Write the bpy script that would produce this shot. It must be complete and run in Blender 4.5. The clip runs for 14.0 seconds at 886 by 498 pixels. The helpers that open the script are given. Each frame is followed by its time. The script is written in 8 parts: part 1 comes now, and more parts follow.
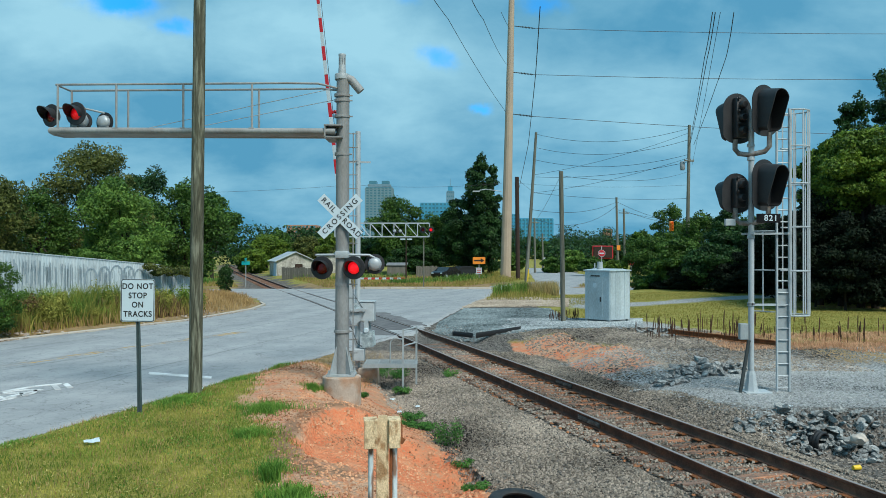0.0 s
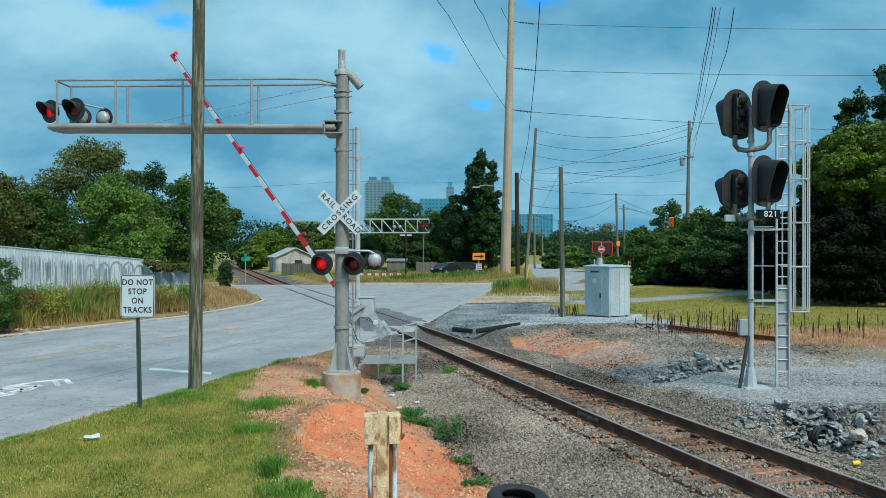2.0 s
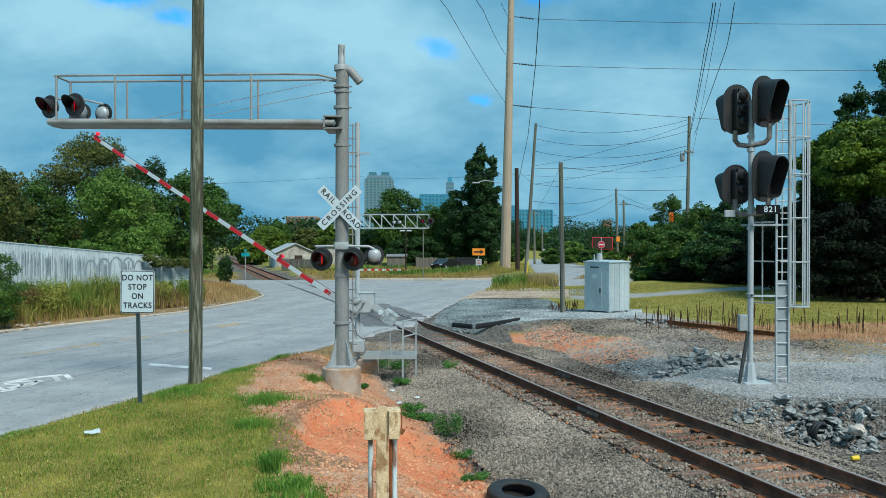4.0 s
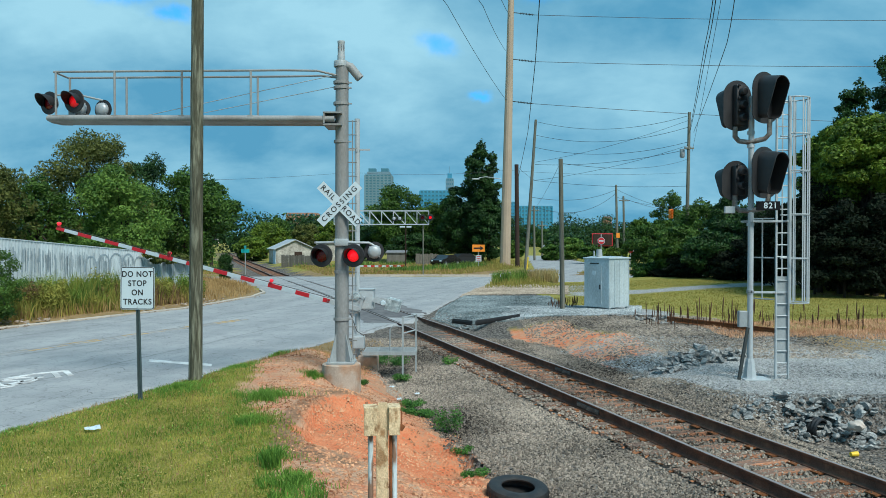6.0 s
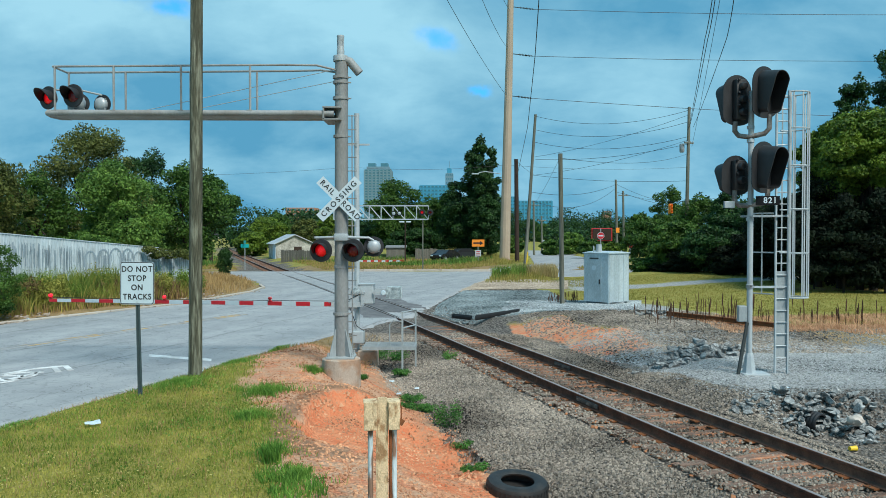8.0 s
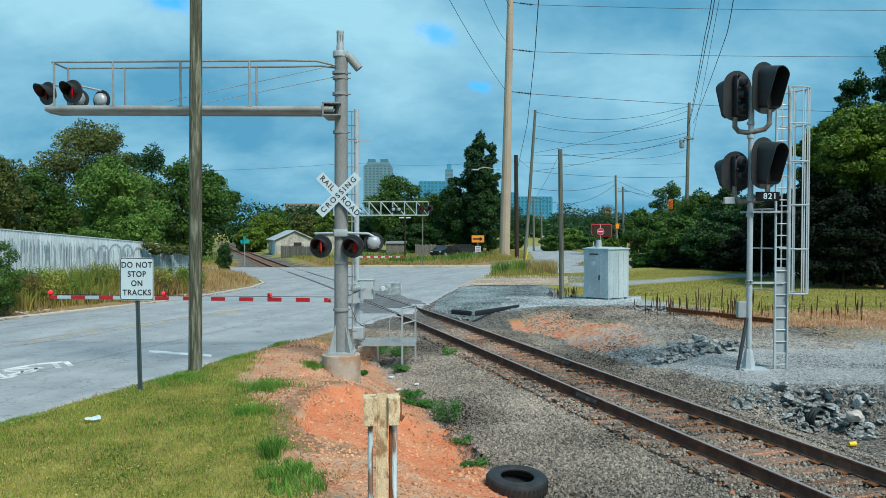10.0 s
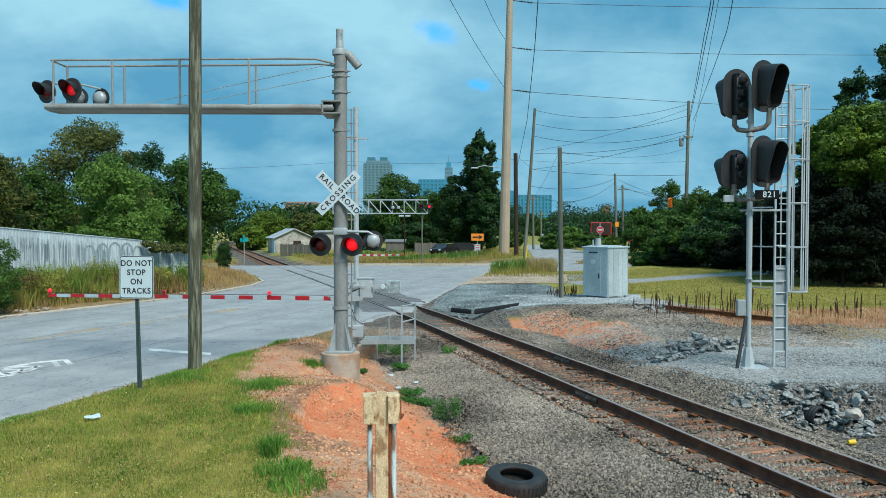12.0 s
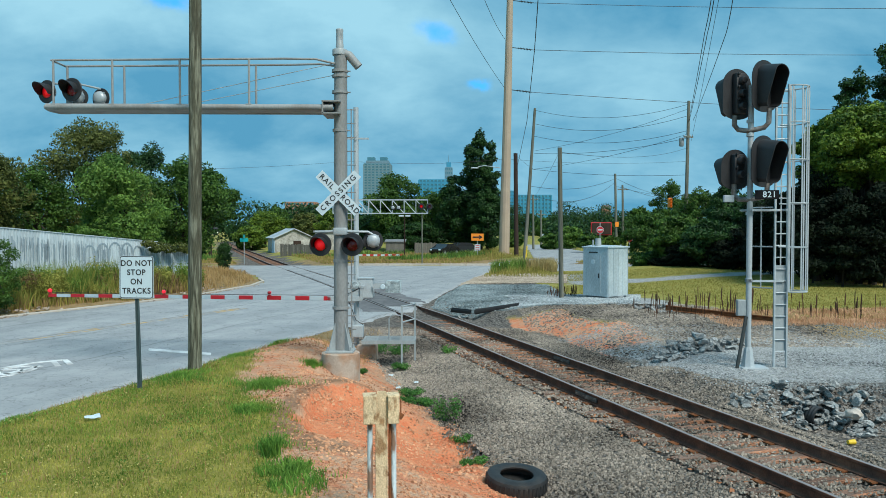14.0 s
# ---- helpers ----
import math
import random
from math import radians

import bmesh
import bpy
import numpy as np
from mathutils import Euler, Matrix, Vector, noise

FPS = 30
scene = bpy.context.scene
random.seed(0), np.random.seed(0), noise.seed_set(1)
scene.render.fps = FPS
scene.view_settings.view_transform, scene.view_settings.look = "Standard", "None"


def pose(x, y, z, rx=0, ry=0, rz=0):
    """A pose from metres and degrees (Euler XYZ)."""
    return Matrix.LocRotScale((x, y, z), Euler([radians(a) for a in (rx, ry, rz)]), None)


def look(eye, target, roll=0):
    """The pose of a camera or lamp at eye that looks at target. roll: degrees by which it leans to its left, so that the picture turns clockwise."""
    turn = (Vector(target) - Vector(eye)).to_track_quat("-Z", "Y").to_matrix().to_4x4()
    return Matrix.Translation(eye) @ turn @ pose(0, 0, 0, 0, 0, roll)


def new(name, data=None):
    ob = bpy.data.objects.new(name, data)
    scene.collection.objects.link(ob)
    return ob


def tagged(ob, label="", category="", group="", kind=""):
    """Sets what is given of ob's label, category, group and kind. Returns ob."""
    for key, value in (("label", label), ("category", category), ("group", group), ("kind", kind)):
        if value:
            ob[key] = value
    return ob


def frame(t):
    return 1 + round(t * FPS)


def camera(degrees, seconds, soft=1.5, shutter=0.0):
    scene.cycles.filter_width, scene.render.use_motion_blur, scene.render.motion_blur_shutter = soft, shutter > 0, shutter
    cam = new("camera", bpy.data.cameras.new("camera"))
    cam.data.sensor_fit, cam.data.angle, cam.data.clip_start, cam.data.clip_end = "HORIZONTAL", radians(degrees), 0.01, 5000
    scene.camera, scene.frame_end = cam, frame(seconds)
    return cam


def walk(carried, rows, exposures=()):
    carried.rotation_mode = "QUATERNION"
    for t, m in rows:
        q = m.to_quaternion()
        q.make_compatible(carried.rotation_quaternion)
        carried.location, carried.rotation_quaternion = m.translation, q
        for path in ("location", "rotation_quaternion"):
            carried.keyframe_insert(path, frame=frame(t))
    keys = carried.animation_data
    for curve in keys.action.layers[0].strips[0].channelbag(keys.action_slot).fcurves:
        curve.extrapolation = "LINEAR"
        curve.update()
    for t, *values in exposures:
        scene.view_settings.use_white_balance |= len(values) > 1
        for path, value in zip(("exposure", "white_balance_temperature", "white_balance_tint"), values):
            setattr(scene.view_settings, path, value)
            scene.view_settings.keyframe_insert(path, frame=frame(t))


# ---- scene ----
LENS = 59.55
EYE = (0.0, 0.0, 3.35)
cam = camera(LENS, 14.0, 0.5)
# seconds, tilt above the last pose, turn to the left, lean (degrees)
TILTS = [
    (0, 1.726, 0.116, 0.04), (0.5, 1.728, 0.112, 0.04), (1, 1.726, 0.112, 0.04), (1.3, 1.715, 0.108, 0.04),
    (1.5, 1.662, 0.102, 0.04), (2, 1.423, 0.098, 0.035), (2.5, 1.212, 0.1, 0.03), (3, 1.18, 0.098, 0.03),
    (5.5, 0.873, 0.076, 0.018), (6, 0.815, 0.078, 0.017), (6.5, 0.7, 0.07, 0.015), (7, 0.638, 0.06, 0.01),
    (7.5, 0.552, 0.058, 0), (8, 0.436, 0.05, 0), (10.5, 0.06, 0.02, 0), (11, 0.004, -0.004, -0.004),
    (11.5, 0, -0.002, 0), (14, 0, 0, 0)]
TILT_END = 88.54
walk(cam, [(t, pose(*EYE, TILT_END + a, 0, b) @ pose(0, 0, 0, 0, 0, c)) for t, a, b, c in TILTS],
     [(0, 0.33), (3, 0.35), (6, 0.38), (8, 0.42), (11, 0.42), (14, 0.39)])

# ---- light ----
SUN_DIR = (0.36, -0.55, 0.75)
world = bpy.data.worlds.new("sky")
scene.world = world
world.use_nodes = True
wn, wl = world.node_tree.nodes, world.node_tree.links
wn.clear()


def wnode(kind, operation="", data_type="", blend_type=""):
    n = wn.new(kind)
    if operation:
        n.operation = operation
    if data_type:
        n.data_type = data_type
    if blend_type:
        n.blend_type = blend_type
    return n


w_out = wnode("ShaderNodeOutputWorld")
w_bg = wnode("ShaderNodeBackground")
w_sky = wnode("ShaderNodeTexSky")
w_sky.sky_type, w_sky.sun_disc, w_sky.sun_elevation, w_sky.sun_rotation = "NISHITA", False, radians(48), radians(147)
w_sky.dust_density, w_sky.ozone_density = 0.6, 2.0
w_co = wnode("ShaderNodeTexCoord")
# the cloud deck: the direction is laid onto a flat layer overhead
w_sep = wnode("ShaderNodeSeparateXYZ")
wl.new(w_co.outputs["Generated"], w_sep.inputs[0])
w_up = wnode("ShaderNodeMath", operation="ADD")
wl.new(w_sep.outputs["Z"], w_up.inputs[0])
w_up.inputs[1].default_value = 0.42
w_max = wnode("ShaderNodeMath", operation="MAXIMUM")
wl.new(w_up.outputs[0], w_max.inputs[0])
w_max.inputs[1].default_value = 0.05
w_div = wnode("ShaderNodeVectorMath", operation="DIVIDE")
w_flat = wnode("ShaderNodeCombineXYZ")
wl.new(w_max.outputs[0], w_flat.inputs[0])
wl.new(w_max.outputs[0], w_flat.inputs[1])
w_flat.inputs[2].default_value = 1.0
wl.new(w_co.outputs["Generated"], w_div.inputs[0])
wl.new(w_flat.outputs[0], w_div.inputs[1])
w_map = wnode("ShaderNodeMapping")
w_map.inputs["Location"].default_value = (3.1, 0.4, 0)
w_map.inputs["Scale"].default_value = (1.6, 1.9, 0.6)
wl.new(w_div.outputs[0], w_map.inputs[0])
w_fine = wnode("ShaderNodeTexNoise")
w_fine.inputs["Scale"].default_value, w_fine.inputs["Detail"].default_value, w_fine.inputs["Roughness"].default_value = 1.9, 9.0, 0.56
w_fine.inputs["Distortion"].default_value = 0.15
wl.new(w_map.outputs[0], w_fine.inputs["Vector"])


def wmath(operation, a, b=0.0, c=0.0):
    n = wnode("ShaderNodeMath", operation=operation)
    for i, one in enumerate((a, b, c)):
        if isinstance(one, (int, float)):
            n.inputs[i].default_value = one
        else:
            wl.new(one, n.inputs[i])
    return n.outputs[0]


# bearing and height of a direction, ragged by the cloud edges
w_warp = wnode("ShaderNodeTexNoise")
w_warp.inputs["Scale"].default_value, w_warp.inputs["Detail"].default_value, w_warp.inputs["Roughness"].default_value = 9.0, 7.0, 0.62
wl.new(w_co.outputs["Generated"], w_warp.inputs["Vector"])
w_wsep = wnode("ShaderNodeSeparateColor")
wl.new(w_warp.outputs["Color"], w_wsep.inputs[0])
ahead = wmath("MAXIMUM", w_sep.outputs["Y"], 0.05)
bearing = wmath("ADD", wmath("DIVIDE", w_sep.outputs["X"], ahead), wmath("MULTIPLY_ADD", w_wsep.outputs[0], 0.12, -0.06))
height = wmath("ADD", wmath("DIVIDE", w_sep.outputs["Z"], ahead), wmath("MULTIPLY_ADD", w_wsep.outputs[1], 0.07, -0.035))


def cloud(u, v, su, sv, gain):
    """One bank of cloud or one rift, as a soft oval in the sky."""
    du, dv = wmath("MULTIPLY_ADD", bearing, 1 / su, -u / su), wmath("MULTIPLY_ADD", height, 1 / sv, -v / sv)
    r2 = wmath("ADD", wmath("MULTIPLY", du, du), wmath("MULTIPLY", dv, dv))
    return wmath("MULTIPLY", wmath("EXPONENT", wmath("MULTIPLY", r2, -1.0)), gain)


def gathered(parts):
    out = parts[0]
    for one in parts[1:]:
        out = wmath("ADD", out, one)
    return out


banks = gathered([cloud(-0.50, 0.285, 0.16, 0.05, 0.34), cloud(-0.18, 0.27, 0.14, 0.05, 0.24), cloud(-0.06, 0.245, 0.09, 0.06, 0.26), cloud(-0.53, 0.335, 0.06, 0.03, 0.22),
                  cloud(0.33, 0.2, 0.2, 0.04, 0.12), cloud(0.12, 0.25, 0.13, 0.07, 0.22), cloud(0.1, 0.16, 0.3, 0.03, 0.08), cloud(-0.35, 0.17, 0.25, 0.05, -0.14), cloud(0.4, 0.3, 0.3, 0.04, -0.08), cloud(-0.1, 0.13, 0.2, 0.03, -0.06)])
rifts = gathered([cloud(-0.425, 0.325, 0.05, 0.02, 1.5), cloud(-0.35, 0.295, 0.025, 0.012, 0.9), cloud(-0.06, 0.33, 0.03, 0.012, 0.6), cloud(-0.012, 0.25, 0.032, 0.016, 0.85),
                  cloud(0.058, 0.185, 0.022, 0.01, 0.8), cloud(0.135, 0.322, 0.035, 0.014, 0.8), cloud(-0.6, 0.42, 0.3, 0.03, 0.8)])
w_tone = wnode("ShaderNodeValToRGB")
w_tone.color_ramp.elements[0].position, w_tone.color_ramp.elements[0].color = 0.16, (0.076, 0.27, 0.425, 1)
w_tone.color_ramp.elements[1].position, w_tone.color_ramp.elements[1].color = 0.9, (0.28, 0.535, 0.655, 1)
wl.new(wmath("ADD", wmath("MULTIPLY_ADD", w_fine.outputs["Fac"], 1.55, -0.36), banks), w_tone.inputs[0])
w_gap = wnode("ShaderNodeMapRange")
w_gap.interpolation_type = "SMOOTHSTEP"
w_gap.inputs[1].default_value, w_gap.inputs[2].default_value, w_gap.inputs[3].default_value, w_gap.inputs[4].default_value = 0.1, 1.25, 1.0, 0.1
wl.new(rifts, w_gap.inputs[0])
w_blue = wnode("ShaderNodeMix", data_type="RGBA", blend_type="MULTIPLY")
w_blue.inputs[0].default_value = 1.0
wl.new(w_sky.outputs[0], w_blue.inputs[6])
w_blue.inputs[7].default_value = (0.004, 0.118, 0.205, 1)
w_mix = wnode("ShaderNodeMix", data_type="RGBA")
wl.new(w_gap.outputs[0], w_mix.inputs[0])
wl.new(w_blue.outputs[2], w_mix.inputs[6])
wl.new(w_tone.outputs[0], w_mix.inputs[7])
wl.new(w_mix.outputs[2], w_bg.inputs[0])
w_bg.inputs[1].default_value = 1.0
wl.new(w_bg.outputs[0], w_out.inputs[0])

sun_data = bpy.data.lights.new("sun", "SUN")
sun_data.energy, sun_data.angle, sun_data.color = 3.0, radians(20), (1.0, 0.98, 0.9)
sun = new("sun", sun_data)
sun.matrix_world = look(SUN_DIR, (0, 0, 0))


# ---- materials ----
def mat(name, color, rough=0.7, metal=0.0, vary=0.12, scale=6.0, bump=0.15, fine=60.0, second=None, streak=None, amount=0.5, band=(0.45, 0.62)):
    """A surface with colour variation at two scales and a fine relief. second: another colour laid on in patches."""
    m = bpy.data.materials.new(name)
    m.use_nodes = True
    n, l = m.node_tree.nodes, m.node_tree.links
    b = n["Principled BSDF"]
    b.inputs["Roughness"].default_value, b.inputs["Metallic"].default_value = rough, metal
    b.inputs["Specular IOR Level"].default_value = 0.5 if rough < 0.65 else 0.2
    co = n.new("ShaderNodeTexCoord")
    mp = n.new("ShaderNodeMapping")
    l.new(co.outputs["Object"], mp.inputs[0])
    if streak:
        mp.inputs["Scale"].default_value = streak
    n1 = n.new("ShaderNodeTexNoise")
    n1.inputs["Scale"].default_value, n1.inputs["Detail"].default_value, n1.inputs["Roughness"].default_value = scale, 6, 0.6
    l.new(mp.outputs[0], n1.inputs["Vector"])
    n2 = n.new("ShaderNodeTexNoise")
    n2.inputs["Scale"].default_value, n2.inputs["Detail"].default_value = fine, 4
    l.new(mp.outputs[0], n2.inputs["Vector"])
    info = n.new("ShaderNodeObjectInfo")
    add = n.new("ShaderNodeMath")
    add.operation = "ADD"
    l.new(n1.outputs["Fac"], add.inputs[0])
    l.new(n2.outputs["Fac"], add.inputs[1])
    add2 = n.new("ShaderNodeMath")
    add2.operation = "MULTIPLY_ADD"
    l.new(info.outputs["Random"], add2.inputs[0])
    add2.inputs[1].default_value = 0.3
    l.new(add.outputs[0], add2.inputs[2])
    rmp = n.new("ShaderNodeMapRange")
    rmp.inputs[1].default_value, rmp.inputs[2].default_value = 0.75, 1.55
    rmp.inputs[3].default_value, rmp.inputs[4].default_value = 1 - 2 * vary, 1 + 2 * vary
    l.new(add2.outputs[0], rmp.inputs[0])
    hsv = n.new("ShaderNodeHueSaturation")
    l.new(rmp.outputs[0], hsv.inputs["Value"])
    hsv.inputs["Color"].default_value = (*color, 1)
    if second:
        n3 = n.new("ShaderNodeTexNoise")
        n3.inputs["Scale"].default_value, n3.inputs["Detail"].default_value = scale * 0.6, 8
        l.new(mp.outputs[0], n3.inputs["Vector"])
        r3 = n.new("ShaderNodeMapRange")
        r3.inputs[1].default_value, r3.inputs[2].default_value, r3.inputs[4].default_value = band[0], band[1], amount
        l.new(n3.outputs["Fac"], r3.inputs[0])
        mx = n.new("ShaderNodeMix")
        mx.data_type = "RGBA"
        l.new(r3.outputs[0], mx.inputs[0])
        mx.inputs[6].default_value, mx.inputs[7].default_value = (*color, 1), (*second, 1)
        l.new(mx.outputs[2], hsv.inputs["Color"])
    l.new(hsv.outputs[0], b.inputs["Base Color"])
    bp = n.new("ShaderNodeBump")
    bp.inputs["Strength"].default_value, bp.inputs["Distance"].default_value = bump, 0.02
    l.new(add.outputs[0], bp.inputs["Height"])
    l.new(bp.outputs[0], b.inputs["Normal"])
    return m


def island_mat(name, dark, light, rough=0.9, translucent=0.0, soft_scale=0.35):
    """For joined small pieces (stones, leaves, blades): each piece its own shade, with drifts over metres."""
    m = bpy.data.materials.new(name)
    m.use_nodes = True
    n, l = m.node_tree.nodes, m.node_tree.links
    b = n["Principled BSDF"]
    b.inputs["Roughness"].default_value = rough
    b.inputs["Specular IOR Level"].default_value = 0.25
    geo = n.new("ShaderNodeNewGeometry")
    noi = n.new("ShaderNodeTexNoise")
    noi.inputs["Scale"].default_value = soft_scale
    l.new(geo.outputs["Position"], noi.inputs["Vector"])
    mix = n.new("ShaderNodeMath")
    mix.operation = "MULTIPLY_ADD"
    l.new(geo.outputs["Random Per Island"], mix.inputs[0])
    mix.inputs[1].default_value = 0.6
    sub = n.new("ShaderNodeMapRange")
    sub.inputs[1].default_value, sub.inputs[2].default_value, sub.inputs[3].default_value, sub.inputs[4].default_value = 0.3, 0.7, -0.15, 0.5
    l.new(noi.outputs["Fac"], sub.inputs[0])
    l.new(sub.outputs[0], mix.inputs[2])
    ramp = n.new("ShaderNodeValToRGB")
    ramp.color_ramp.elements[0].color, ramp.color_ramp.elements[1].color = (*dark, 1), (*light, 1)
    l.new(mix.outputs[0], ramp.inputs[0])
    l.new(ramp.outputs[0], b.inputs["Base Color"])
    if translucent:
        tr = n.new("ShaderNodeBsdfTranslucent")
        l.new(ramp.outputs[0], tr.inputs[0])
        ms = n.new("ShaderNodeMixShader")
        ms.inputs[0].default_value = translucent
        l.new(b.outputs[0], ms.inputs[1])
        l.new(tr.outputs[0], ms.inputs[2])
        l.new(ms.outputs[0], n["Material Output"].inputs[0])
    return m


def glow_mat(name, color, strength, edge=1.0, reach=0.14):
    """A lit lamp, brightest at its middle. edge: what is left of the strength at the rim."""
    m = bpy.data.materials.new(name)
    m.use_nodes = True
    n, l = m.node_tree.nodes, m.node_tree.links
    b = n["Principled BSDF"]
    b.inputs["Base Color"].default_value = (*color, 1)
    b.inputs["Emission Color"].default_value = (*color, 1)
    co, far, fade = n.new("ShaderNodeTexCoord"), n.new("ShaderNodeVectorMath"), n.new("ShaderNodeMapRange")
    far.operation = "LENGTH"
    l.new(co.outputs["Object"], far.inputs[0])
    l.new(far.outputs["Value"], fade.inputs[0])
    fade.inputs[1].default_value, fade.inputs[2].default_value = 0.0, reach
    fade.inputs[3].default_value, fade.inputs[4].default_value = strength, strength * edge
    l.new(fade.outputs[0], b.inputs["Emission Strength"])
    return m


M_SPANGLE = mat("mottled_zinc", (0.30, 0.37, 0.39), 0.5, 0.2, 0.3, 14, 0.1, 60, second=(0.5, 0.58, 0.6), amount=0.8)
M_GALV = mat("galvanised_steel", (0.30, 0.34, 0.35), 0.55, 0.1, 0.1, 4, 0.08, 40, second=(0.33, 0.36, 0.37), streak=(1, 1, 0.35))
M_GALV_LIGHT = mat("aluminium_paint", (0.40, 0.45, 0.47), 0.5, 0.1, 0.1, 3, 0.06, 50, second=(0.36, 0.4, 0.42))
M_GREY_PAINT = mat("weathered_grey_paint", (0.25, 0.265, 0.265), 0.6, 0.0, 0.12, 3, 0.08, 30, second=(0.17, 0.155, 0.14), streak=(1, 1, 0.4))
M_BLACK = mat("black_painted_metal", (0.018, 0.019, 0.021), 0.55, 0.0, 0.2, 5, 0.05)
M_WHITE_SIGN = mat("white_reflective_sheet", (0.50, 0.60, 0.65), 0.45, 0.0, 0.04, 3, 0.02)
M_LETTER = mat("black_sheet_lettering", (0.015, 0.015, 0.017), 0.5, 0, 0.1)
M_RED_SHEET = mat("red_reflective_sheet", (0.42, 0.012, 0.02), 0.4, 0, 0.08, 8)
M_WHITE_SHEET = mat("white_arm_sheet", (0.40, 0.48, 0.52), 0.4, 0, 0.05, 8)
M_WOOD_POLE = mat("weathered_pole_wood", (0.065, 0.066, 0.046), 0.9, 0, 0.42, 24, 0.9, 60, second=(0.175, 0.18, 0.135), streak=(1, 1, 0.09), amount=0.75, band=(0.48, 0.6))
M_WOOD_GREY = mat("grey_weathered_pole_wood", (0.12, 0.125, 0.10), 0.9, 0, 0.3, 7, 0.5, 30, second=(0.2, 0.2, 0.165), streak=(1, 1, 0.05))
M_WOOD_DARK = mat("dark_pole_wood", (0.045, 0.03, 0.024), 0.9, 0, 0.2, 6, 0.4, 30, streak=(1, 1, 0.06))
M_CONCRETE = mat("stained_concrete", (0.40, 0.33, 0.27), 0.9, 0, 0.12, 5, 0.4, 40, second=(0.34, 0.19, 0.11), amount=0.8)
M_RAIL = mat("rusty_rail_steel", (0.105, 0.055, 0.04), 0.85, 0.0, 0.25, 5, 0.2, 50, second=(0.22, 0.10, 0.06))
M_RAIL_TOP = mat("worn_rail_head", (0.27, 0.25, 0.25), 0.5, 0.2, 0.08, 3, 0.03, second=(0.27, 0.23, 0.2), streak=(6, 0.2, 1))
M_TIE = mat("weathered_tie_wood", (0.17, 0.115, 0.09), 0.92, 0, 0.4, 5, 0.8, 40, second=(0.36, 0.16, 0.085), streak=(0.4, 2, 2), amount=0.75)
M_RUBBER = mat("black_tyre_rubber", (0.016, 0.017, 0.018), 0.6, 0, 0.2, 10, 0.15, second=(0.04, 0.035, 0.03))
M_TAN_STEEL = mat("tan_weathered_steel", (0.40, 0.32, 0.24), 0.7, 0, 0.06, 0.6, 0.1, 8, second=(0.33, 0.26, 0.2))
M_WIRE = mat("dark_wire", (0.02, 0.022, 0.025), 0.6)
M_STONE = island_mat("crushed_ballast", (0.014, 0.012, 0.010), (0.45, 0.385, 0.315))
M_PAD_STONE = island_mat("pale_crushed_stone", (0.04, 0.045, 0.046), (0.46, 0.475, 0.465))
M_CLOD = island_mat("red_clay_clod", (0.17, 0.062, 0.03), (0.74, 0.40, 0.23), soft_scale=1.2)
M_ROCK = mat("grey_riprap_rock", (0.22, 0.235, 0.235), 0.9, 0, 0.42, 4, 0.6, 25, second=(0.42, 0.42, 0.40))
M_GRASS = island_mat("lawn_grass", (0.085, 0.155, 0.018), (0.52, 0.46, 0.11), 0.8, 0.25, 1.1)
M_GRASS_GREEN = island_mat("fresh_weed", (0.05, 0.15, 0.02), (0.24, 0.42, 0.07), 0.75, 0.25, 1.0)
M_WEED = island_mat("dense_green_weed", (0.018, 0.085, 0.018), (0.13, 0.32, 0.06), 0.65, 0.2, 2.0)
M_GRASS_DRY = island_mat("dry_straw_grass", (0.26, 0.16, 0.06), (0.50, 0.35, 0.16), 0.9, 0.2, 0.6)
M_LEAF = island_mat("green_leaves", (0.012, 0.045, 0.010), (0.10, 0.20, 0.03), 0.55, 0.22, 0.8)
M_LEAF_MID = island_mat("fresh_green_leaves", (0.018, 0.055, 0.008), (0.20, 0.30, 0.035), 0.55, 0.25, 0.9)
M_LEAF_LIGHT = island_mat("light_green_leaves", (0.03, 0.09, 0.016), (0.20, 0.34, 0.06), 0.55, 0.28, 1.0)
M_LEAF_DARK = island_mat("dark_green_leaves", (0.005, 0.022, 0.008), (0.045, 0.115, 0.026), 0.55, 0.18, 0.7)
M_LEAF_OLIVE = island_mat("olive_leaves", (0.022, 0.045, 0.010), (0.17, 0.19, 0.045), 0.6, 0.22, 0.9)
# near-black: the shade under the trees is put into this leaf colour
M_LEAF_SHADE = island_mat("deep_green_leaves_painted_shade", (0.002, 0.006, 0.003), (0.009, 0.021, 0.007), 0.8, 0.1, 0.6)
M_FIELD = island_mat("field_grass_blades", (0.19, 0.18, 0.035), (0.40, 0.335, 0.10), 0.85, 0.2, 0.35)
M_BARK = mat("tree_bark", (0.04, 0.032, 0.025), 0.95, 0, 0.25, 6, 0.6, streak=(1, 1, 0.2))


# ---- building helpers ----
def part(name, bm, material, parent=None, label="", smooth=False, m=None):
    me = bpy.data.meshes.new(name)
    bm.to_mesh(me)
    bm.free()
    if smooth:
        me.polygons.foreach_set("use_smooth", [True] * len(me.polygons))
        if smooth is True:
            me.set_sharp_from_angle(angle=radians(40))
    for one in (material if isinstance(material, (list, tuple)) else [material]):
        me.materials.append(one)
    ob = new(name, me)
    if parent:
        ob.parent = parent
    if m is not None:
        ob.matrix_basis = m
    if label:
        ob["label"] = label
    return ob


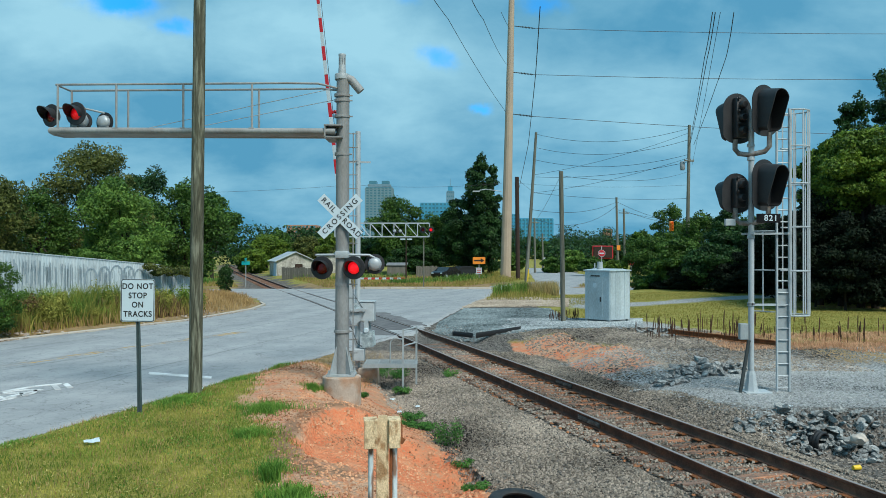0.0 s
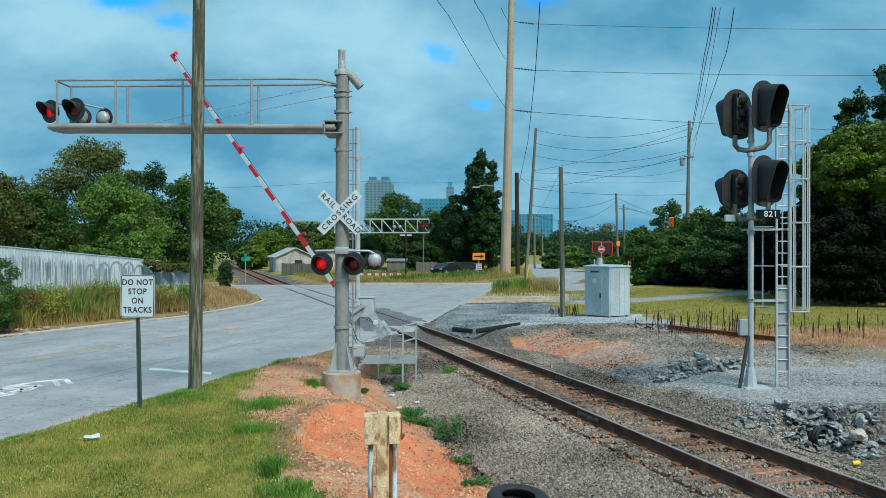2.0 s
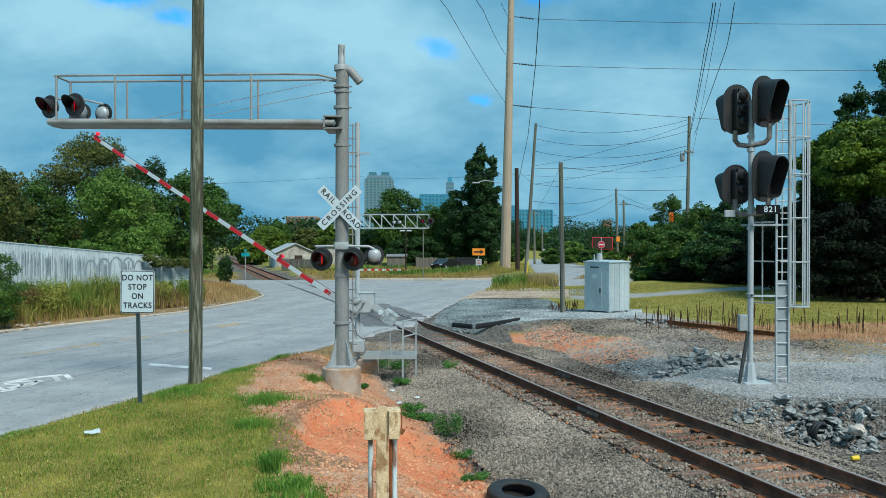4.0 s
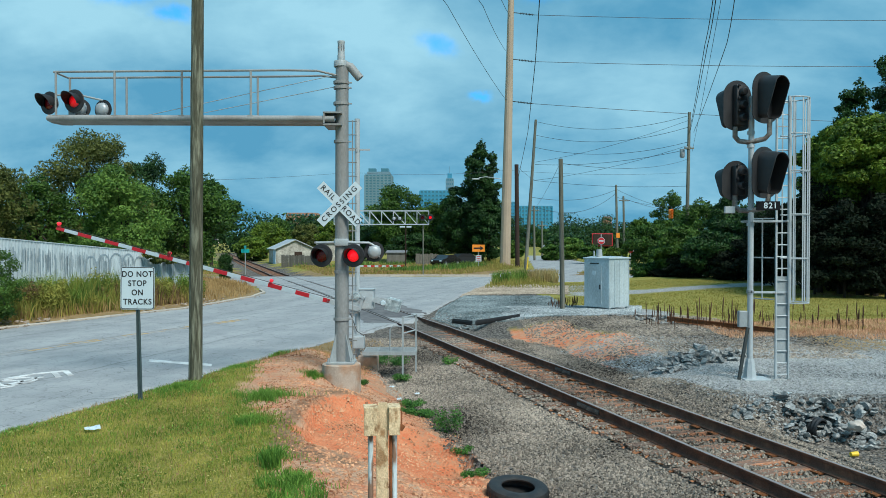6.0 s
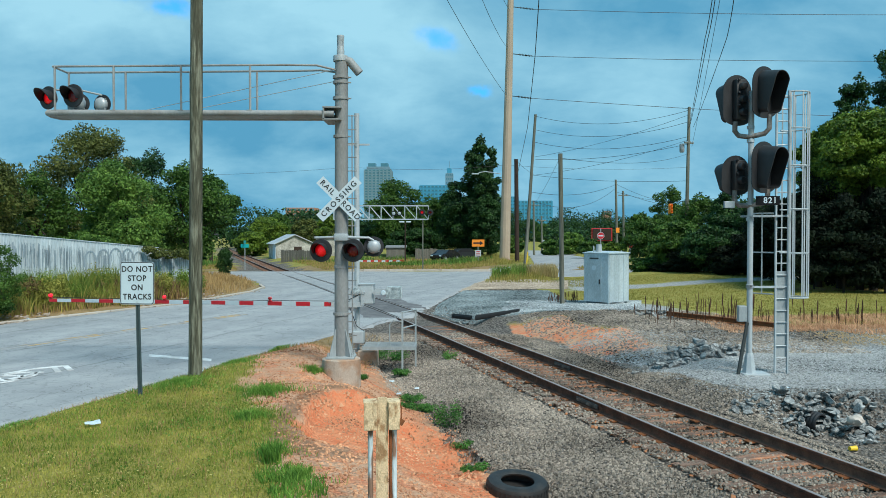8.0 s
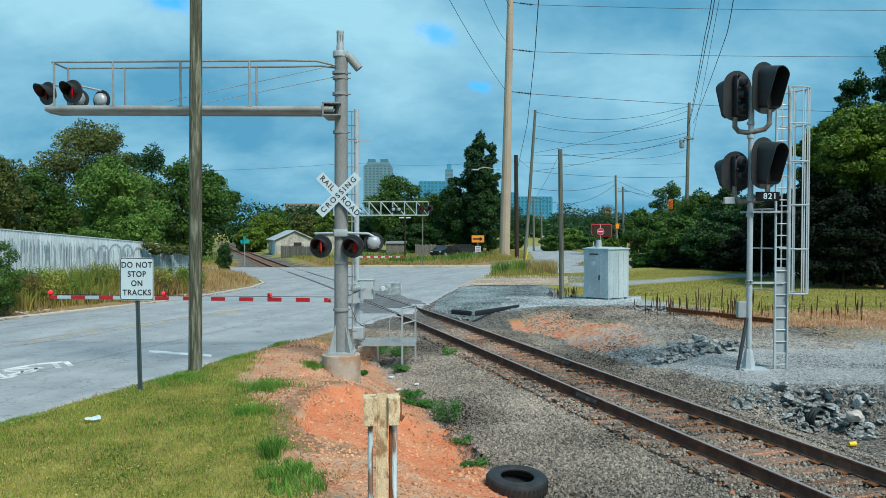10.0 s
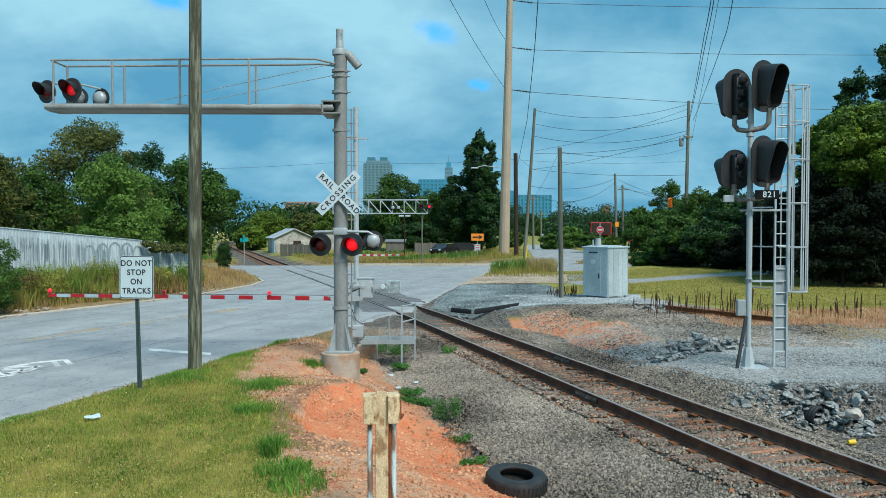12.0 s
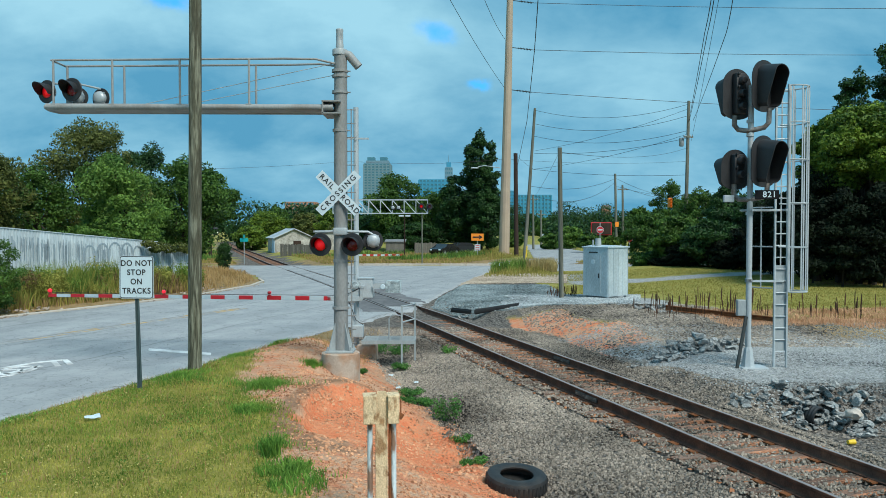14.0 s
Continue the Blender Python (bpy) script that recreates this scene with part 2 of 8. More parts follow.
def raw(name, verts, faces, material, parent=None, smooth=False):
    """A mesh of joined small pieces from arrays."""
    me = bpy.data.meshes.new(name)
    me.from_pydata(verts.tolist() if isinstance(verts, np.ndarray) else verts, [], faces.tolist() if isinstance(faces, np.ndarray) else faces)
    me.materials.append(material)
    if smooth:
        me.polygons.foreach_set("use_smooth", [True] * len(me.polygons))
    ob = new(name, me)
    if parent:
        ob.parent = parent
    return ob


def thing(name, m, label, category, group="", kind=""):
    ob = new(name)
    ob.empty_display_size = 0.2
    ob.matrix_basis = m
    return tagged(ob, label, category, group, kind)


def box(bm, sx, sy, sz, x=0, y=0, z=0, bevel=0.0, rot=None):
    """A block of that size whose centre is x, y, z."""
    m = Matrix.Translation((x, y, z)) @ (rot or Matrix()) @ Matrix.Diagonal((sx, sy, sz, 1))
    got = bmesh.ops.create_cube(bm, size=1, matrix=m)
    if bevel:
        edges = list({e for v in got["verts"] for e in v.link_edges})
        bmesh.ops.bevel(bm, geom=edges, offset=bevel, segments=2, affect="EDGES", profile=0.5)
    return bm


def rod(bm, a, b, r1, r2=None, seg=12, caps=True):
    """A round bar from a to b."""
    a, b = Vector(a), Vector(b)
    d = b - a
    m = Matrix.Translation((a + b) / 2) @ d.to_track_quat("Z", "Y").to_matrix().to_4x4()
    bmesh.ops.create_cone(bm, cap_ends=caps, segments=seg, radius1=r1, radius2=r1 if r2 is None else r2, depth=d.length, matrix=m)
    return bm


def tube(bm, points, r, seg=8):
    """A bent pipe through points."""
    pts = [Vector(p) for p in points]
    rings = []
    side = None
    for i, p in enumerate(pts):
        d = (pts[min(i + 1, len(pts) - 1)] - pts[max(i - 1, 0)]).normalized()
        if side is None:
            side = d.orthogonal().normalized()
        side = (side - d * side.dot(d)).normalized()
        up = d.cross(side)
        rings.append([bm.verts.new(p + r * (math.cos(k * 2 * math.pi / seg) * side + math.sin(k * 2 * math.pi / seg) * up)) for k in range(seg)])
    for a, b in zip(rings, rings[1:]):
        for k in range(seg):
            bm.faces.new((a[k], a[(k + 1) % seg], b[(k + 1) % seg], b[k]))
    bm.faces.new(rings[0][::-1])
    bm.faces.new(rings[-1])
    return bm


def lathe(bm, profile, seg=24, m=None):
    """Turns (radius, height) pairs round the z axis."""
    m = m or Matrix()
    rings = []
    for r, z in profile:
        if r < 1e-5:
            rings.append([bm.verts.new(m @ Vector((0, 0, z)))])
        else:
            rings.append([bm.verts.new(m @ Vector((r * math.cos(k * 2 * math.pi / seg), r * math.sin(k * 2 * math.pi / seg), z))) for k in range(seg)])
    for a, b in zip(rings, rings[1:]):
        for k in range(seg):
            if len(a) == 1 and len(b) == 1:
                continue
            if len(a) == 1:
                bm.faces.new((a[0], b[(k + 1) % seg], b[k]))
            elif len(b) == 1:
                bm.faces.new((a[k], a[(k + 1) % seg], b[0]))
            else:
                bm.faces.new((a[k], a[(k + 1) % seg], b[(k + 1) % seg], b[k]))
    return bm


def prism(bm, outline, depth, m=None):
    """An outline in x, z pushed through along y, centred on y = 0."""
    m = m or Matrix()
    f = [bm.verts.new(m @ Vector((x, -depth / 2, z))) for x, z in outline]
    b = [bm.verts.new(m @ Vector((x, depth / 2, z))) for x, z in outline]
    bm.faces.new(f)
    bm.faces.new(b[::-1])
    for i in range(len(f)):
        j = (i + 1) % len(f)
        bm.faces.new((f[j], f[i], b[i], b[j]))
    return bm


def letters(text, size, material, parent, m, spacing=1.0, stroke=0.0):
    cu = bpy.data.curves.new("lettering", "FONT")
    cu.body, cu.size, cu.align_x, cu.align_y, cu.extrude, cu.space_character, cu.offset = text, size, "CENTER", "CENTER", 0.002, spacing, stroke
    tmp = bpy.data.objects.new("lettering", cu)
    me = bpy.data.meshes.new_from_object(tmp)
    bpy.data.objects.remove(tmp)
    me.materials.clear()
    me.materials.append(material)
    ob = new("lettering", me)
    ob.parent = parent
    ob.matrix_basis = m
    return ob


def bm_new():
    return bmesh.new()


# ---- the lie of the land ----
SLOPE = -0.3102  # sideways run of the track per metre ahead
CS = 1 / math.sqrt(1 + SLOPE ** 2)


def track_x(y):
    """The track's centre line; it bends gently to the left past the crossing."""
    return 8.755 + SLOPE * y - np.interp(y, [30, 53, 76, 120, 180, 400, 900], [0.05, 0.6, 1.5, 2.3, 2.9, 2.0, -6.0])


def track_v(x, y):
    return (x - track_x(y)) * CS


def smooth(a, b, x):
    t = np.clip((x - a) / (b - a), 0, 1)
    return t * t * (3 - 2 * t)


def road_right(y):
    return np.interp(y, [-40, 0, 13.5, 20.3, 26.7, 33, 48.8, 60, 62], [-24, -11.8, -7.75, -5.75, -3.6, -1.2, 1.3, 3.4, 4.5])


def road_left(y):
    return np.interp(y, [-40, 20, 29.4, 38, 46, 50, 57, 72], [-50, -21.6, -16.8, -12.8, -11.4, -11.6, -14, -24])


def fbm(x, y, s, seed=0):
    """Smooth unevenness from a few crossed waves."""
    out = np.zeros_like(np.asarray(x, float))
    rng = np.random.RandomState(seed)
    for k in range(7):
        a, ph, fq = rng.uniform(0, 6.28), rng.uniform(0, 6.28), s * 1.5 ** k
        out = out + np.sin((x * math.cos(a) + y * math.sin(a)) * fq + ph) / 1.35 ** k
    return out / 3


def on_road(x, y):
    """How far inside the paved surface, in metres (negative outside)."""
    main = np.minimum(np.minimum(x - road_left(y), road_right(y) - x), np.minimum(72 - y, 1e3))
    street = np.where((y > 58) & (y < 170), np.minimum(y - 58, 4.5 - abs(x - np.interp(y, [58, 72, 90, 220, 500], [-4, 6, 15, 26, 60]))), -9)
    street2 = np.where(x > 4, np.minimum(np.minimum(y - (62 + 0.25 * (x - 4)), (72 + 0.3 * (x - 4)) - y), 60 - x), -9)
    return np.maximum(np.maximum(main, street), street2)


def hollow_r(x, y):
    """Distance from the middle of the washed-out hollow in the clay bank; 1 at its rim. It opens towards the track."""
    ex = np.where(x < -1.5, (x + 1.5) / 0.95, (x + 1.5) / 2.3)
    return np.sqrt(ex ** 2 + ((y - 12.9) / 2.1) ** 2) + 0.16 * fbm(x, y, 3.0, 19)


def ground_z(x, y):
    x, y = np.asarray(x, float), np.asarray(y, float)
    v = track_v(x, y)
    z = 0.02 * fbm(x, y, 0.7, 3)
    # grassy bank between road and track
    crest = np.interp(y, [8, 12, 15, 40], [-7.3, -7.0, -5.9, -5.6])
    fade = 1 - smooth(20.5, 25, y)
    left = v < 0
    off = x - road_right(y)
    bank = 0.44 * smooth(-0.1, 2.2, off) * fade
    fall = smooth(0, 1, (v - crest) / (-3.7 - crest))
    gully = 0.36 * (1 - smooth(0.72, 1.04, hollow_r(x, y))) + 0.014 * fbm(x, y, 4.0, 23) * smooth(-7.4, -6.8, v)
    gully = gully + 0.3 * np.exp(-((x + 2.05) / 0.75) ** 2 - ((y - 16.5) / 0.75) ** 2)
    low = np.interp(y, [18, 25], [-0.5, -0.12])
    z = np.where(left & (off > -0.2) & (y < 26), z + bank * (1 - fall) + low * fall - gully, z)
    # ballast bed
    shoulder = np.interp(abs(v), [0, 1.3, 1.75, 3.75], [-0.262, -0.262, -0.3, -0.5])
    shoulder = np.where(y > 22, np.maximum(shoulder, np.interp(y, [22, 27], [-0.5, -0.2])), shoulder)
    z = np.where((v > -3.75) & (v < 1.8), shoulder + 0.012 * fbm(x, y, 3.0, 5), z)
    # ditch, pad and clay hollow beyond the track
    pad = 0.06 + 0.02 * fbm(x, y, 1.2, 8)
    edge = smooth(15.0, 16.3, y + 0.25 * fbm(x, y, 1.5, 2))
    right = np.where(y < 30, pad * edge + (-0.62 - 0.04 * (x - 7)) * (1 - edge), 0.05)
    right = right + (0.24 + 0.05 * fbm(x, y, 1.6, 31)) * smooth(21.2, 25.5, y + 0.6 * fbm(x, y, 0.9, 33)) * smooth(2.6, 5.2, v) * (1 - smooth(30.5, 33.5, y))
    right = right - 0.3 * smooth(18.5, 20.5, y) * (1 - smooth(28, 31, y)) * np.exp(-((v - 2.6) / 1.0) ** 2)
    right = right + 0.16 * np.exp(-((x - 7.3) / 3.0) ** 2 - ((y - 34.5) / 3.0) ** 2)
    right = right + np.interp(y, [20, 30, 60, 200], [0, 0.05, 0.35, 0.8]) * smooth(9, 20, x)
    blend = smooth(1.75, 2.9, v)
    z = np.where(v >= 1.75, (-0.27 if np.ndim(v) == 0 else np.full_like(v, -0.27)) * (1 - blend) + right * blend, z)
    # verge beyond the road on the left
    off_left = road_left(y) - x
    z = np.where((off_left > 0) & (y < 72), 0.02 + 0.35 * smooth(0.2, 3, off_left) + 0.03 * fbm(x, y, 0.8, 4), z)
    z = np.where(y > 72, 0.15 + 0.5 * smooth(72, 140, y) * smooth(8, 30, abs(v)) + 0.06 * fbm(x, y, 0.3, 6), z)
    far_track = smooth(60, 80, y) * (1 - smooth(2.2, 5, abs(v)))
    z = z * (1 - far_track) + (-0.25) * far_track
    inside = on_road(x, y)
    k = smooth(-0.5, 0.1, inside)
    return z * (1 - k) + (-0.09) * k


def axis(fine_a, fine_b, step, far_a, far_b):
    mid = np.arange(fine_a, fine_b, step)
    def out(start, end):
        pts, d = [], step
        p = start
        while (p < end if end > start else p > end):
            d *= 1.09
            p = p + d if end > start else p - d
            pts.append(p)
        return pts
    return np.array(out(fine_a, far_a)[::-1] + mid.tolist() + out(fine_b, far_b))


def build_ground():
    xs, ys = axis(-8, 12, 0.12, -1500, 1500), axis(7, 30, 0.12, -300, 2600)
    gx, gy = np.meshgrid(xs, ys)
    gz = ground_z(gx, gy)
    v = track_v(gx, gy)
    w = 0.35 * fbm(gx, gy, 1.7, 11)
    crest = np.interp(gy, [8, 12, 15, 22], [-7.3, -7.2, -7.6, -7.0])
    clay = smooth(-0.6, 0.4, v - crest + w) * (1 - smooth(-4.1, -3.4, v + w)) * (1 - smooth(22.5, 25.5, gy))
    clay = np.maximum(clay, smooth(19.5, 21.5, gy + w) * (1 - smooth(28.5, 30.5, gy + w)) * smooth(2.0, 2.8, v + w) * (1 - smooth(3.8, 5.4, v + 1.6 * w)))
    clay = np.maximum(clay, 0.95 * smooth(1.8, 2.4, v) * (1 - smooth(16.3, 17.0, gy)) * (gx < 30) * (gy > 2))
    ballast = smooth(-4.1, -3.5, v + w) * (1 - smooth(2.3, 3.1, v + w)) * (gy < 900)
    ballast = np.maximum(ballast, smooth(30, 31.5, gy + w) * (1 - smooth(48, 50, gy + w)) * smooth(1, 2, v) * (1 - smooth(5.2, 6.4, gx + w)))
    ballast = np.maximum(ballast, 0.85 * smooth(22.3, 23.3, gy + w) * (1 - smooth(30.5, 32, gy + w)) * smooth(2.0, 2.6, v) * (1 - smooth(10.4, 11.6, gx + w + 0.2 * (gy - 26))) * (1 - 0.9 * clay))
    ballast = np.maximum(ballast, 0.85 * smooth(1.8, 2.4, v) * (1 - smooth(16.3, 17.0, gy)) * (gx < 30) * (gy > 2))
    pad = smooth(2.2, 3.0, v + w) * smooth(15.2, 16.2, gy + w) * (1 - smooth(21.5, 24, gy + w)) * (1 - smooth(16, 22, gx))
    pad = np.maximum(pad, np.exp(-(((gx - 7.0) / 3.6) ** 2 + ((gy - 34) / 4.0) ** 2) ** 2))
    pad = np.maximum(pad, np.exp(-((gy - (47 + 0.45 * (gx - 8))) / 1.6) ** 2) * smooth(6, 9, gx))
    pad = np.maximum(pad, np.exp(-((gy - (52 + 0.1 * gx)) / 4.5) ** 2) * smooth(1, 3, gx) * (1 - smooth(10, 14, gx)))
    dry = smooth(21.5, 23, gy + w) * (1 - smooth(24.5, 28, gy + w)) * smooth(5, 7, gx)
    dry = np.maximum(dry, smooth(-0.1, 0.3, road_left(gy) - gx) * smooth(18, 22, gy) * (1 - smooth(70, 80, gy)))
    dry = np.maximum(dry, 0.95 * smooth(71, 72, gy + w) * (1 - smooth(80, 90, gy)))
    dry = np.maximum(dry, smooth(18.8, 20.3, gy + w) * (1 - smooth(27, 29, gy)) * (gx < 0) * (v < -2.5))
    ny, nx = gx.shape
    verts = np.stack([gx, gy, gz], -1).reshape(-1, 3)
    i = (np.arange(ny - 1)[:, None] * nx + np.arange(nx - 1)[None]).reshape(-1)
    faces = np.stack([i, i + 1, i + nx + 1, i + nx], 1)
    me = bpy.data.meshes.new("ground")
    me.from_pydata(verts.tolist(), [], faces.tolist())
    me.polygons.foreach_set("use_smooth", [True] * len(me.polygons))
    hr = hollow_r(gx, gy)
    raw_clay = 1.1 * (1 - smooth(0.8, 1.1, hr)) + 0.55 * smooth(-6.2, -5.2, v) * (v < 0) * (1 - smooth(13, 16, gy)) + 0.3 * (v > 0)
    soil = 0.95 * np.exp(-((hr - 1.16) / 0.2) ** 2) * (1 - smooth(-1.4, -0.8, gx)) * (gy < 16)
    soil = np.maximum(soil, 0.9 * np.exp(-((gy - (44.5 + 0.4 * w)) / 1.6) ** 2) * smooth(17, 21, gx) * (gx < 60))
    soil = np.maximum(soil, 0.45 * smooth(-4.9, -4.3, v + w) * (1 - smooth(-3.9, -3.5, v + w)) * (gy < 24))
    for name, arr in (("raw_clay", raw_clay), ("soil", soil), ("clay", clay), ("ballast", ballast), ("pad", pad), ("dry", dry)):
        at = me.attributes.new(name, "FLOAT", "POINT")
        at.data.foreach_set("value", np.clip(arr, 0, 1).astype(np.float32).ravel())
    me.materials.append(ground_material())
    return tagged(new("ground", me), "uneven ground of grass, red clay and crushed stone", "ground", kind="structure")


def ground_material():
    m = bpy.data.materials.new("ground_cover")
    m.use_nodes = True
    n, l = m.node_tree.nodes, m.node_tree.links
    b = n["Principled BSDF"]
    b.inputs["Roughness"].default_value = 0.95
    b.inputs["Specular IOR Level"].default_value = 0.2
    geo = n.new("ShaderNodeNewGeometry")

    def noise_node(scale, detail=6, rough=0.6):
        k = n.new("ShaderNodeTexNoise")
        k.inputs["Scale"].default_value, k.inputs["Detail"].default_value, k.inputs["Roughness"].default_value = scale, detail, rough
        l.new(geo.outputs["Position"], k.inputs["Vector"])
        return k

    def two(fac, a, c):
        r = n.new("ShaderNodeValToRGB")
        r.color_ramp.elements[0].position, r.color_ramp.elements[1].position = 0.36, 0.66
        r.color_ramp.elements[0].color, r.color_ramp.elements[1].color = (*a, 1), (*c, 1)
        l.new(fac, r.inputs[0])
        return r.outputs[0]

    def cells(scale, a, c):
        k = n.new("ShaderNodeTexVoronoi")
        k.inputs["Scale"].default_value = scale
        l.new(geo.outputs["Position"], k.inputs["Vector"])
        sp = n.new("ShaderNodeSeparateColor")
        l.new(k.outputs["Color"], sp.inputs[0])
        r = n.new("ShaderNodeValToRGB")
        r.color_ramp.elements[0].color, r.color_ramp.elements[1].color = (*a, 1), (*c, 1)
        l.new(sp.outputs[0], r.inputs[0])
        return r.outputs[0], k.outputs["Distance"]

    big, mid, fine = noise_node(0.35), noise_node(2.2), noise_node(22)
    both = n.new("ShaderNodeMath")
    both.operation = "MULTIPLY_ADD"
    l.new(mid.outputs["Fac"], both.inputs[0])
    both.inputs[1].default_value = 0.6
    half = n.new("ShaderNodeMath")
    half.operation = "MULTIPLY"
    l.new(fine.outputs["Fac"], half.inputs[0])
    half.inputs[1].default_value = 0.4
    l.new(half.outputs[0], both.inputs[2])
    col = two(both.outputs[0], (0.16, 0.18, 0.025), (0.40, 0.33, 0.10))
    dry_c = two(both.outputs[0], (0.2, 0.15, 0.07), (0.40, 0.27, 0.14))
    clay_c = two(both.outputs[0], (0.64, 0.165, 0.07), (0.68, 0.32, 0.17))
    clay_t = two(both.outputs[0], (0.40, 0.22, 0.135), (0.63, 0.40, 0.265))
    tan_mix = n.new("ShaderNodeMix")
    tan_mix.data_type = "RGBA"
    tan_r = n.new("ShaderNodeMapRange")
    tan_r.inputs[1].default_value, tan_r.inputs[2].default_value = 0.3, 0.52
    raw_at = n.new("ShaderNodeAttribute")
    raw_at.attribute_name = "raw_clay"
    raw_sub = n.new("ShaderNodeMath")
    raw_sub.operation = "MULTIPLY_ADD"
    l.new(raw_at.outputs["Fac"], raw_sub.inputs[0])
    raw_sub.inputs[1].default_value = -0.3
    l.new(mid.outputs["Fac"], raw_sub.inputs[2])
    l.new(raw_sub.outputs[0], tan_r.inputs[0])
    l.new(tan_r.outputs[0], tan_mix.inputs[0])
    l.new(clay_c, tan_mix.inputs[6])
    l.new(clay_t, tan_mix.inputs[7])
    clay_c = tan_mix.outputs[2]
    soil_c = two(both.outputs[0], (0.19, 0.10, 0.055), (0.45, 0.27, 0.17))
    bal_c, bal_d = cells(20, (0.018, 0.016, 0.014), (0.25, 0.225, 0.2))
    pad_c, pad_d = cells(30, (0.19, 0.2, 0.205), (0.46, 0.47, 0.47))
    for name, other in (("dry", dry_c), ("clay", clay_c), ("soil", soil_c), ("pad", pad_c), ("ballast", bal_c)):
        at = n.new("ShaderNodeAttribute")
        at.attribute_name = name
        s = n.new("ShaderNodeMath")
        s.operation = "MULTIPLY_ADD"
        l.new(both.outputs[0], s.inputs[0])
        s.inputs[1].default_value = 1.2
        l.new(at.outputs["Fac"], s.inputs[2])
        r = n.new("ShaderNodeMapRange")
        r.inputs[1].default_value, r.inputs[2].default_value = 1.0, 1.25
        l.new(s.outputs[0], r.inputs[0])
        mx = n.new("ShaderNodeMix")
        mx.data_type = "RGBA"
        l.new(r.outputs[0], mx.inputs[0])
        l.new(col, mx.inputs[6])
        l.new(other, mx.inputs[7])
        col = mx.outputs[2]
    l.new(col, b.inputs["Base Color"])
    bp = n.new("ShaderNodeBump")
    bp.inputs["Strength"].default_value, bp.inputs["Distance"].default_value = 0.7, 0.06
    hsum = n.new("ShaderNodeMath")
    hsum.operation = "ADD"
    l.new(fine.outputs["Fac"], hsum.inputs[0])
    l.new(bal_d, hsum.inputs[1])
    l.new(hsum.outputs[0], bp.inputs["Height"])
    l.new(bp.outputs[0], b.inputs["Normal"])
    return m


def asphalt_material():
    m = bpy.data.materials.new("worn_asphalt")
    m.use_nodes = True
    n, l = m.node_tree.nodes, m.node_tree.links
    b = n["Principled BSDF"]
    b.inputs["Roughness"].default_value = 0.88
    geo = n.new("ShaderNodeNewGeometry")
    mp = n.new("ShaderNodeMapping")
    mp.inputs["Rotation"].default_value = (0, 0, radians(17))
    l.new(geo.outputs["Position"], mp.inputs[0])
    mp2 = n.new("ShaderNodeMapping")
    mp2.inputs["Scale"].default_value = (1.0, 0.12, 1)
    l.new(mp.outputs[0], mp2.inputs[0])

    def noi(scale, vec, detail=6):
        k = n.new("ShaderNodeTexNoise")
        k.inputs["Scale"].default_value, k.inputs["Detail"].default_value = scale, detail
        l.new(vec, k.inputs["Vector"])
        return k.outputs["Fac"]

    grain, patch, lane = noi(38, geo.outputs["Position"], 3), noi(0.8, geo.outputs["Position"], 8), noi(0.9, mp2.outputs[0], 4)
    s1 = n.new("ShaderNodeMath")
    s1.operation = "ADD"
    l.new(patch, s1.inputs[0])
    l.new(lane, s1.inputs[1])
    s2 = n.new("ShaderNodeMath")
    s2.operation = "MULTIPLY_ADD"
    l.new(grain, s2.inputs[0])
    s2.inputs[1].default_value = 0.9
    l.new(s1.outputs[0], s2.inputs[2])
    ramp = n.new("ShaderNodeValToRGB")
    ramp.color_ramp.elements[0].position, ramp.color_ramp.elements[1].position = 0.0, 1.0
    ramp.color_ramp.elements[0].color, ramp.color_ramp.elements[1].color = (0.205, 0.22, 0.232, 1), (0.375, 0.388, 0.392, 1)
    rg = n.new("ShaderNodeMapRange")
    rg.inputs[1].default_value, rg.inputs[2].default_value = 0.95, 1.85
    l.new(s2.outputs[0], rg.inputs[0])
    l.new(rg.outputs[0], ramp.inputs[0])
    # cracks
    vo = n.new("ShaderNodeTexVoronoi")
    vo.feature = "DISTANCE_TO_EDGE"
    vo.inputs["Scale"].default_value = 0.8
    wob = n.new("ShaderNodeTexNoise")
    wob.inputs["Scale"].default_value, wob.inputs["Detail"].default_value = 2.5, 5
    l.new(geo.outputs["Position"], wob.inputs["Vector"])
    vadd = n.new("ShaderNodeVectorMath")
    vadd.operation = "MULTIPLY_ADD"
    l.new(wob.outputs["Color"], vadd.inputs[0])
    vadd.inputs[1].default_value = (0.9, 0.9, 0)
    l.new(geo.outputs["Position"], vadd.inputs[2])
    l.new(vadd.outputs[0], vo.inputs["Vector"])
    cr = n.new("ShaderNodeMapRange")
    cr.inputs[1].default_value, cr.inputs[2].default_value, cr.inputs[3].default_value, cr.inputs[4].default_value = 0.0012, 0.006, 0.38, 1.0
    l.new(vo.outputs["Distance"], cr.inputs[0])
    vo2 = n.new("ShaderNodeTexVoronoi")
    vo2.feature = "DISTANCE_TO_EDGE"
    vo2.inputs["Scale"].default_value = 2.6
    l.new(vadd.outputs[0], vo2.inputs["Vector"])
    cr2 = n.new("ShaderNodeMapRange")
    cr2.inputs[1].default_value, cr2.inputs[2].default_value, cr2.inputs[3].default_value, cr2.inputs[4].default_value = 0.004, 0.03, 0.72, 1.0
    l.new(vo2.outputs["Distance"], cr2.inputs[0])
    # long seams along the lanes
    wv = n.new("ShaderNodeTexWave")
    wv.bands_direction = "X"
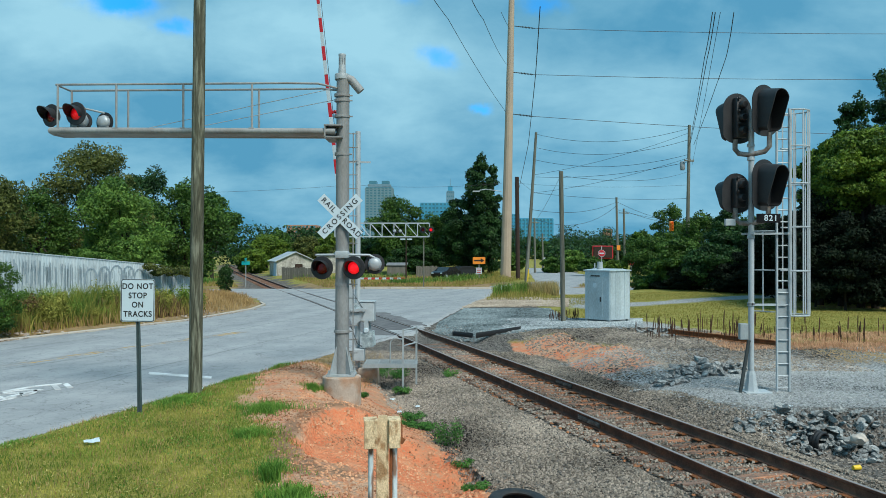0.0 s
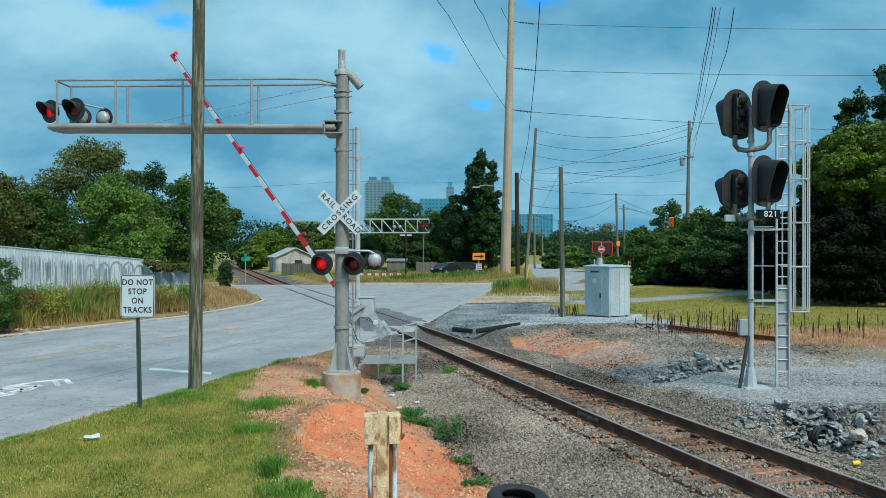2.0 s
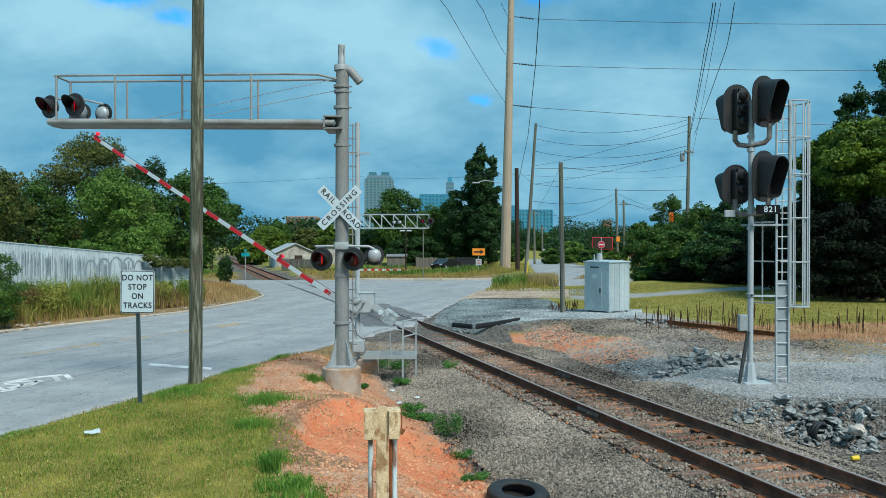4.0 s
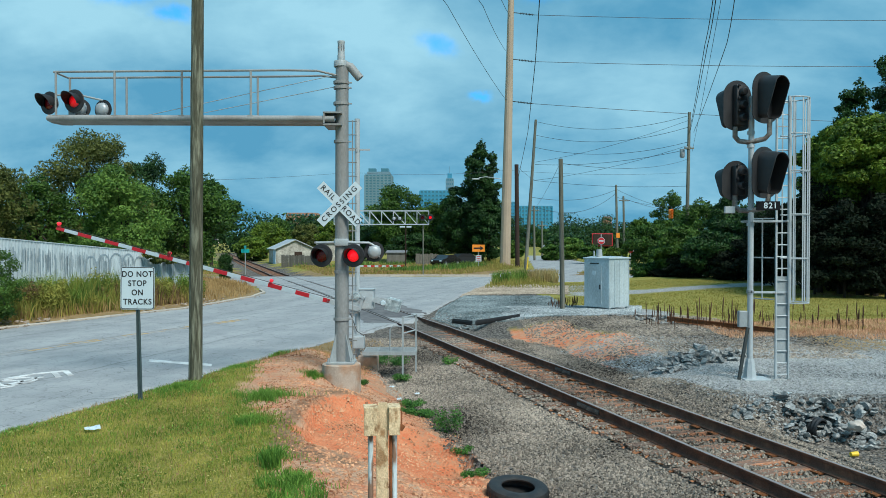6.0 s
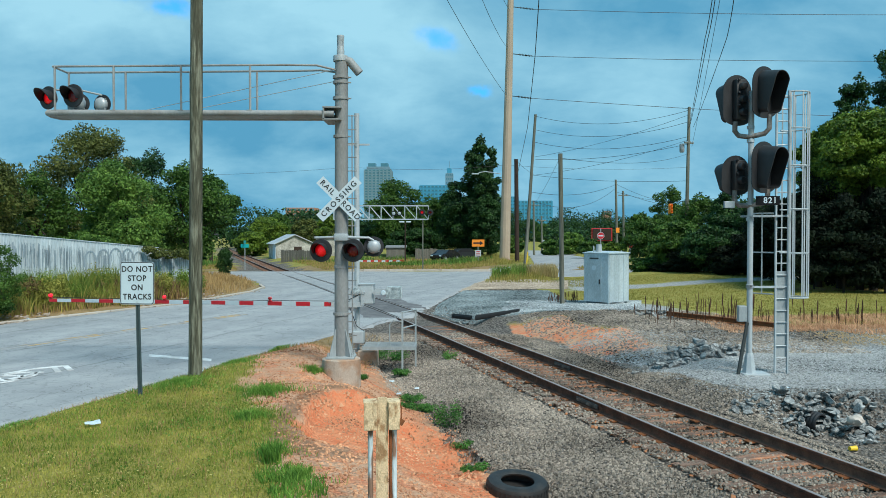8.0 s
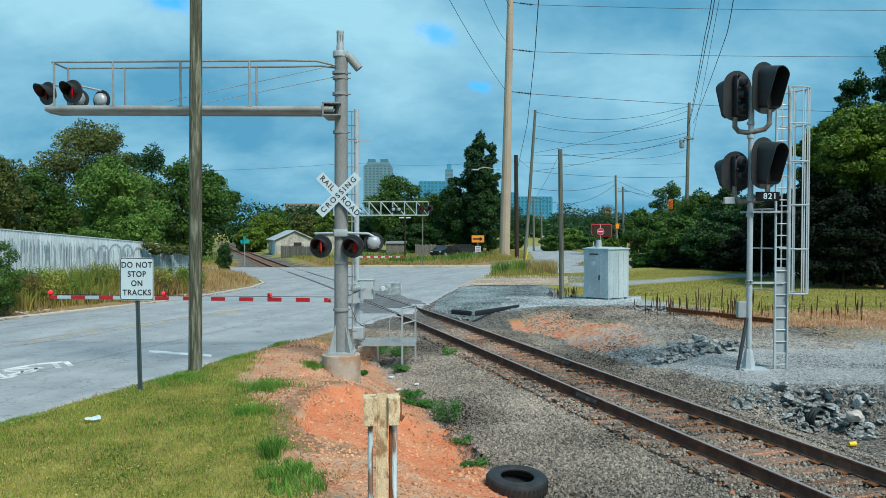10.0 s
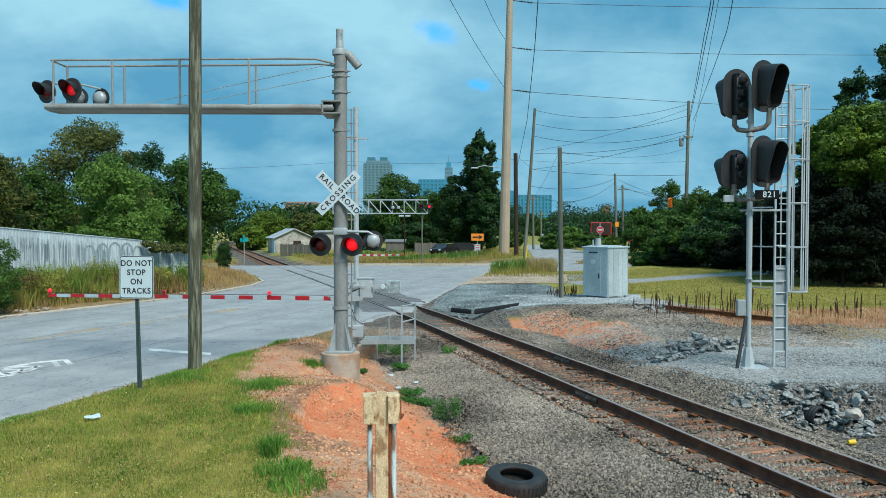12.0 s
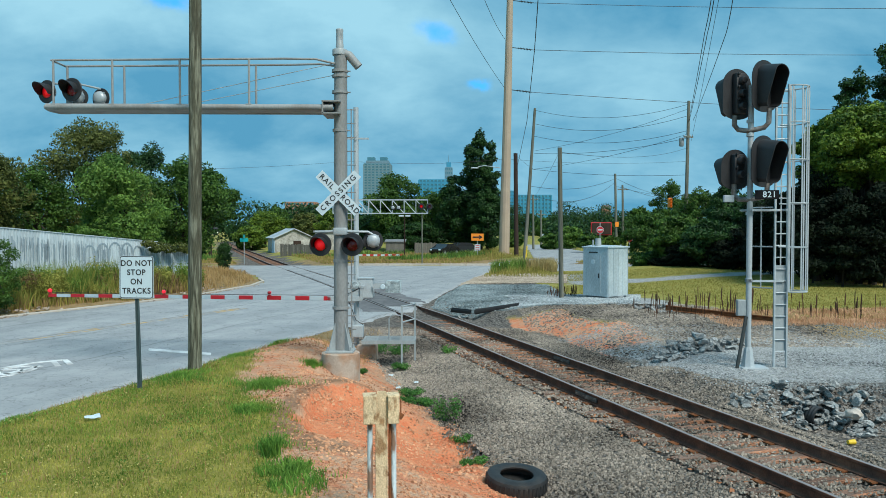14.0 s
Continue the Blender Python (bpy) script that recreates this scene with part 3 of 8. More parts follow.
    wv.inputs["Scale"].default_value, wv.inputs["Distortion"].default_value, wv.inputs["Detail"].default_value, wv.inputs["Detail Scale"].default_value = 0.085, 1.6, 4, 1.2
    l.new(mp.outputs[0], wv.inputs["Vector"])
    seam = n.new("ShaderNodeMapRange")
    seam.inputs[1].default_value, seam.inputs[2].default_value, seam.inputs[3].default_value, seam.inputs[4].default_value = 0.0, 0.0012, 0.6, 1.0
    l.new(wv.outputs["Fac"], seam.inputs[0])
    mul = n.new("ShaderNodeMath")
    mul.operation = "MULTIPLY"
    l.new(cr.outputs[0], mul.inputs[0])
    l.new(cr2.outputs[0], mul.inputs[1])
    mul2 = n.new("ShaderNodeMath")
    mul2.operation = "MULTIPLY"
    l.new(mul.outputs[0], mul2.inputs[0])
    l.new(seam.outputs[0], mul2.inputs[1])
    hs = n.new("ShaderNodeHueSaturation")
    l.new(ramp.outputs[0], hs.inputs["Color"])
    l.new(mul2.outputs[0], hs.inputs["Value"])
    l.new(hs.outputs[0], b.inputs["Base Color"])
    bp = n.new("ShaderNodeBump")
    bp.inputs["Strength"].default_value, bp.inputs["Distance"].default_value = 0.35, 0.01
    l.new(s2.outputs[0], bp.inputs["Height"])
    l.new(bp.outputs[0], b.inputs["Normal"])
    return m


M_ASPHALT = asphalt_material()


def build_road():
    """The pavement, a sheet with a rough broken edge, cut by the flangeways of the two rails."""
    xs, ys = axis(-24, 9, 0.15, -60, 64), axis(8, 76, 0.15, -60, 500)
    gx, gy = np.meshgrid(xs, ys)
    inside = on_road(gx, gy) + 0.16 * fbm(gx, gy, 2.2, 21) * (1 - smooth(60, 100, gy))
    z = np.interp(inside, [-0.25, 0.0, 0.12], [-0.34, -0.1, -0.015]) + 0.006 * fbm(gx, gy, 0.6, 9)
    ny, nx = gx.shape
    keep = inside > -0.25
    index = -np.ones(gx.shape, int)
    index[keep] = np.arange(keep.sum())
    verts = np.stack([gx, gy, z], -1)[keep]
    quads = np.stack([index[:-1, :-1], index[:-1, 1:], index[1:, 1:], index[1:, :-1]], -1).reshape(-1, 4)
    quads = quads[(quads >= 0).all(1)]
    ob = raw("road", verts, quads, M_ASPHALT, smooth=True)
    return tagged(ob, "cracked pale grey asphalt road crossing the track", "road", kind="structure")


ground = build_ground()
road = build_road()


# ---- the track ----
def rail_profile():
    half = [(0.076, -0.186), (0.076, -0.176), (0.02, -0.16), (0.011, -0.145), (0.011, -0.06), (0.034, -0.04), (0.037, -0.006), (0.03, 0)]
    return [(x, z) for x, z in half] + [(-x, z) for x, z in half[::-1]]


TIE_AT = []


def build_track():
    track = thing("railway_track", Matrix(), "single railway track with rusty rails on wooden ties", "track", kind="structure")
    ys = np.concatenate([np.arange(2, 60, 2.0), np.arange(60, 800, 8.0)])
    prof = rail_profile()
    for side in (-0.753, 0.753):
        verts, faces, n = [], [], len(prof)
        for y in ys:
            for px, pz in prof:
                verts.append((track_x(y) + (side + px) / CS, y, pz))
        for i in range(len(ys) - 1):
            for k in range(n):
                a, b = i * n + k, i * n + (k + 1) % n
                faces.append((a, b, b + n, a + n))
        ob = raw("rail", verts, faces, M_RAIL, track)
        ob.data.materials.append(M_RAIL_TOP)
        for i, p in enumerate(ob.data.polygons):
            k = i % n
            if k in (7,):
                p.material_index = 1
    rng = random.Random(4)
    turn = math.degrees(math.atan2(-SLOPE, 1))
    step = 0.51 * CS
    y = 4.0
    meshes = []
    for k in range(4):
        bmt = bm_new()
        box(bmt, 2.6, 0.23, 0.17)
        bmesh.ops.bevel(bmt, geom=bmt.edges[:], offset=0.012, segments=1, affect="EDGES")
        for vtx in bmt.verts:
            vtx.co.x += rng.uniform(-0.05, 0.05)
            vtx.co.y += rng.uniform(-0.012, 0.012)
            vtx.co.z += rng.uniform(-0.008, 0.008)
        me = bpy.data.meshes.new("tie")
        bmt.to_mesh(me)
        bmt.free()
        me.materials.append(M_TIE)
        meshes.append(me)
    bmp = bm_new()
    box(bmp, 0.36, 0.19, 0.02)
    plate = bpy.data.meshes.new("tie_plate")
    bmp.to_mesh(plate)
    bmp.free()
    plate.materials.append(M_RUST)
    while y < 30:
        TIE_AT.append(y)
        tie = new("tie", meshes[rng.randrange(4)])
        tie.parent = track
        tie.matrix_basis = pose(track_x(y) + rng.uniform(-0.05, 0.05), y, -0.277 + rng.uniform(-0.018, 0.006), 0, 0, turn + rng.uniform(-3, 3))
        for s in (-0.753, 0.753):
            pl = new("tie_plate", plate)
            pl.parent = track
            pl.matrix_basis = pose(track_x(y) + s / CS, y, -0.194, 0, 0, turn)
        y += step * rng.uniform(0.94, 1.06)
    # far ties beyond the crossing, too small to pick apart
    verts, faces = [], []
    y = 66.0
    while y < 190:
        c, d = np.array((track_x(y), y)), np.array((CS, 0.296))
        for dx, dy, dz in ((-1.3, -0.11, -0.3), (1.3, -0.11, -0.3), (1.3, 0.11, -0.3), (-1.3, 0.11, -0.3), (-1.3, -0.11, -0.17), (1.3, -0.11, -0.17), (1.3, 0.11, -0.17), (-1.3, 0.11, -0.17)):
            verts.append((c[0] + dx * CS - dy * 0.296, c[1] + dx * 0.296 + dy * CS, dz))
        i = len(verts) - 8
        faces += [(i, i + 1, i + 5, i + 4), (i + 1, i + 2, i + 6, i + 5), (i + 2, i + 3, i + 7, i + 6), (i + 3, i, i + 4, i + 7), (i + 4, i + 5, i + 6, i + 7)]
        y += 0.55
    far = raw("far_ties", verts, faces, M_TIE, track)
    far["kind"] = "stuff"
    # joint bars bolted to the near rail
    for yy, s in ((15.9, -0.753), (20.4, 0.753)):
        for side in (-1, 1):
            bmj = bm_new()
            box(bmj, 0.03, 0.92, 0.09, 0, 0, 0, 0.006)
            for k in range(6):
                rod(bmj, (side * 0.01, -0.38 + 0.152 * k, 0), (side * 0.04, -0.38 + 0.152 * k, 0), 0.017, seg=6)
            part("joint_bar", bmj, M_JOINT, track, m=pose(track_x(yy) + (s + side * 0.03) / CS, yy, -0.1, 0, 0, turn))
    return track


M_JOINT = mat("oiled_joint_steel", (0.09, 0.085, 0.08), 0.6, 0.3, 0.3, 8, 0.2, second=(0.25, 0.24, 0.22))
M_RUST = mat("rust_orange_steel", (0.20, 0.075, 0.03), 0.9, 0, 0.25, 9, 0.3, second=(0.10, 0.045, 0.025))
track = build_track()


# ---- crossing equipment ----
M_LAMP_ON = glow_mat("lit_red_lamp", (1.0, 0.018, 0.04), 1.15, 0.4)
M_LAMP_SMALL = glow_mat("lit_small_red_lamp", (1.0, 0.02, 0.04), 0.9, 0.35, 0.08)
M_LAMP_SIDE = glow_mat("lit_red_lamp_seen_askew", (1.0, 0.015, 0.03), 0.6, 0.08)
M_LAMP_OFF = mat("unlit_red_lamp", (0.26, 0.012, 0.014), 0.3, 0, 0.25, 20)
M_DOME = mat("pale_grey_lamp_housing", (0.36, 0.4, 0.42), 0.45, 0.2, 0.06, 8, 0.05)


def lens_glass():
    m = bpy.data.materials.new("red_lamp_glass")
    m.use_nodes = True
    n, l = m.node_tree.nodes, m.node_tree.links
    n.remove(n["Principled BSDF"])
    tr, gl, mx = n.new("ShaderNodeBsdfTransparent"), n.new("ShaderNodeBsdfGlossy"), n.new("ShaderNodeMixShader")
    tr.inputs[0].default_value = (0.9, 0.4, 0.42, 1)
    gl.inputs["Roughness"].default_value = 0.25
    mx.inputs[0].default_value = 0.05
    l.new(tr.outputs[0], mx.inputs[1])
    l.new(gl.outputs[0], mx.inputs[2])
    l.new(mx.outputs[0], n["Material Output"].inputs[0])
    return m


M_LENS = lens_glass()
FACE = pose(0, 0, 0, 90)  # turns a lathed shape so that it opens towards -y
FLASH_TURNS = []


def flasher(parent, m, phase, r=0.255, name="flasher", askew=0):
    """A round crossing lamp: dark background disc, housing behind, hood and red lens. It faces -y."""
    bm = lathe(bm_new(), [(0.15, 0.012), (r * 0.97, 0.012), (r, 0.004), (r, -0.008), (0.0, -0.008)], 32, FACE)
    lamp = part(name, bm, M_BLACK, parent, smooth=True, m=m)
    bm = lathe(bm_new(), [(0.165, -0.008), (0.165, -0.06), (0.13, -0.14), (0.07, -0.19), (0.0, -0.205)], 24, FACE)
    part("housing", bm, M_DOME, lamp, "pale grey domed housing", smooth=True)
    bm = bm_new()
    k, rad = 18, 0.165
    rows = []
    for i in range(k + 1):
        a = radians(-25 + 230 * i / k)
        reach = 0.30 * max(0.25, (0.5 + 0.5 * math.sin(a))) + 0.02
        x, z = math.cos(a), math.sin(a)
        rows.append([bm.verts.new((rad * x, -0.01, rad * z)), bm.verts.new((rad * x * 1.02, -reach, rad * z * 1.02)),
                     bm.verts.new((rad * x * 0.97, -reach, rad * z * 0.97)), bm.verts.new((rad * x * 0.96, -0.01, rad * z * 0.96))])
    for a, b in zip(rows, rows[1:]):
        for i in range(3):
            bm.faces.new((a[i], a[i + 1], b[i + 1], b[i]))
    part("hood", bm, M_BLACK, lamp, "black lamp hood", smooth=True)
    bm = lathe(bm_new(), [(0.15, 0.014), (0.12, 0.03), (0.06, 0.042), (0.0, 0.045)], 24, FACE)
    part("lens", bm, M_LENS, lamp, "round red glass lens", smooth=True)
    if phase:
        # added disc, one face glowing and one dark; its turning stands for the flashing
        bm = lathe(bm_new(), [(0.0, 0.006), (0.08, 0.004), (0.139, 0.0), (0.08, -0.004), (0.0, -0.006)], 20, FACE)
        ref = part("reflector", bm, [M_LAMP_ON if phase == "right" and askew == 0 else M_LAMP_SIDE, M_LAMP_OFF], lamp, "added red disc whose glowing face turns to flash the lamp", smooth="all")
        for p in ref.data.polygons:
            p.material_index = 0 if p.center.y < 0 else 1
        # a well deep enough for the disc to turn in
        FLASH_TURNS.append((ref, phase, (0, 0.0, 0)))
    return lamp


def back_lamp(parent, m, name="rear_flasher"):
    """The same lamp seen from behind."""
    bm = lathe(bm_new(), [(0.0, 0.008), (0.22, 0.008), (0.225, 0.0), (0.22, -0.008), (0.0, -0.008)], 28, FACE)
    lamp = part(name, bm, M_BLACK, parent, smooth=True, m=m)
    bm = lathe(bm_new(), [(0.15, 0.008), (0.152, 0.05), (0.14, 0.09), (0.09, 0.125), (0.0, 0.135)], 24, FACE)
    part("housing", bm, M_DOME, lamp, "pale grey domed housing", smooth=True)
    for i in range(4):
        a = radians(45 + 90 * i)
        part("clip", rod(bm_new(), (0.155 * math.cos(a), -0.02, 0.155 * math.sin(a)), (0.155 * math.cos(a), -0.07, 0.155 * math.sin(a)), 0.014, seg=6), M_GALV, lamp)
    return lamp


def build_cantilever():
    x0, y0 = -2.28, 17.2
    zg = 0.42
    mast_thing = thing("crossing_signal", pose(x0, y0, zg), "grey steel cantilever crossing signal with red flashers and crossbuck", "crossing signal")
    T = mast_thing
    h = 7.292 - zg
    # foundation
    bm = bm_new()
    lathe(bm, [(0.0, 0.2), (0.40, 0.2), (0.425, 0.18), (0.44, -0.85), (0.0, -0.85)], 20)
    part("foundation", bm, M_CONCRETE, T, "round stained concrete foundation", smooth=True)
    bm = box(bm_new(), 0.62, 0.5, 0.05, 0, 0, 0.225, 0.008)
    for sx in (-0.26, 0.26):
        for sy in (-0.2, 0.2):
            rod(bm, (sx, sy, 0.25), (sx, sy, 0.34), 0.02, seg=8)
            rod(bm, (sx, sy, 0.25), (sx, sy, 0.285), 0.038, seg=6)
    part("base_plate", bm, M_GALV, T, "galvanised base plate with anchor bolts")
    bm = rod(bm_new(), (0, 0, 0.25), (0.02, 0, h), 0.153, 0.143, 28)
    part("mast", bm, M_GREY_PAINT, T, "tall round grey steel mast", smooth=True)
    for k in range(4):
        a = radians(45 + 90 * k)
        bm = prism(bm_new(), [(0.14, 0.25), (0.34, 0.25), (0.16, 0.85), (0.14, 0.85)], 0.02, Matrix.Rotation(a, 4, "Z"))
        part("gusset", bm, M_GALV, T)
    for zp, r in ((6.84, 0.175), (6.727, 0.17), (6.376, 0.175), (5.535, 0.165), (1.605, 0.18), (2.647, 0.16), (3.325, 0.175)):
        z = zp - zg
        bm = lathe(bm_new(), [(r - 0.02, z + 0.035), (r, z + 0.03), (r, z - 0.03), (r - 0.02, z - 0.035)], 24)
        rod(bm, (r - 0.02, 0, z), (r + 0.06, 0, z), 0.016, seg=8)
        part("band", bm, M_GREY_PAINT, T, smooth=True)
    # bell on the top
    bm = lathe(bm_new(), [(0.0, h + 0.47), (0.078, h + 0.47), (0.085, h + 0.45), (0.078, h + 0.42), (0.078, h + 0.16), (0.085, h + 0.14), (0.085, h + 0.06), (0.085, h + 0.03), (0.158, h + 0.02), (0.165, h), (0.165, h - 0.1), (0.15, h - 0.11)], 24)
    part("bell", bm, M_GALV, T, "galvanised bell housing", smooth=True)
    for a in (-60, 30):
        bm = box(bm_new(), 0.055, 0.02, 0.17, 0, -0.066, h + 0.3, 0.008)
        part("bell_slot", bm, M_BLACK, T, m=pose(0, 0, 0, 0, 0, a))
    bm = tube(bm_new(), [(0.05, -0.02, h - 0.06), (0.2, -0.02, h - 0.1), (0.42, 0.0, h - 0.36)], 0.095, 16)
    part("stub_arm", bm, M_GREY_PAINT, T, smooth=True)
    # the arm: two pipes with a walkway between them, rails and posts
    arm_z, rail_z = 6.01 - zg, 7.049 - zg
    x_end = -8.661 - x0
    arm = thing("cantilever_arm", pose(0, 0, 0), "", "")
    arm.parent = T
    for key in ("label", "category"):
        arm.pop(key, None)
    for y in (-0.22, 0.42):
        bm = rod(bm_new(), (-0.12, y, arm_z), (x_end, y, arm_z + 0.02), 0.068, seg=14)
        part("pipe", bm, M_GREY_PAINT, arm, smooth=True)
        bm = tube(bm_new(), [(-0.1, y * 0.4, rail_z - 0.06), (-0.5, y * 0.8, rail_z + 0.02), (-1.2, y, rail_z + 0.02), (x_end + 0.12, y, rail_z - 0.015)], 0.024, 8)
        part("hand_rail", bm, M_GREY_PAINT, arm, smooth=True)
    bm = tube(bm_new(), [(x_end + 0.12, -0.22, rail_z - 0.015), (x_end + 0.12, 0.42, rail_z - 0.015)], 0.024, 8)
    part("end_rail", bm, M_GREY_PAINT, arm, smooth=True)
    bm = box(bm_new(), -x_end - 0.4, 0.52, 0.025, (x_end - 0.3) / 2, 0.1, arm_z - 0.03)
    part("walkway", bm, M_GREY_PAINT, arm, "narrow steel walkway")
    bm = tube(bm_new(), [(x_end + 0.22, -0.22, arm_z + 0.01), (x_end, -0.2, arm_z + 0.01), (x_end - 0.06, 0.1, arm_z + 0.01), (x_end, 0.40, arm_z + 0.01), (x_end + 0.22, 0.42, arm_z + 0.01)], 0.066, 12)
    part("end_pipe", bm, M_GREY_PAINT, arm, smooth=True)
    for px in (97, 201, 320, 442):
        x = (px - 784) / 1370 * 16.95 - x0
        for y in (-0.22, 0.42):
            bm = rod(bm_new(), (x, y, arm_z), (x, y, rail_z), 0.026, seg=8)
            box(bm, 0.12, 0.12, 0.03, x, y, arm_z + 0.06)
            part("post", bm, M_GREY_PAINT, arm, smooth=True)
    for a, b in (((-0.1, 0.05, rail_z - 0.02), (-6.974 - x0, 0.1, arm_z + 0.05)), ((-0.1, 0.05, rail_z - 0.28), (-6.006 - x0, 0.1, arm_z + 0.05))):
        part("tie_rod", rod(bm_new(), a, b, 0.008, seg=6), M_GALV, arm)
    bm = box(bm_new(), 0.4, 0.82, 0.03, -0.16, 0.1, arm_z + 0.13)
    box(bm, 0.4, 0.82, 0.03, -0.16, 0.1, arm_z - 0.13)
    box(bm, 0.03, 0.82, 0.26, -0.34, 0.1, arm_z)
    part("saddle", bm, M_GREY_PAINT, arm, "welded steel saddle at the mast")
    # lamps at the end of the arm
    yl = -0.02
    S = 17.15 / 1370
    zl = 6.367 - zg
    bm = rod(bm_new(), ((126- 784) * S - x0, yl, arm_z), ((122- 784) * S - x0, yl, zl + 0.22), 0.075, 0.045, 14)
    tube(bm, [((88- 784) * S - x0, yl, zl + 0.2), ((120- 784) * S - x0, yl, zl + 0.19), ((138- 784) * S - x0, yl, zl + 0.2), ((180- 784) * S - x0, yl, zl + 0.08)], 0.022, 8)
    part("lamp_bracket", bm, M_GALV, arm, "short post with lamp arms", smooth=True)
    flasher(arm, pose((90 - 784) * S - x0, yl - 0.12, zl, 0, 0, -22), "left")
    flasher(arm, pose((137- 784) * S - x0, yl - 0.2, zl + 0.03, 0, 0, -14), "right", askew=1)
    back_lamp(arm, pose((131- 784) * S - x0, yl + 0.22, zl - 0.06, 0, 0, 20))
    back_lamp(arm, pose((179- 784) * S - x0, yl + 0.05, zl - 0.12, 0, 0, -16))
    # lamps on the mast
    ys = -0.2
    S = 17.0 / 1370
    zl = 3.015 - zg
    bm = tube(bm_new(), [((556 - 784) * S - x0, ys + 0.12, zl + 0.28), (0, ys + 0.03, zl + 0.29), ((650 - 784) * S - x0, ys + 0.12, zl + 0.28), ((659 - 784) * S - x0, ys + 0.12, zl + 0.22)], 0.026, 8)
    box(bm, 0.3, 0.16, 0.16, 0.02, -0.13, zl + 0.29, 0.02)
    part("cross_arm", bm, M_GALV_LIGHT, T, "cross arm carrying the lamps", smooth=True)
    flasher(T, pose((567 - 784) * S - x0, ys, zl, 0, 0, -10), "left")
    flasher(T, pose((624 - 784) * S - x0, ys - 0.05, zl, 0, 0, -10), "right")
    back_lamp(T, pose((659 - 784) * S - x0, ys + 0.2, zl + 0.08, 0, 0, 8))
    # crossbuck
    zb = 4.143 - zg
    xb = -2.293 - x0
    buck = thing("crossbuck", pose(xb, -0.21, zb), "", "")
    buck.parent = T
    for key in ("label", "category"):
        buck.pop(key, None)
    buck["label"] = "white crossbuck with black lettering"
    for i, (ang, y) in enumerate(((45, 0.0), (-45, -0.012))):
        ang = -ang
        bm = box(bm_new(), 1.2, 0.004, 0.215, 0, 0, 0)
        blade = part("blade", bm, M_WHITE_SIGN, buck, m=pose(0, y, 0, 0, -ang, 0))
    for word, off, ang, y in (("RAIL", -0.355, 45, -0.003), ("ROAD", 0.355, 45, -0.003), ("CROSSING", 0.0, -45, -0.0155)):
        m = pose(0, y - 0.002, 0, 0, ang, 0) @ pose(off, 0, 0, 90, 0, 0)
        letters(word, 0.165, M_LETTER, buck, m, 1.22 if word != "CROSSING" else 1.42, 0.002)
    # ladder behind the mast
    zt, zb2 = 6.061 - zg, 0.15
    for px in (614, 622):
        x = (px - 784) / 1370 * 17.5 - x0
        part("ladder_rail", box(bm_new(), 0.02, 0.05, zt - zb2, x, 0.32, (zt + zb2) / 2), M_GREY_PAINT, T)
    z = zb2 + 0.2
    while z < zt:
        part("rung", rod(bm_new(), (-2.184 - x0, 0.32, z), (-1.967 - x0, 0.32, z), 0.011, seg=6), M_GREY_PAINT, T)
        z += 0.31
    bm = tube(bm_new(), [(0.1, 0.16, 0.3), (0.12, 0.17, 0.9), (0.11, 0.17, 1.0)], 0.012, 6)
    part("conduit", bm, M_GALV_LIGHT, T)
    return T


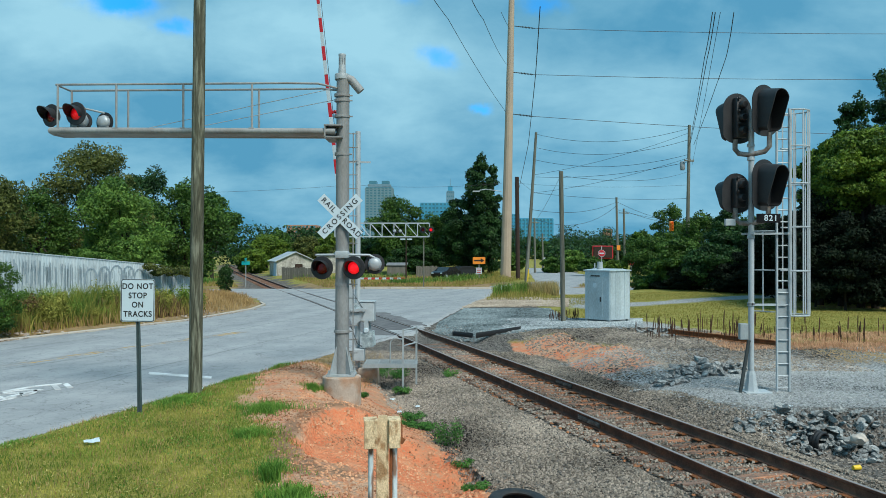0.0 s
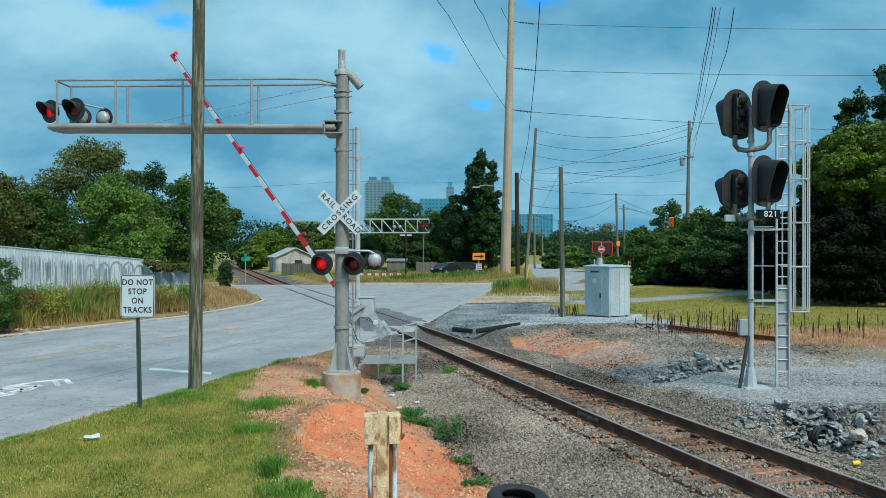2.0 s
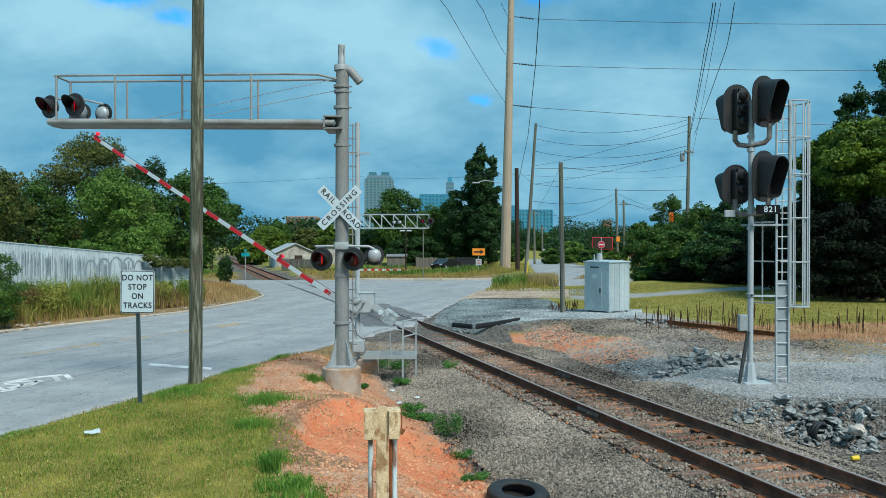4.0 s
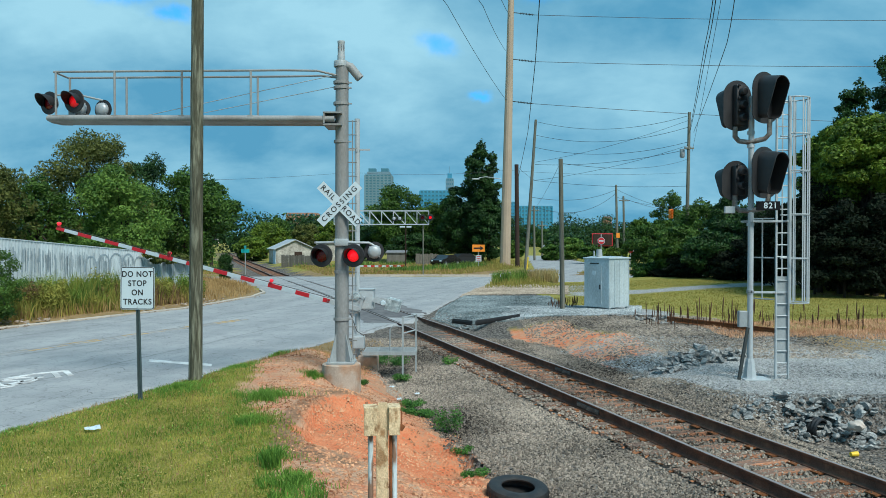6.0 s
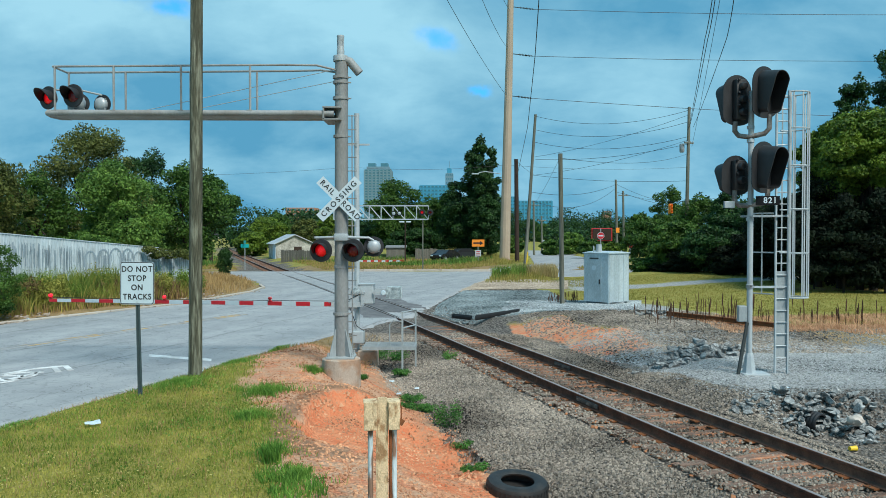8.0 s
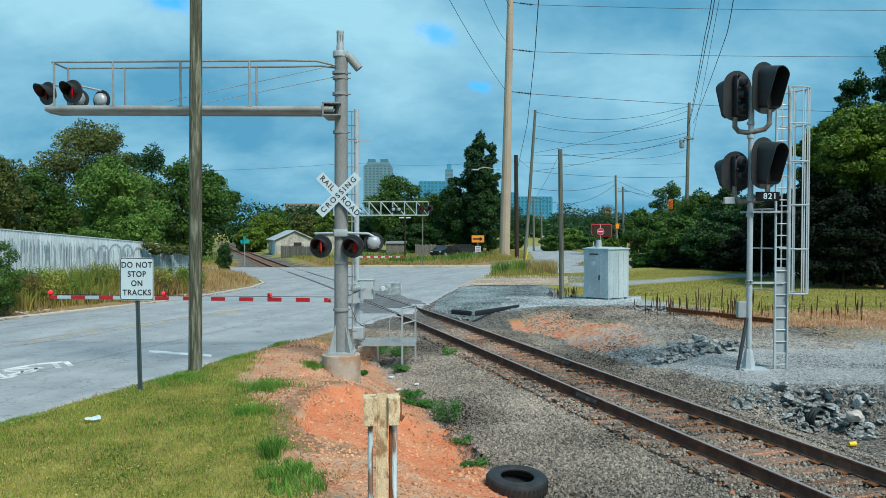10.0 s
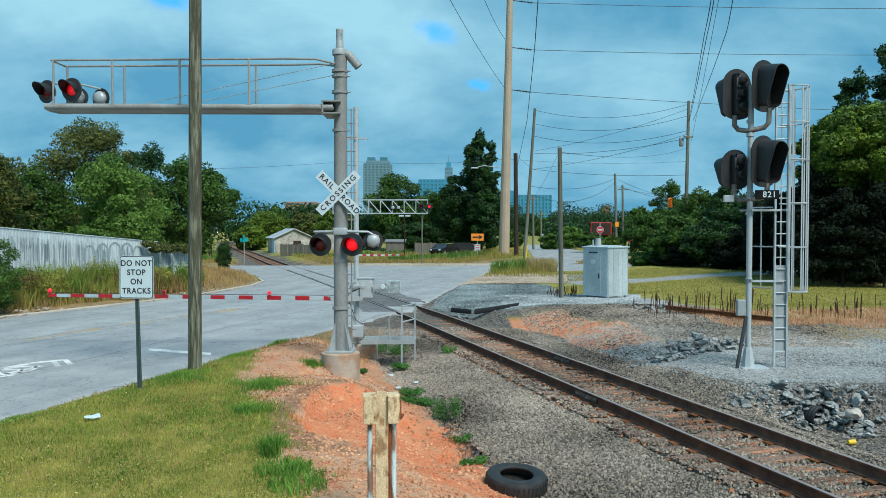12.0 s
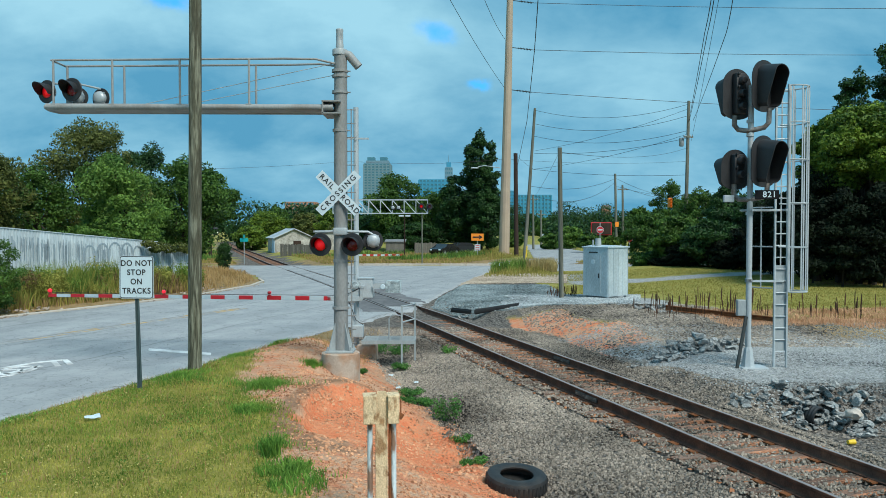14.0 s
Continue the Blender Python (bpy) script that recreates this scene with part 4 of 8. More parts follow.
def build_gate():
    px, py, pz = -2.29, 22.3, 1.71
    zg = float(ground_z(-2.3, 22.4))
    gate = thing("crossing_gate", pose(px, py, zg, 0, 0, -1.5), "galvanised crossing gate with a red and white striped arm", "crossing gate")
    up = pz - zg
    bm = box(bm_new(), 0.55, 0.6, 0.75, 0.1, 0.1, -0.1, 0.03)
    part("foundation", bm, M_CONCRETE, gate, "stained concrete foundation block")
    mast_x = -2.518 - px
    bm = rod(bm_new(), (mast_x, 0.15, 0.2), (mast_x, 0.15, 6.865 - zg), 0.075, seg=16)
    part("mast", bm, M_GALV_LIGHT, gate, "slim galvanised post", smooth=True)
    bm = box(bm_new(), 0.99, 0.03, 0.05, -0.35, 0.12, 5.966 - zg)
    box(bm, 0.05, 0.2, 0.12, mast_x, 0.15, 5.966 - zg)
    part("cross_bar", bm, M_GALV_LIGHT, gate)
    bm = box(bm_new(), 0.42, 0.42, 0.56, 0.07, 0.06, up - 0.06, 0.03)
    box(bm, 0.46, 0.46, 0.03, 0.07, 0.06, up + 0.235, 0.01)
    mech = part("mechanism", bm, M_GALV_LIGHT, gate, "galvanised gate mechanism case")
    shield = [(0.2 * math.cos(radians(q)), 0.2 * math.sin(radians(q))) for q in range(0, 181, 15)] + [(-0.2, -0.2), (-0.13, -0.42), (-0.02, -0.45), (0.12, -0.3), (0.2, -0.1)]
    bm = prism(bm_new(), shield, 0.05)
    bmesh.ops.bevel(bm, geom=bm.edges[:], offset=0.012, segments=2, affect="EDGES")
    cover = part("cover", bm, M_GALV_LIGHT, mech, "pale shield-shaped crank cover", m=pose(-0.22, -0.2, up + 0.0))
    part("hub", lathe(bm_new(), [(0.0, 0.05), (0.07, 0.05), (0.11, 0.04), (0.125, 0.0)], 20, FACE), M_SPANGLE, cover, "round mottled hub", smooth=True, m=pose(0, -0.025, 0.03))
    bm = box(bm_new(), 0.32, 0.3, 0.36, -2.441 - px, -0.1, 0.427 - zg, 0.03)
    box(bm, 0.1, 0.1, 0.3, -2.569 - px, -0.1, 0.556 - zg + 0.2)
    part("junction_box", bm, M_GALV_LIGHT, gate, "galvanised junction box")
    bm = tube(bm_new(), [(-0.4, -0.2, up - 0.42), (-0.32, -0.22, up - 0.6), (-0.2, -0.2, up - 0.95), (0.0, -0.15, up - 1.1)], 0.012, 6)
    part("cable", bm, M_WIRE, gate)
    arm = thing("arm", pose(0, 0, up), "", "")
    for key in ("label", "category"):
        arm.pop(key, None)
    arm.parent = gate
    d, yy, length = -0.34, -0.28, 9.06
    bm = bm_new()
    for y in (-0.3, 0.32):
        box(bm, 0.09, 0.025, 0.42, -0.02, y, -0.16, 0.008)
        box(bm, 0.62, 0.03, 0.13, 0.6, y * 0.75, 0.02)
    rod(bm, (0, -0.33, 0), (0, 0.35, 0), 0.045, seg=12)
    box(bm, 1.0, 0.035, 0.14, -0.5, yy, d, 0.006)
    part("bracket", bm, M_GALV_LIGHT, arm, "galvanised arm bracket")
    for k in range(3):
        bm = box(bm_new(), 0.42, 0.05, 0.34, 0.86, -0.24 + 0.06 * k, 0.0, 0.01)
        part("counterweight", bm, M_SPANGLE, arm, "mottled zinc counterweight plate")
    part("counterweight", box(bm_new(), 0.42, 0.08, 0.34, 0.86, 0.24, 0.0, 0.01), M_SPANGLE, arm, "mottled zinc counterweight plate")
    part("adjuster", lathe(bm_new(), [(0.0, 0.03), (0.06, 0.03), (0.075, 0.0), (0.075, -0.05)], 16, Matrix.Translation((0.58, -0.27, 0.0)) @ FACE), M_WHITE_SIGN, arm, "round pale clamp", smooth=True)
    x = -length
    seg = 0
    while x < -0.9:
        w = 0.24 if seg == 0 else 0.406
        w = min(w, -0.9 - x)
        hgt = 0.09 + 0.035 * (1 - (-x - 0.5) / length)
        bm = box(bm_new(), w - 0.002, 0.035, hgt, x + w / 2, yy, d, 0.004)
        part("red_stripe" if seg % 2 == 0 else "white_stripe", bm, M_RED_SHEET if seg % 2 == 0 else M_WHITE_SHEET, arm)
        x += w
        seg += 1
    for xl, ph in ((-length + 0.05, ""), (-5.7, "left"), (-2.66, "right")):
        bm = lathe(bm_new(), [(0.0, 0.07), (0.03, 0.066), (0.048, 0.045), (0.05, 0.0), (0.048, -0.045), (0.03, -0.066), (0.0, -0.07)], 14, FACE)
        lamp = part("arm_lamp", bm, [M_LAMP_SMALL, M_LAMP_OFF], arm, "small red warning lamp", smooth="all", m=pose(xl, yy - 0.02, d + 0.145))
        for p in lamp.data.polygons:
            p.material_index = 0 if (p.center.y < 0 or not ph) else 1
        # these glow on the front half only; half turns stand for the flashing
        if ph:
            FLASH_TURNS.append((lamp, ph, (xl, yy - 0.02, d + 0.145)))
        bm = box(bm_new(), 0.1, 0.06, 0.04, xl, yy, d + 0.07, 0.01)
        part("lamp_socket", bm, M_RED_SHEET, arm)
    bm = tube(bm_new(), [(-length + 0.1, yy + 0.03, d + 0.08), (-6, yy + 0.03, d + 0.075), (-3, yy + 0.03, d + 0.08), (-0.5, yy + 0.03, d + 0.09), (0, yy + 0.05, 0)], 0.008, 5)
    part("arm_cable", bm, M_WIRE, arm)
    return gate, arm, up


def build_platform():
    x0, y0 = -1.475, 21.5
    zt = 0.29
    zg = float(ground_z(x0, y0)) - 0.1
    p = thing("steel_platform", pose(x0, y0, zt), "small galvanised steel platform with a hand rail", "platform")
    bm = bm_new()
    for k in range(14):
        box(bm, 1.42, 0.02, 0.03, -0.02, -0.42 + 0.065 * k, 0)
    for x in (-0.72, -0.35, 0.0, 0.35, 0.68):
        box(bm, 0.03, 0.9, 0.05, x, 0, -0.01)
    box(bm, 1.46, 0.03, 0.1, -0.02, -0.45, -0.02)
    box(bm, 1.46, 0.03, 0.1, -0.02, 0.45, -0.02)
    box(bm, 0.03, 0.9, 0.1, 0.7, 0.0, -0.02)
    part("grating", bm, M_GALV, p, "open steel grating deck")
    for y in (-0.43, 0.43):
        for x in (0.68,):
            bm = box(bm_new(), 0.05, 0.05, 0.98 + zt - zg, x - (0.33 if y < 0 else 0.0), y, (0.98 - (zt - zg)) / 2)
            part("post", bm, M_GALV, p)
    for z in (0.95, 0.52):
        bm = rod(bm_new(), (0.35, -0.43, z), (0.68, 0.43, z), 0.022, seg=8)
        part("hand_rail", bm, M_GALV, p)
    bm = tube(bm_new(), [(0.35, -0.43, 0.7), (0.1, -0.43, 0.74), (0.0, -0.43, 0.62), (0.0, -0.43, 0.0)], 0.018, 8)
    part("grab_bar", bm, M_GALV, p)
    return p


def build_relay_post():
    """Old twin terminal boxes on a steel channel, in the foreground."""
    y0 = 7.6
    M_OLD = mat("flaking_cream_paint", (0.62, 0.49, 0.31), 0.75, 0, 0.2, 16, 0.6, 90, second=(0.26, 0.14, 0.06), streak=(1, 1, 0.6), amount=0.85, band=(0.52, 0.62))
    M_OLD_GREY = mat("bleached_blue_grey_paint", (0.5, 0.6, 0.63), 0.7, 0, 0.12, 14, 0.4, 50, second=(0.20, 0.10, 0.05), streak=(1, 1, 0.3), amount=0.9, band=(0.5, 0.58))
    x0 = -0.61
    zg = float(ground_z(x0, y0))
    s = thing("terminal_post", pose(x0, y0, zg, 0, 0, 8), "old terminal boxes with flaking cream paint on a steel post", "terminal box")
    top = 1.736 - zg
    bm = box(bm_new(), 0.09, 0.014, top + 0.5, -0.0, -0.06, (top - 0.44) / 2, 0.002)
    box(bm, 0.012, 0.06, top + 0.5, -0.052, -0.04, (top - 0.5) / 2)
    box(bm, 0.012, 0.06, top + 0.47, 0.052, -0.04, (top - 0.47) / 2)
    part("channel", bm, M_OLD, s, "painted steel channel post")
    for x, w, mt in ((-0.115, 0.115, M_OLD), (0.115, 0.1, M_OLD)):
        bm = box(bm_new(), w, 0.16, 0.255, x, -0.02, top - 0.145, 0.012)
        b = part("terminal_box", bm, mt, s, "cream box with flaking paint and rust")
        bm = box(bm_new(), w + 0.012, 0.02, 0.275, x, -0.105, top - 0.145, 0.006)
        part("box_lid", bm, mt, b)
        bm = box(bm_new(), w + 0.02, 0.175, 0.014, x, -0.02, top - 0.012, 0.004)
        part("rain_lip", bm, mt, b)
    bm = bm_new()
    tube(bm, [(0.17, -0.1, top - 0.03), (0.185, -0.1, top - 0.06), (0.185, -0.1, top - 0.17), (0.165, -0.1, top - 0.19)], 0.007, 6)
    box(bm, 0.05, 0.02, 0.06, 0.185, -0.1, top - 0.21, 0.004, pose(0, 0, 0, 0, 35, 0))
    part("hasp", bm, M_RUST, s)
    for x, mt in ((-0.112, M_OLD_GREY), (0.085, M_RUST), (0.122, M_OLD_GREY)):
        bm = rod(bm_new(), (x, -0.02, -0.4), (x, -0.02, top - 0.26), 0.026 if mt is not M_RUST else 0.016, seg=14)
        part("conduit", bm, mt, s, "weathered conduit pipe", smooth=True)
    return s


def build_stop_sign_board():
    x0, y0 = -5.549, 14.0
    zg = float(ground_z(x0, y0))
    s = thing("road_sign", pose(x0, y0, zg), "white rectangular sign with black lettering on a channel post", "road sign")
    zc = 2.481 - zg
    bm = bm_new()
    prism(bm, [(-0.04, -0.3), (-0.02, -0.3), (-0.012, zc), (-0.032, zc)], 0.03)
    prism(bm, [(0.04, -0.3), (0.02, -0.3), (0.012, zc), (0.032, zc)], 0.03)
    box(bm, 0.045, 0.006, zc + 0.3, 0.0, 0.014, (zc - 0.3) / 2)
    part("post", bm, M_GREEN_POST, s, "dark green steel channel post", m=pose(0.03, 0.03, 0, 0, -1.2, 0))

    def plate(w, h, r, y, t, mt, name):
        bm = bm_new()
        pts = []
        for cx, cz, a0 in ((w / 2 - r, h / 2 - r, 0), (-w / 2 + r, h / 2 - r, 90), (-w / 2 + r, -h / 2 + r, 180), (w / 2 - r, -h / 2 + r, 270)):
            for k in range(6):
                a = radians(a0 + 18 * k)
                pts.append((cx + r * math.cos(a), cz + r * math.sin(a)))
        prism(bm, pts, t)
        return part(name, bm, mt, s, m=pose(0, y, zc, 0, 0.6, 0))

    plate(0.615, 0.775, 0.045, 0.0, 0.006, M_WHITE_SIGN, "panel")
    plate(0.602, 0.762, 0.04, -0.0035, 0.003, M_LETTER, "border")["label"] = "black border"
    plate(0.574, 0.734, 0.03, -0.0055, 0.003, M_WHITE_SIGN, "face")
    plate(0.61, 0.77, 0.045, 0.006, 0.004, M_GALV, "backing")
    for k, word in enumerate(("DO NOT", "STOP", "ON", "TRACKS")):
        letters(word, 0.15, M_LETTER, s, pose(0, -0.0085, zc + 0.252 - 0.167 * k, 90, 0, 0) @ Matrix.Diagonal((0.86, 0.97, 1, 1)), 1.12, 0.003)
    for z in (0.3, -0.34):
        part("bolt", rod(bm_new(), (0, -0.006, zc + z), (0, -0.016, zc + z), 0.009, seg=6), M_GALV, s)
    return s


M_GREEN_POST = mat("dark_green_channel_steel", (0.055, 0.085, 0.09), 0.6, 0.2, 0.15, 6, 0.1)
cantilever = build_cantilever()
gate, gate_arm, gate_up = build_gate()
build_platform()
build_relay_post()
build_stop_sign_board()


# ---- the block signal beyond the track ----
def signal_head(parent, m, tall=1.2):
    """An oval-backed colour light head with one deep hood; it faces -y."""
    def oval(w, h, k=14):
        r = w / 2
        pts = []
        for i in range(k + 1):
            a = math.pi * i / k
            pts.append((r * math.cos(a), h / 2 - r + r * math.sin(a)))
        for i in range(k + 1):
            a = math.pi + math.pi * i / k
            pts.append((r * math.cos(a), -h / 2 + r * 0.55 + 0.55 * r * math.sin(a)))
        return pts
    head = part("signal_head", prism(bm_new(), oval(0.80, tall), 0.02), M_BLACK, parent, "black oval signal head", m=m)
    bm = box(bm_new(), 0.28, 0.16, tall - 0.25, 0, 0.09, 0, 0.02)
    lamps = (0.3, 0.0, -0.3) if tall > 1 else (0.2, -0.12)
    for z in lamps:
        lathe(bm, [(0.0, -0.12), (0.07, -0.12), (0.085, -0.1), (0.095, 0)], 16, Matrix.Translation((0, 0.17, z)) @ FACE)
        box(bm, 0.05, 0.05, 0.05, 0.1, 0.2, z + 0.15, 0.008)
    part("lamp_case", bm, M_BLACK, head, "black lamp case with vented rear covers", smooth=True)
    bm = bm_new()
    o1, o2 = oval(0.47, tall - 0.18), oval(0.44, tall - 0.22)
    rows = []
    for (x1, z1), (x2, z2) in zip(o1, o2):
        f = 0.5 + 0.5 * (z1 / (tall / 2 - 0.09))
        reach = 0.24 + 0.26 * min(1, f * 1.25)
        rows.append([bm.verts.new((x1, -0.01, z1)), bm.verts.new((x1, -reach, z1 * 0.94 - 0.05)), bm.verts.new((x2, -reach, z2 * 0.94 - 0.05)), bm.verts.new((x2, -0.012, z2))])
    n = len(rows)
    for i in range(n):
        a, b = rows[i], rows[(i + 1) % n]
        if rows[i][0].co.z < 0.13 - tall / 2 and rows[(i + 1) % n][0].co.z < 0.13 - tall / 2:
            continue
        for k in range(3):
            bm.faces.new((a[k], a[k + 1], b[k + 1], b[k]))
    part("hood", bm, M_BLACK, head, "deep black hood", smooth=True)
    for z in lamps:
        bm = lathe(bm_new(), [(0.105, 0.012), (0.06, 0.03), (0, 0.036)], 18, Matrix.Translation((0, 0, z)) @ FACE)
        part("lens", bm, M_DARK_GLASS, head, "dark unlit lens", smooth=True)
    return head


M_MATT = mat("matt_black_sheet", (0.008, 0.009, 0.011), 0.9, 0, 0.1)
M_STAINED = mat("stained_pipe_steel", (0.24, 0.235, 0.225), 0.6, 0.1, 0.25, 12, 0.2, second=(0.15, 0.11, 0.085), amount=0.8)
M_DARK_GLASS = mat("dark_lens_glass", (0.02, 0.02, 0.022), 0.12, 0, 0.05)


def build_signal():
    x0, y0 = 7.235, 18.3
    zg = 0.064
    s = thing("railway_signal", pose(x0, y0, zg), "aluminium railway signal with black heads and a caged ladder", "railway signal")
    k = 18.3 / 1370

    def zz(py):
        return 3.35 - (py - 406) * k - zg

    def xx(px):
        return (px - 784) * k - x0
    bm = box(bm_new(), 0.62, 0.5, 0.04, 0.1, 0, 0.015, 0.006)
    part("base_plate", bm, M_GALV_LIGHT, s)
    bm = lathe(bm_new(), [(0.17, 0.03), (0.16, 0.06), (0.105, 0.42), (0.085, 0.48), (0.075, 0.5)], 8)
    part("pedestal", bm, M_GALV_LIGHT, s, "flared cast base")
    top = zz(152)
    bm = rod(bm_new(), (0, 0, 0.3), (0.015, 0, top), 0.066, seg=18)
    part("mast", bm, M_GALV_LIGHT, s, "round aluminium mast", smooth=True)
    for py in (216, 240, 350, 378, 496, 497):
        bm = lathe(bm_new(), [(0.067, zz(py) + 0.04), (0.085, zz(py) + 0.035), (0.085, zz(py) - 0.035), (0.067, zz(py) - 0.04)], 18)
        part("collar", bm, M_GALV_LIGHT, s, smooth=True)
    # leaning brace and small box
    bm = box(bm_new(), 0.07, 0.06, 1.35, 0, 0, 0.62, 0.006)
    part("brace", bm, M_DARK_STRUT, s, "dark leaning strut", m=pose(xx(1303), -0.1, -0.04, 0, 9.5, 0))
    bm = box(bm_new(), 0.2, 0.14, 0.38, xx(1312), 0, zz(545), 0.015)
    part("control_box", bm, M_GALV, s, "grey control box")
    # heads
    for px, py, y, turn, tall in ((1341, 158, -0.28, 27, 1.2), (1305, 167, 0.12, 198, 1.2), (1341, 288, -0.28, 27, 1.2), (1303, 300, 0.12, 198, 0.95)):
        signal_head(s, pose(xx(px), y, zz(py), 0, 0, turn), tall)
    for dy, (pa, pb) in ((0, (1300, 1352)), (128, (1300, 1350))):
        if dy == 0:
            pts = [(xx(pa), 0.08, zz(205)), (xx(pa), 0.08, zz(222)), (xx(pa + 6), 0.06, zz(230)), (xx(1323), 0, zz(233)), (xx(pb - 6), -0.14, zz(228)), (xx(pb), -0.2, zz(220)), (xx(pb), -0.22, zz(195))]
        else:
            pts = [(xx(pa), 0.08, zz(325)), (xx(pa), 0.08, zz(345)), (xx(pa + 8), 0.06, zz(353)), (xx(1323), 0, zz(354)), (xx(pb - 6), -0.14, zz(350)), (xx(pb), -0.2, zz(340)), (xx(pb), -0.22, zz(325))]
        part("head_bracket", tube(bm_new(), pts, 0.06, 10), M_STAINED, s, "bent pipe bracket", smooth=True)
    bm = box(bm_new(), 0.24, 0.1, 0.16, xx(1290), 0.05, zz(352), 0.01)
    part("terminal_box", bm, M_GALV_LIGHT, s)
    # number plate
    bm = box(bm_new(), 0.56, 0.012, 0.21, xx(1346), -0.34, zz(346), 0.003)
    plate = part("number_plate", bm, M_MATT, s, "black number plate with white figures")
    letters("8 2 1", 0.19, M_WHITE_SIGN, plate, pose(xx(1350), -0.349, zz(346), 90, 0, 0), 0.8, 0.003)
    # platform, ladder and safety cages
    bm = bm_new()
    for i in range(6):
        box(bm, 0.75, 0.03, 0.04, xx(1350), -0.15 + i * 0.12, zz(372))
    box(bm, 0.04, 0.7, 0.05, xx(1326), 0.15, zz(372))
    box(bm, 0.04, 0.7, 0.05, xx(1386), 0.15, zz(372))
    part("platform", bm, M_GALV_LIGHT, s, "slatted aluminium platform")
    lx1, lx2, ly = xx(1373), xx(1395), 0.05
    lt, lb = zz(150), -0.02
    for x, lo in ((lx1, lb), (lx2, lb)):
        part("ladder_rail", box(bm_new(), 0.035, 0.06, lt - lo, x, ly, (lt + lo) / 2), M_GALV_LIGHT, s)
    z = lb + 0.12
    while z < lt:
        part("rung", rod(bm_new(), (lx1, ly, z), (lx2, ly, z), 0.014, seg=8), M_GALV_LIGHT, s)
        z += 0.28
    part("ladder_column", box(bm_new(), 0.09, 0.03, lt - zz(517), lx2 + 0.045, ly + 0.06, (lt + zz(517)) / 2, 0.004), M_GALV_LIGHT, s, "flat aluminium column beside the ladder")
    bm = box(bm_new(), lx2 - lx1 - 0.03, 0.02, zz(470) - zz(622), (lx1 + lx2) / 2, ly + 0.035, (zz(470) + zz(622)) / 2)
    part("ladder_guard", bm, M_GALV, s, "plain climb guard panel")
    bm = box(bm_new(), xx(1391) - 0.05, 0.04, 0.05, xx(1391) / 2, ly, zz(498))
    part("stay", bm, M_GALV_LIGHT, s)

    def cage(cx, cy, r, p_top, p_bot, hoops):
        for py in hoops:
            pts = [(cx + r * math.cos(radians(a)), cy + 0.9 * r * math.sin(radians(a)), zz(py)) for a in range(-120, 121, 15)]
            part("cage_hoop", tube(bm_new(), pts, 0.018, 6), M_GALV_LIGHT, s)
        for a in (-110, -75, -50, -20, 20, 60, 110):
            x, y = cx + r * math.cos(radians(a)), cy + 0.9 * r * math.sin(radians(a))
            part("cage_bar", box(bm_new(), 0.03, 0.012, zz(p_top) - zz(p_bot), x, y, (zz(p_top) + zz(p_bot)) / 2), M_GALV_LIGHT, s)
    cage(xx(1408), 0.22, 0.36, 153, 515, (153, 217, 283, 360, 438, 517))
    for px, y in ((1343, 0.5), (1356, 0.3)):
        part("guard_bar", rod(bm_new(), (xx(px), y, zz(367)), (xx(px), y, zz(511)), 0.017, seg=6), M_GALV_LIGHT, s)
    for py in (367, 437, 511):
        part("guard_rail", tube(bm_new(), [(xx(1370), 0.08, zz(py)), (xx(1355), 0.3, zz(py)), (xx(1343), 0.5, zz(py))], 0.016, 6), M_GALV_LIGHT, s)
    return s


M_DARK_STRUT = mat("dark_green_strut", (0.05, 0.06, 0.06), 0.7, 0.1, 0.15)
build_signal()


# ---- poles and wires ----
def gz(x, y):
    return float(ground_z(x, y))


def wood_pole(name, base, top, r1, r2, material, label, arms=()):
    """A round pole from base to top, leaning as it does. arms: (height, half length, turn) of cross arms."""
    b, t = Vector(base), Vector(top)
    p = thing(name, pose(*base), label, "utility pole")
    d = t - b
    bm = bm_new()
    n, seg = 14, 16
    rings = []
    rng = random.Random(int(abs(base[0] * 100)))
    for i in range(n + 1):
        f = i / n
        c = d * f
        r = r1 + (r2 - r1) * f
        rings.append([bm.verts.new(c + Vector((r * (1 + rng.uniform(-0.02, 0.02)) * math.cos(k * 2 * math.pi / seg), r * math.sin(k * 2 * math.pi / seg), 0))) for k in range(seg)])
    for a, c in zip(rings, rings[1:]):
        for k in range(seg):
            bm.faces.new((a[k], a[(k + 1) % seg], c[(k + 1) % seg], c[k]))
    bm.faces.new(rings[-1])
    part("shaft", bm, material, p, smooth=True)
    for z, half, turn in arms:
        c = d * (z / d.z)
        bm = box(bm_new(), 2 * half, 0.1, 0.12, 0, 0, 0, 0.01)
        arm = part("cross_arm", bm, material, p, m=pose(c.x, c.y - r2, c.z, 0, 0, turn))
        for x in (-half * 0.9, -half * 0.4, half * 0.4, half * 0.9):
            bm = lathe(bm_new(), [(0.03, 0.06), (0.05, 0.08), (0.05, 0.14), (0.03, 0.18), (0, 0.19)], 8)
            part("insulator", bm, M_GALV, arm, m=pose(x, 0, 0))
    return p


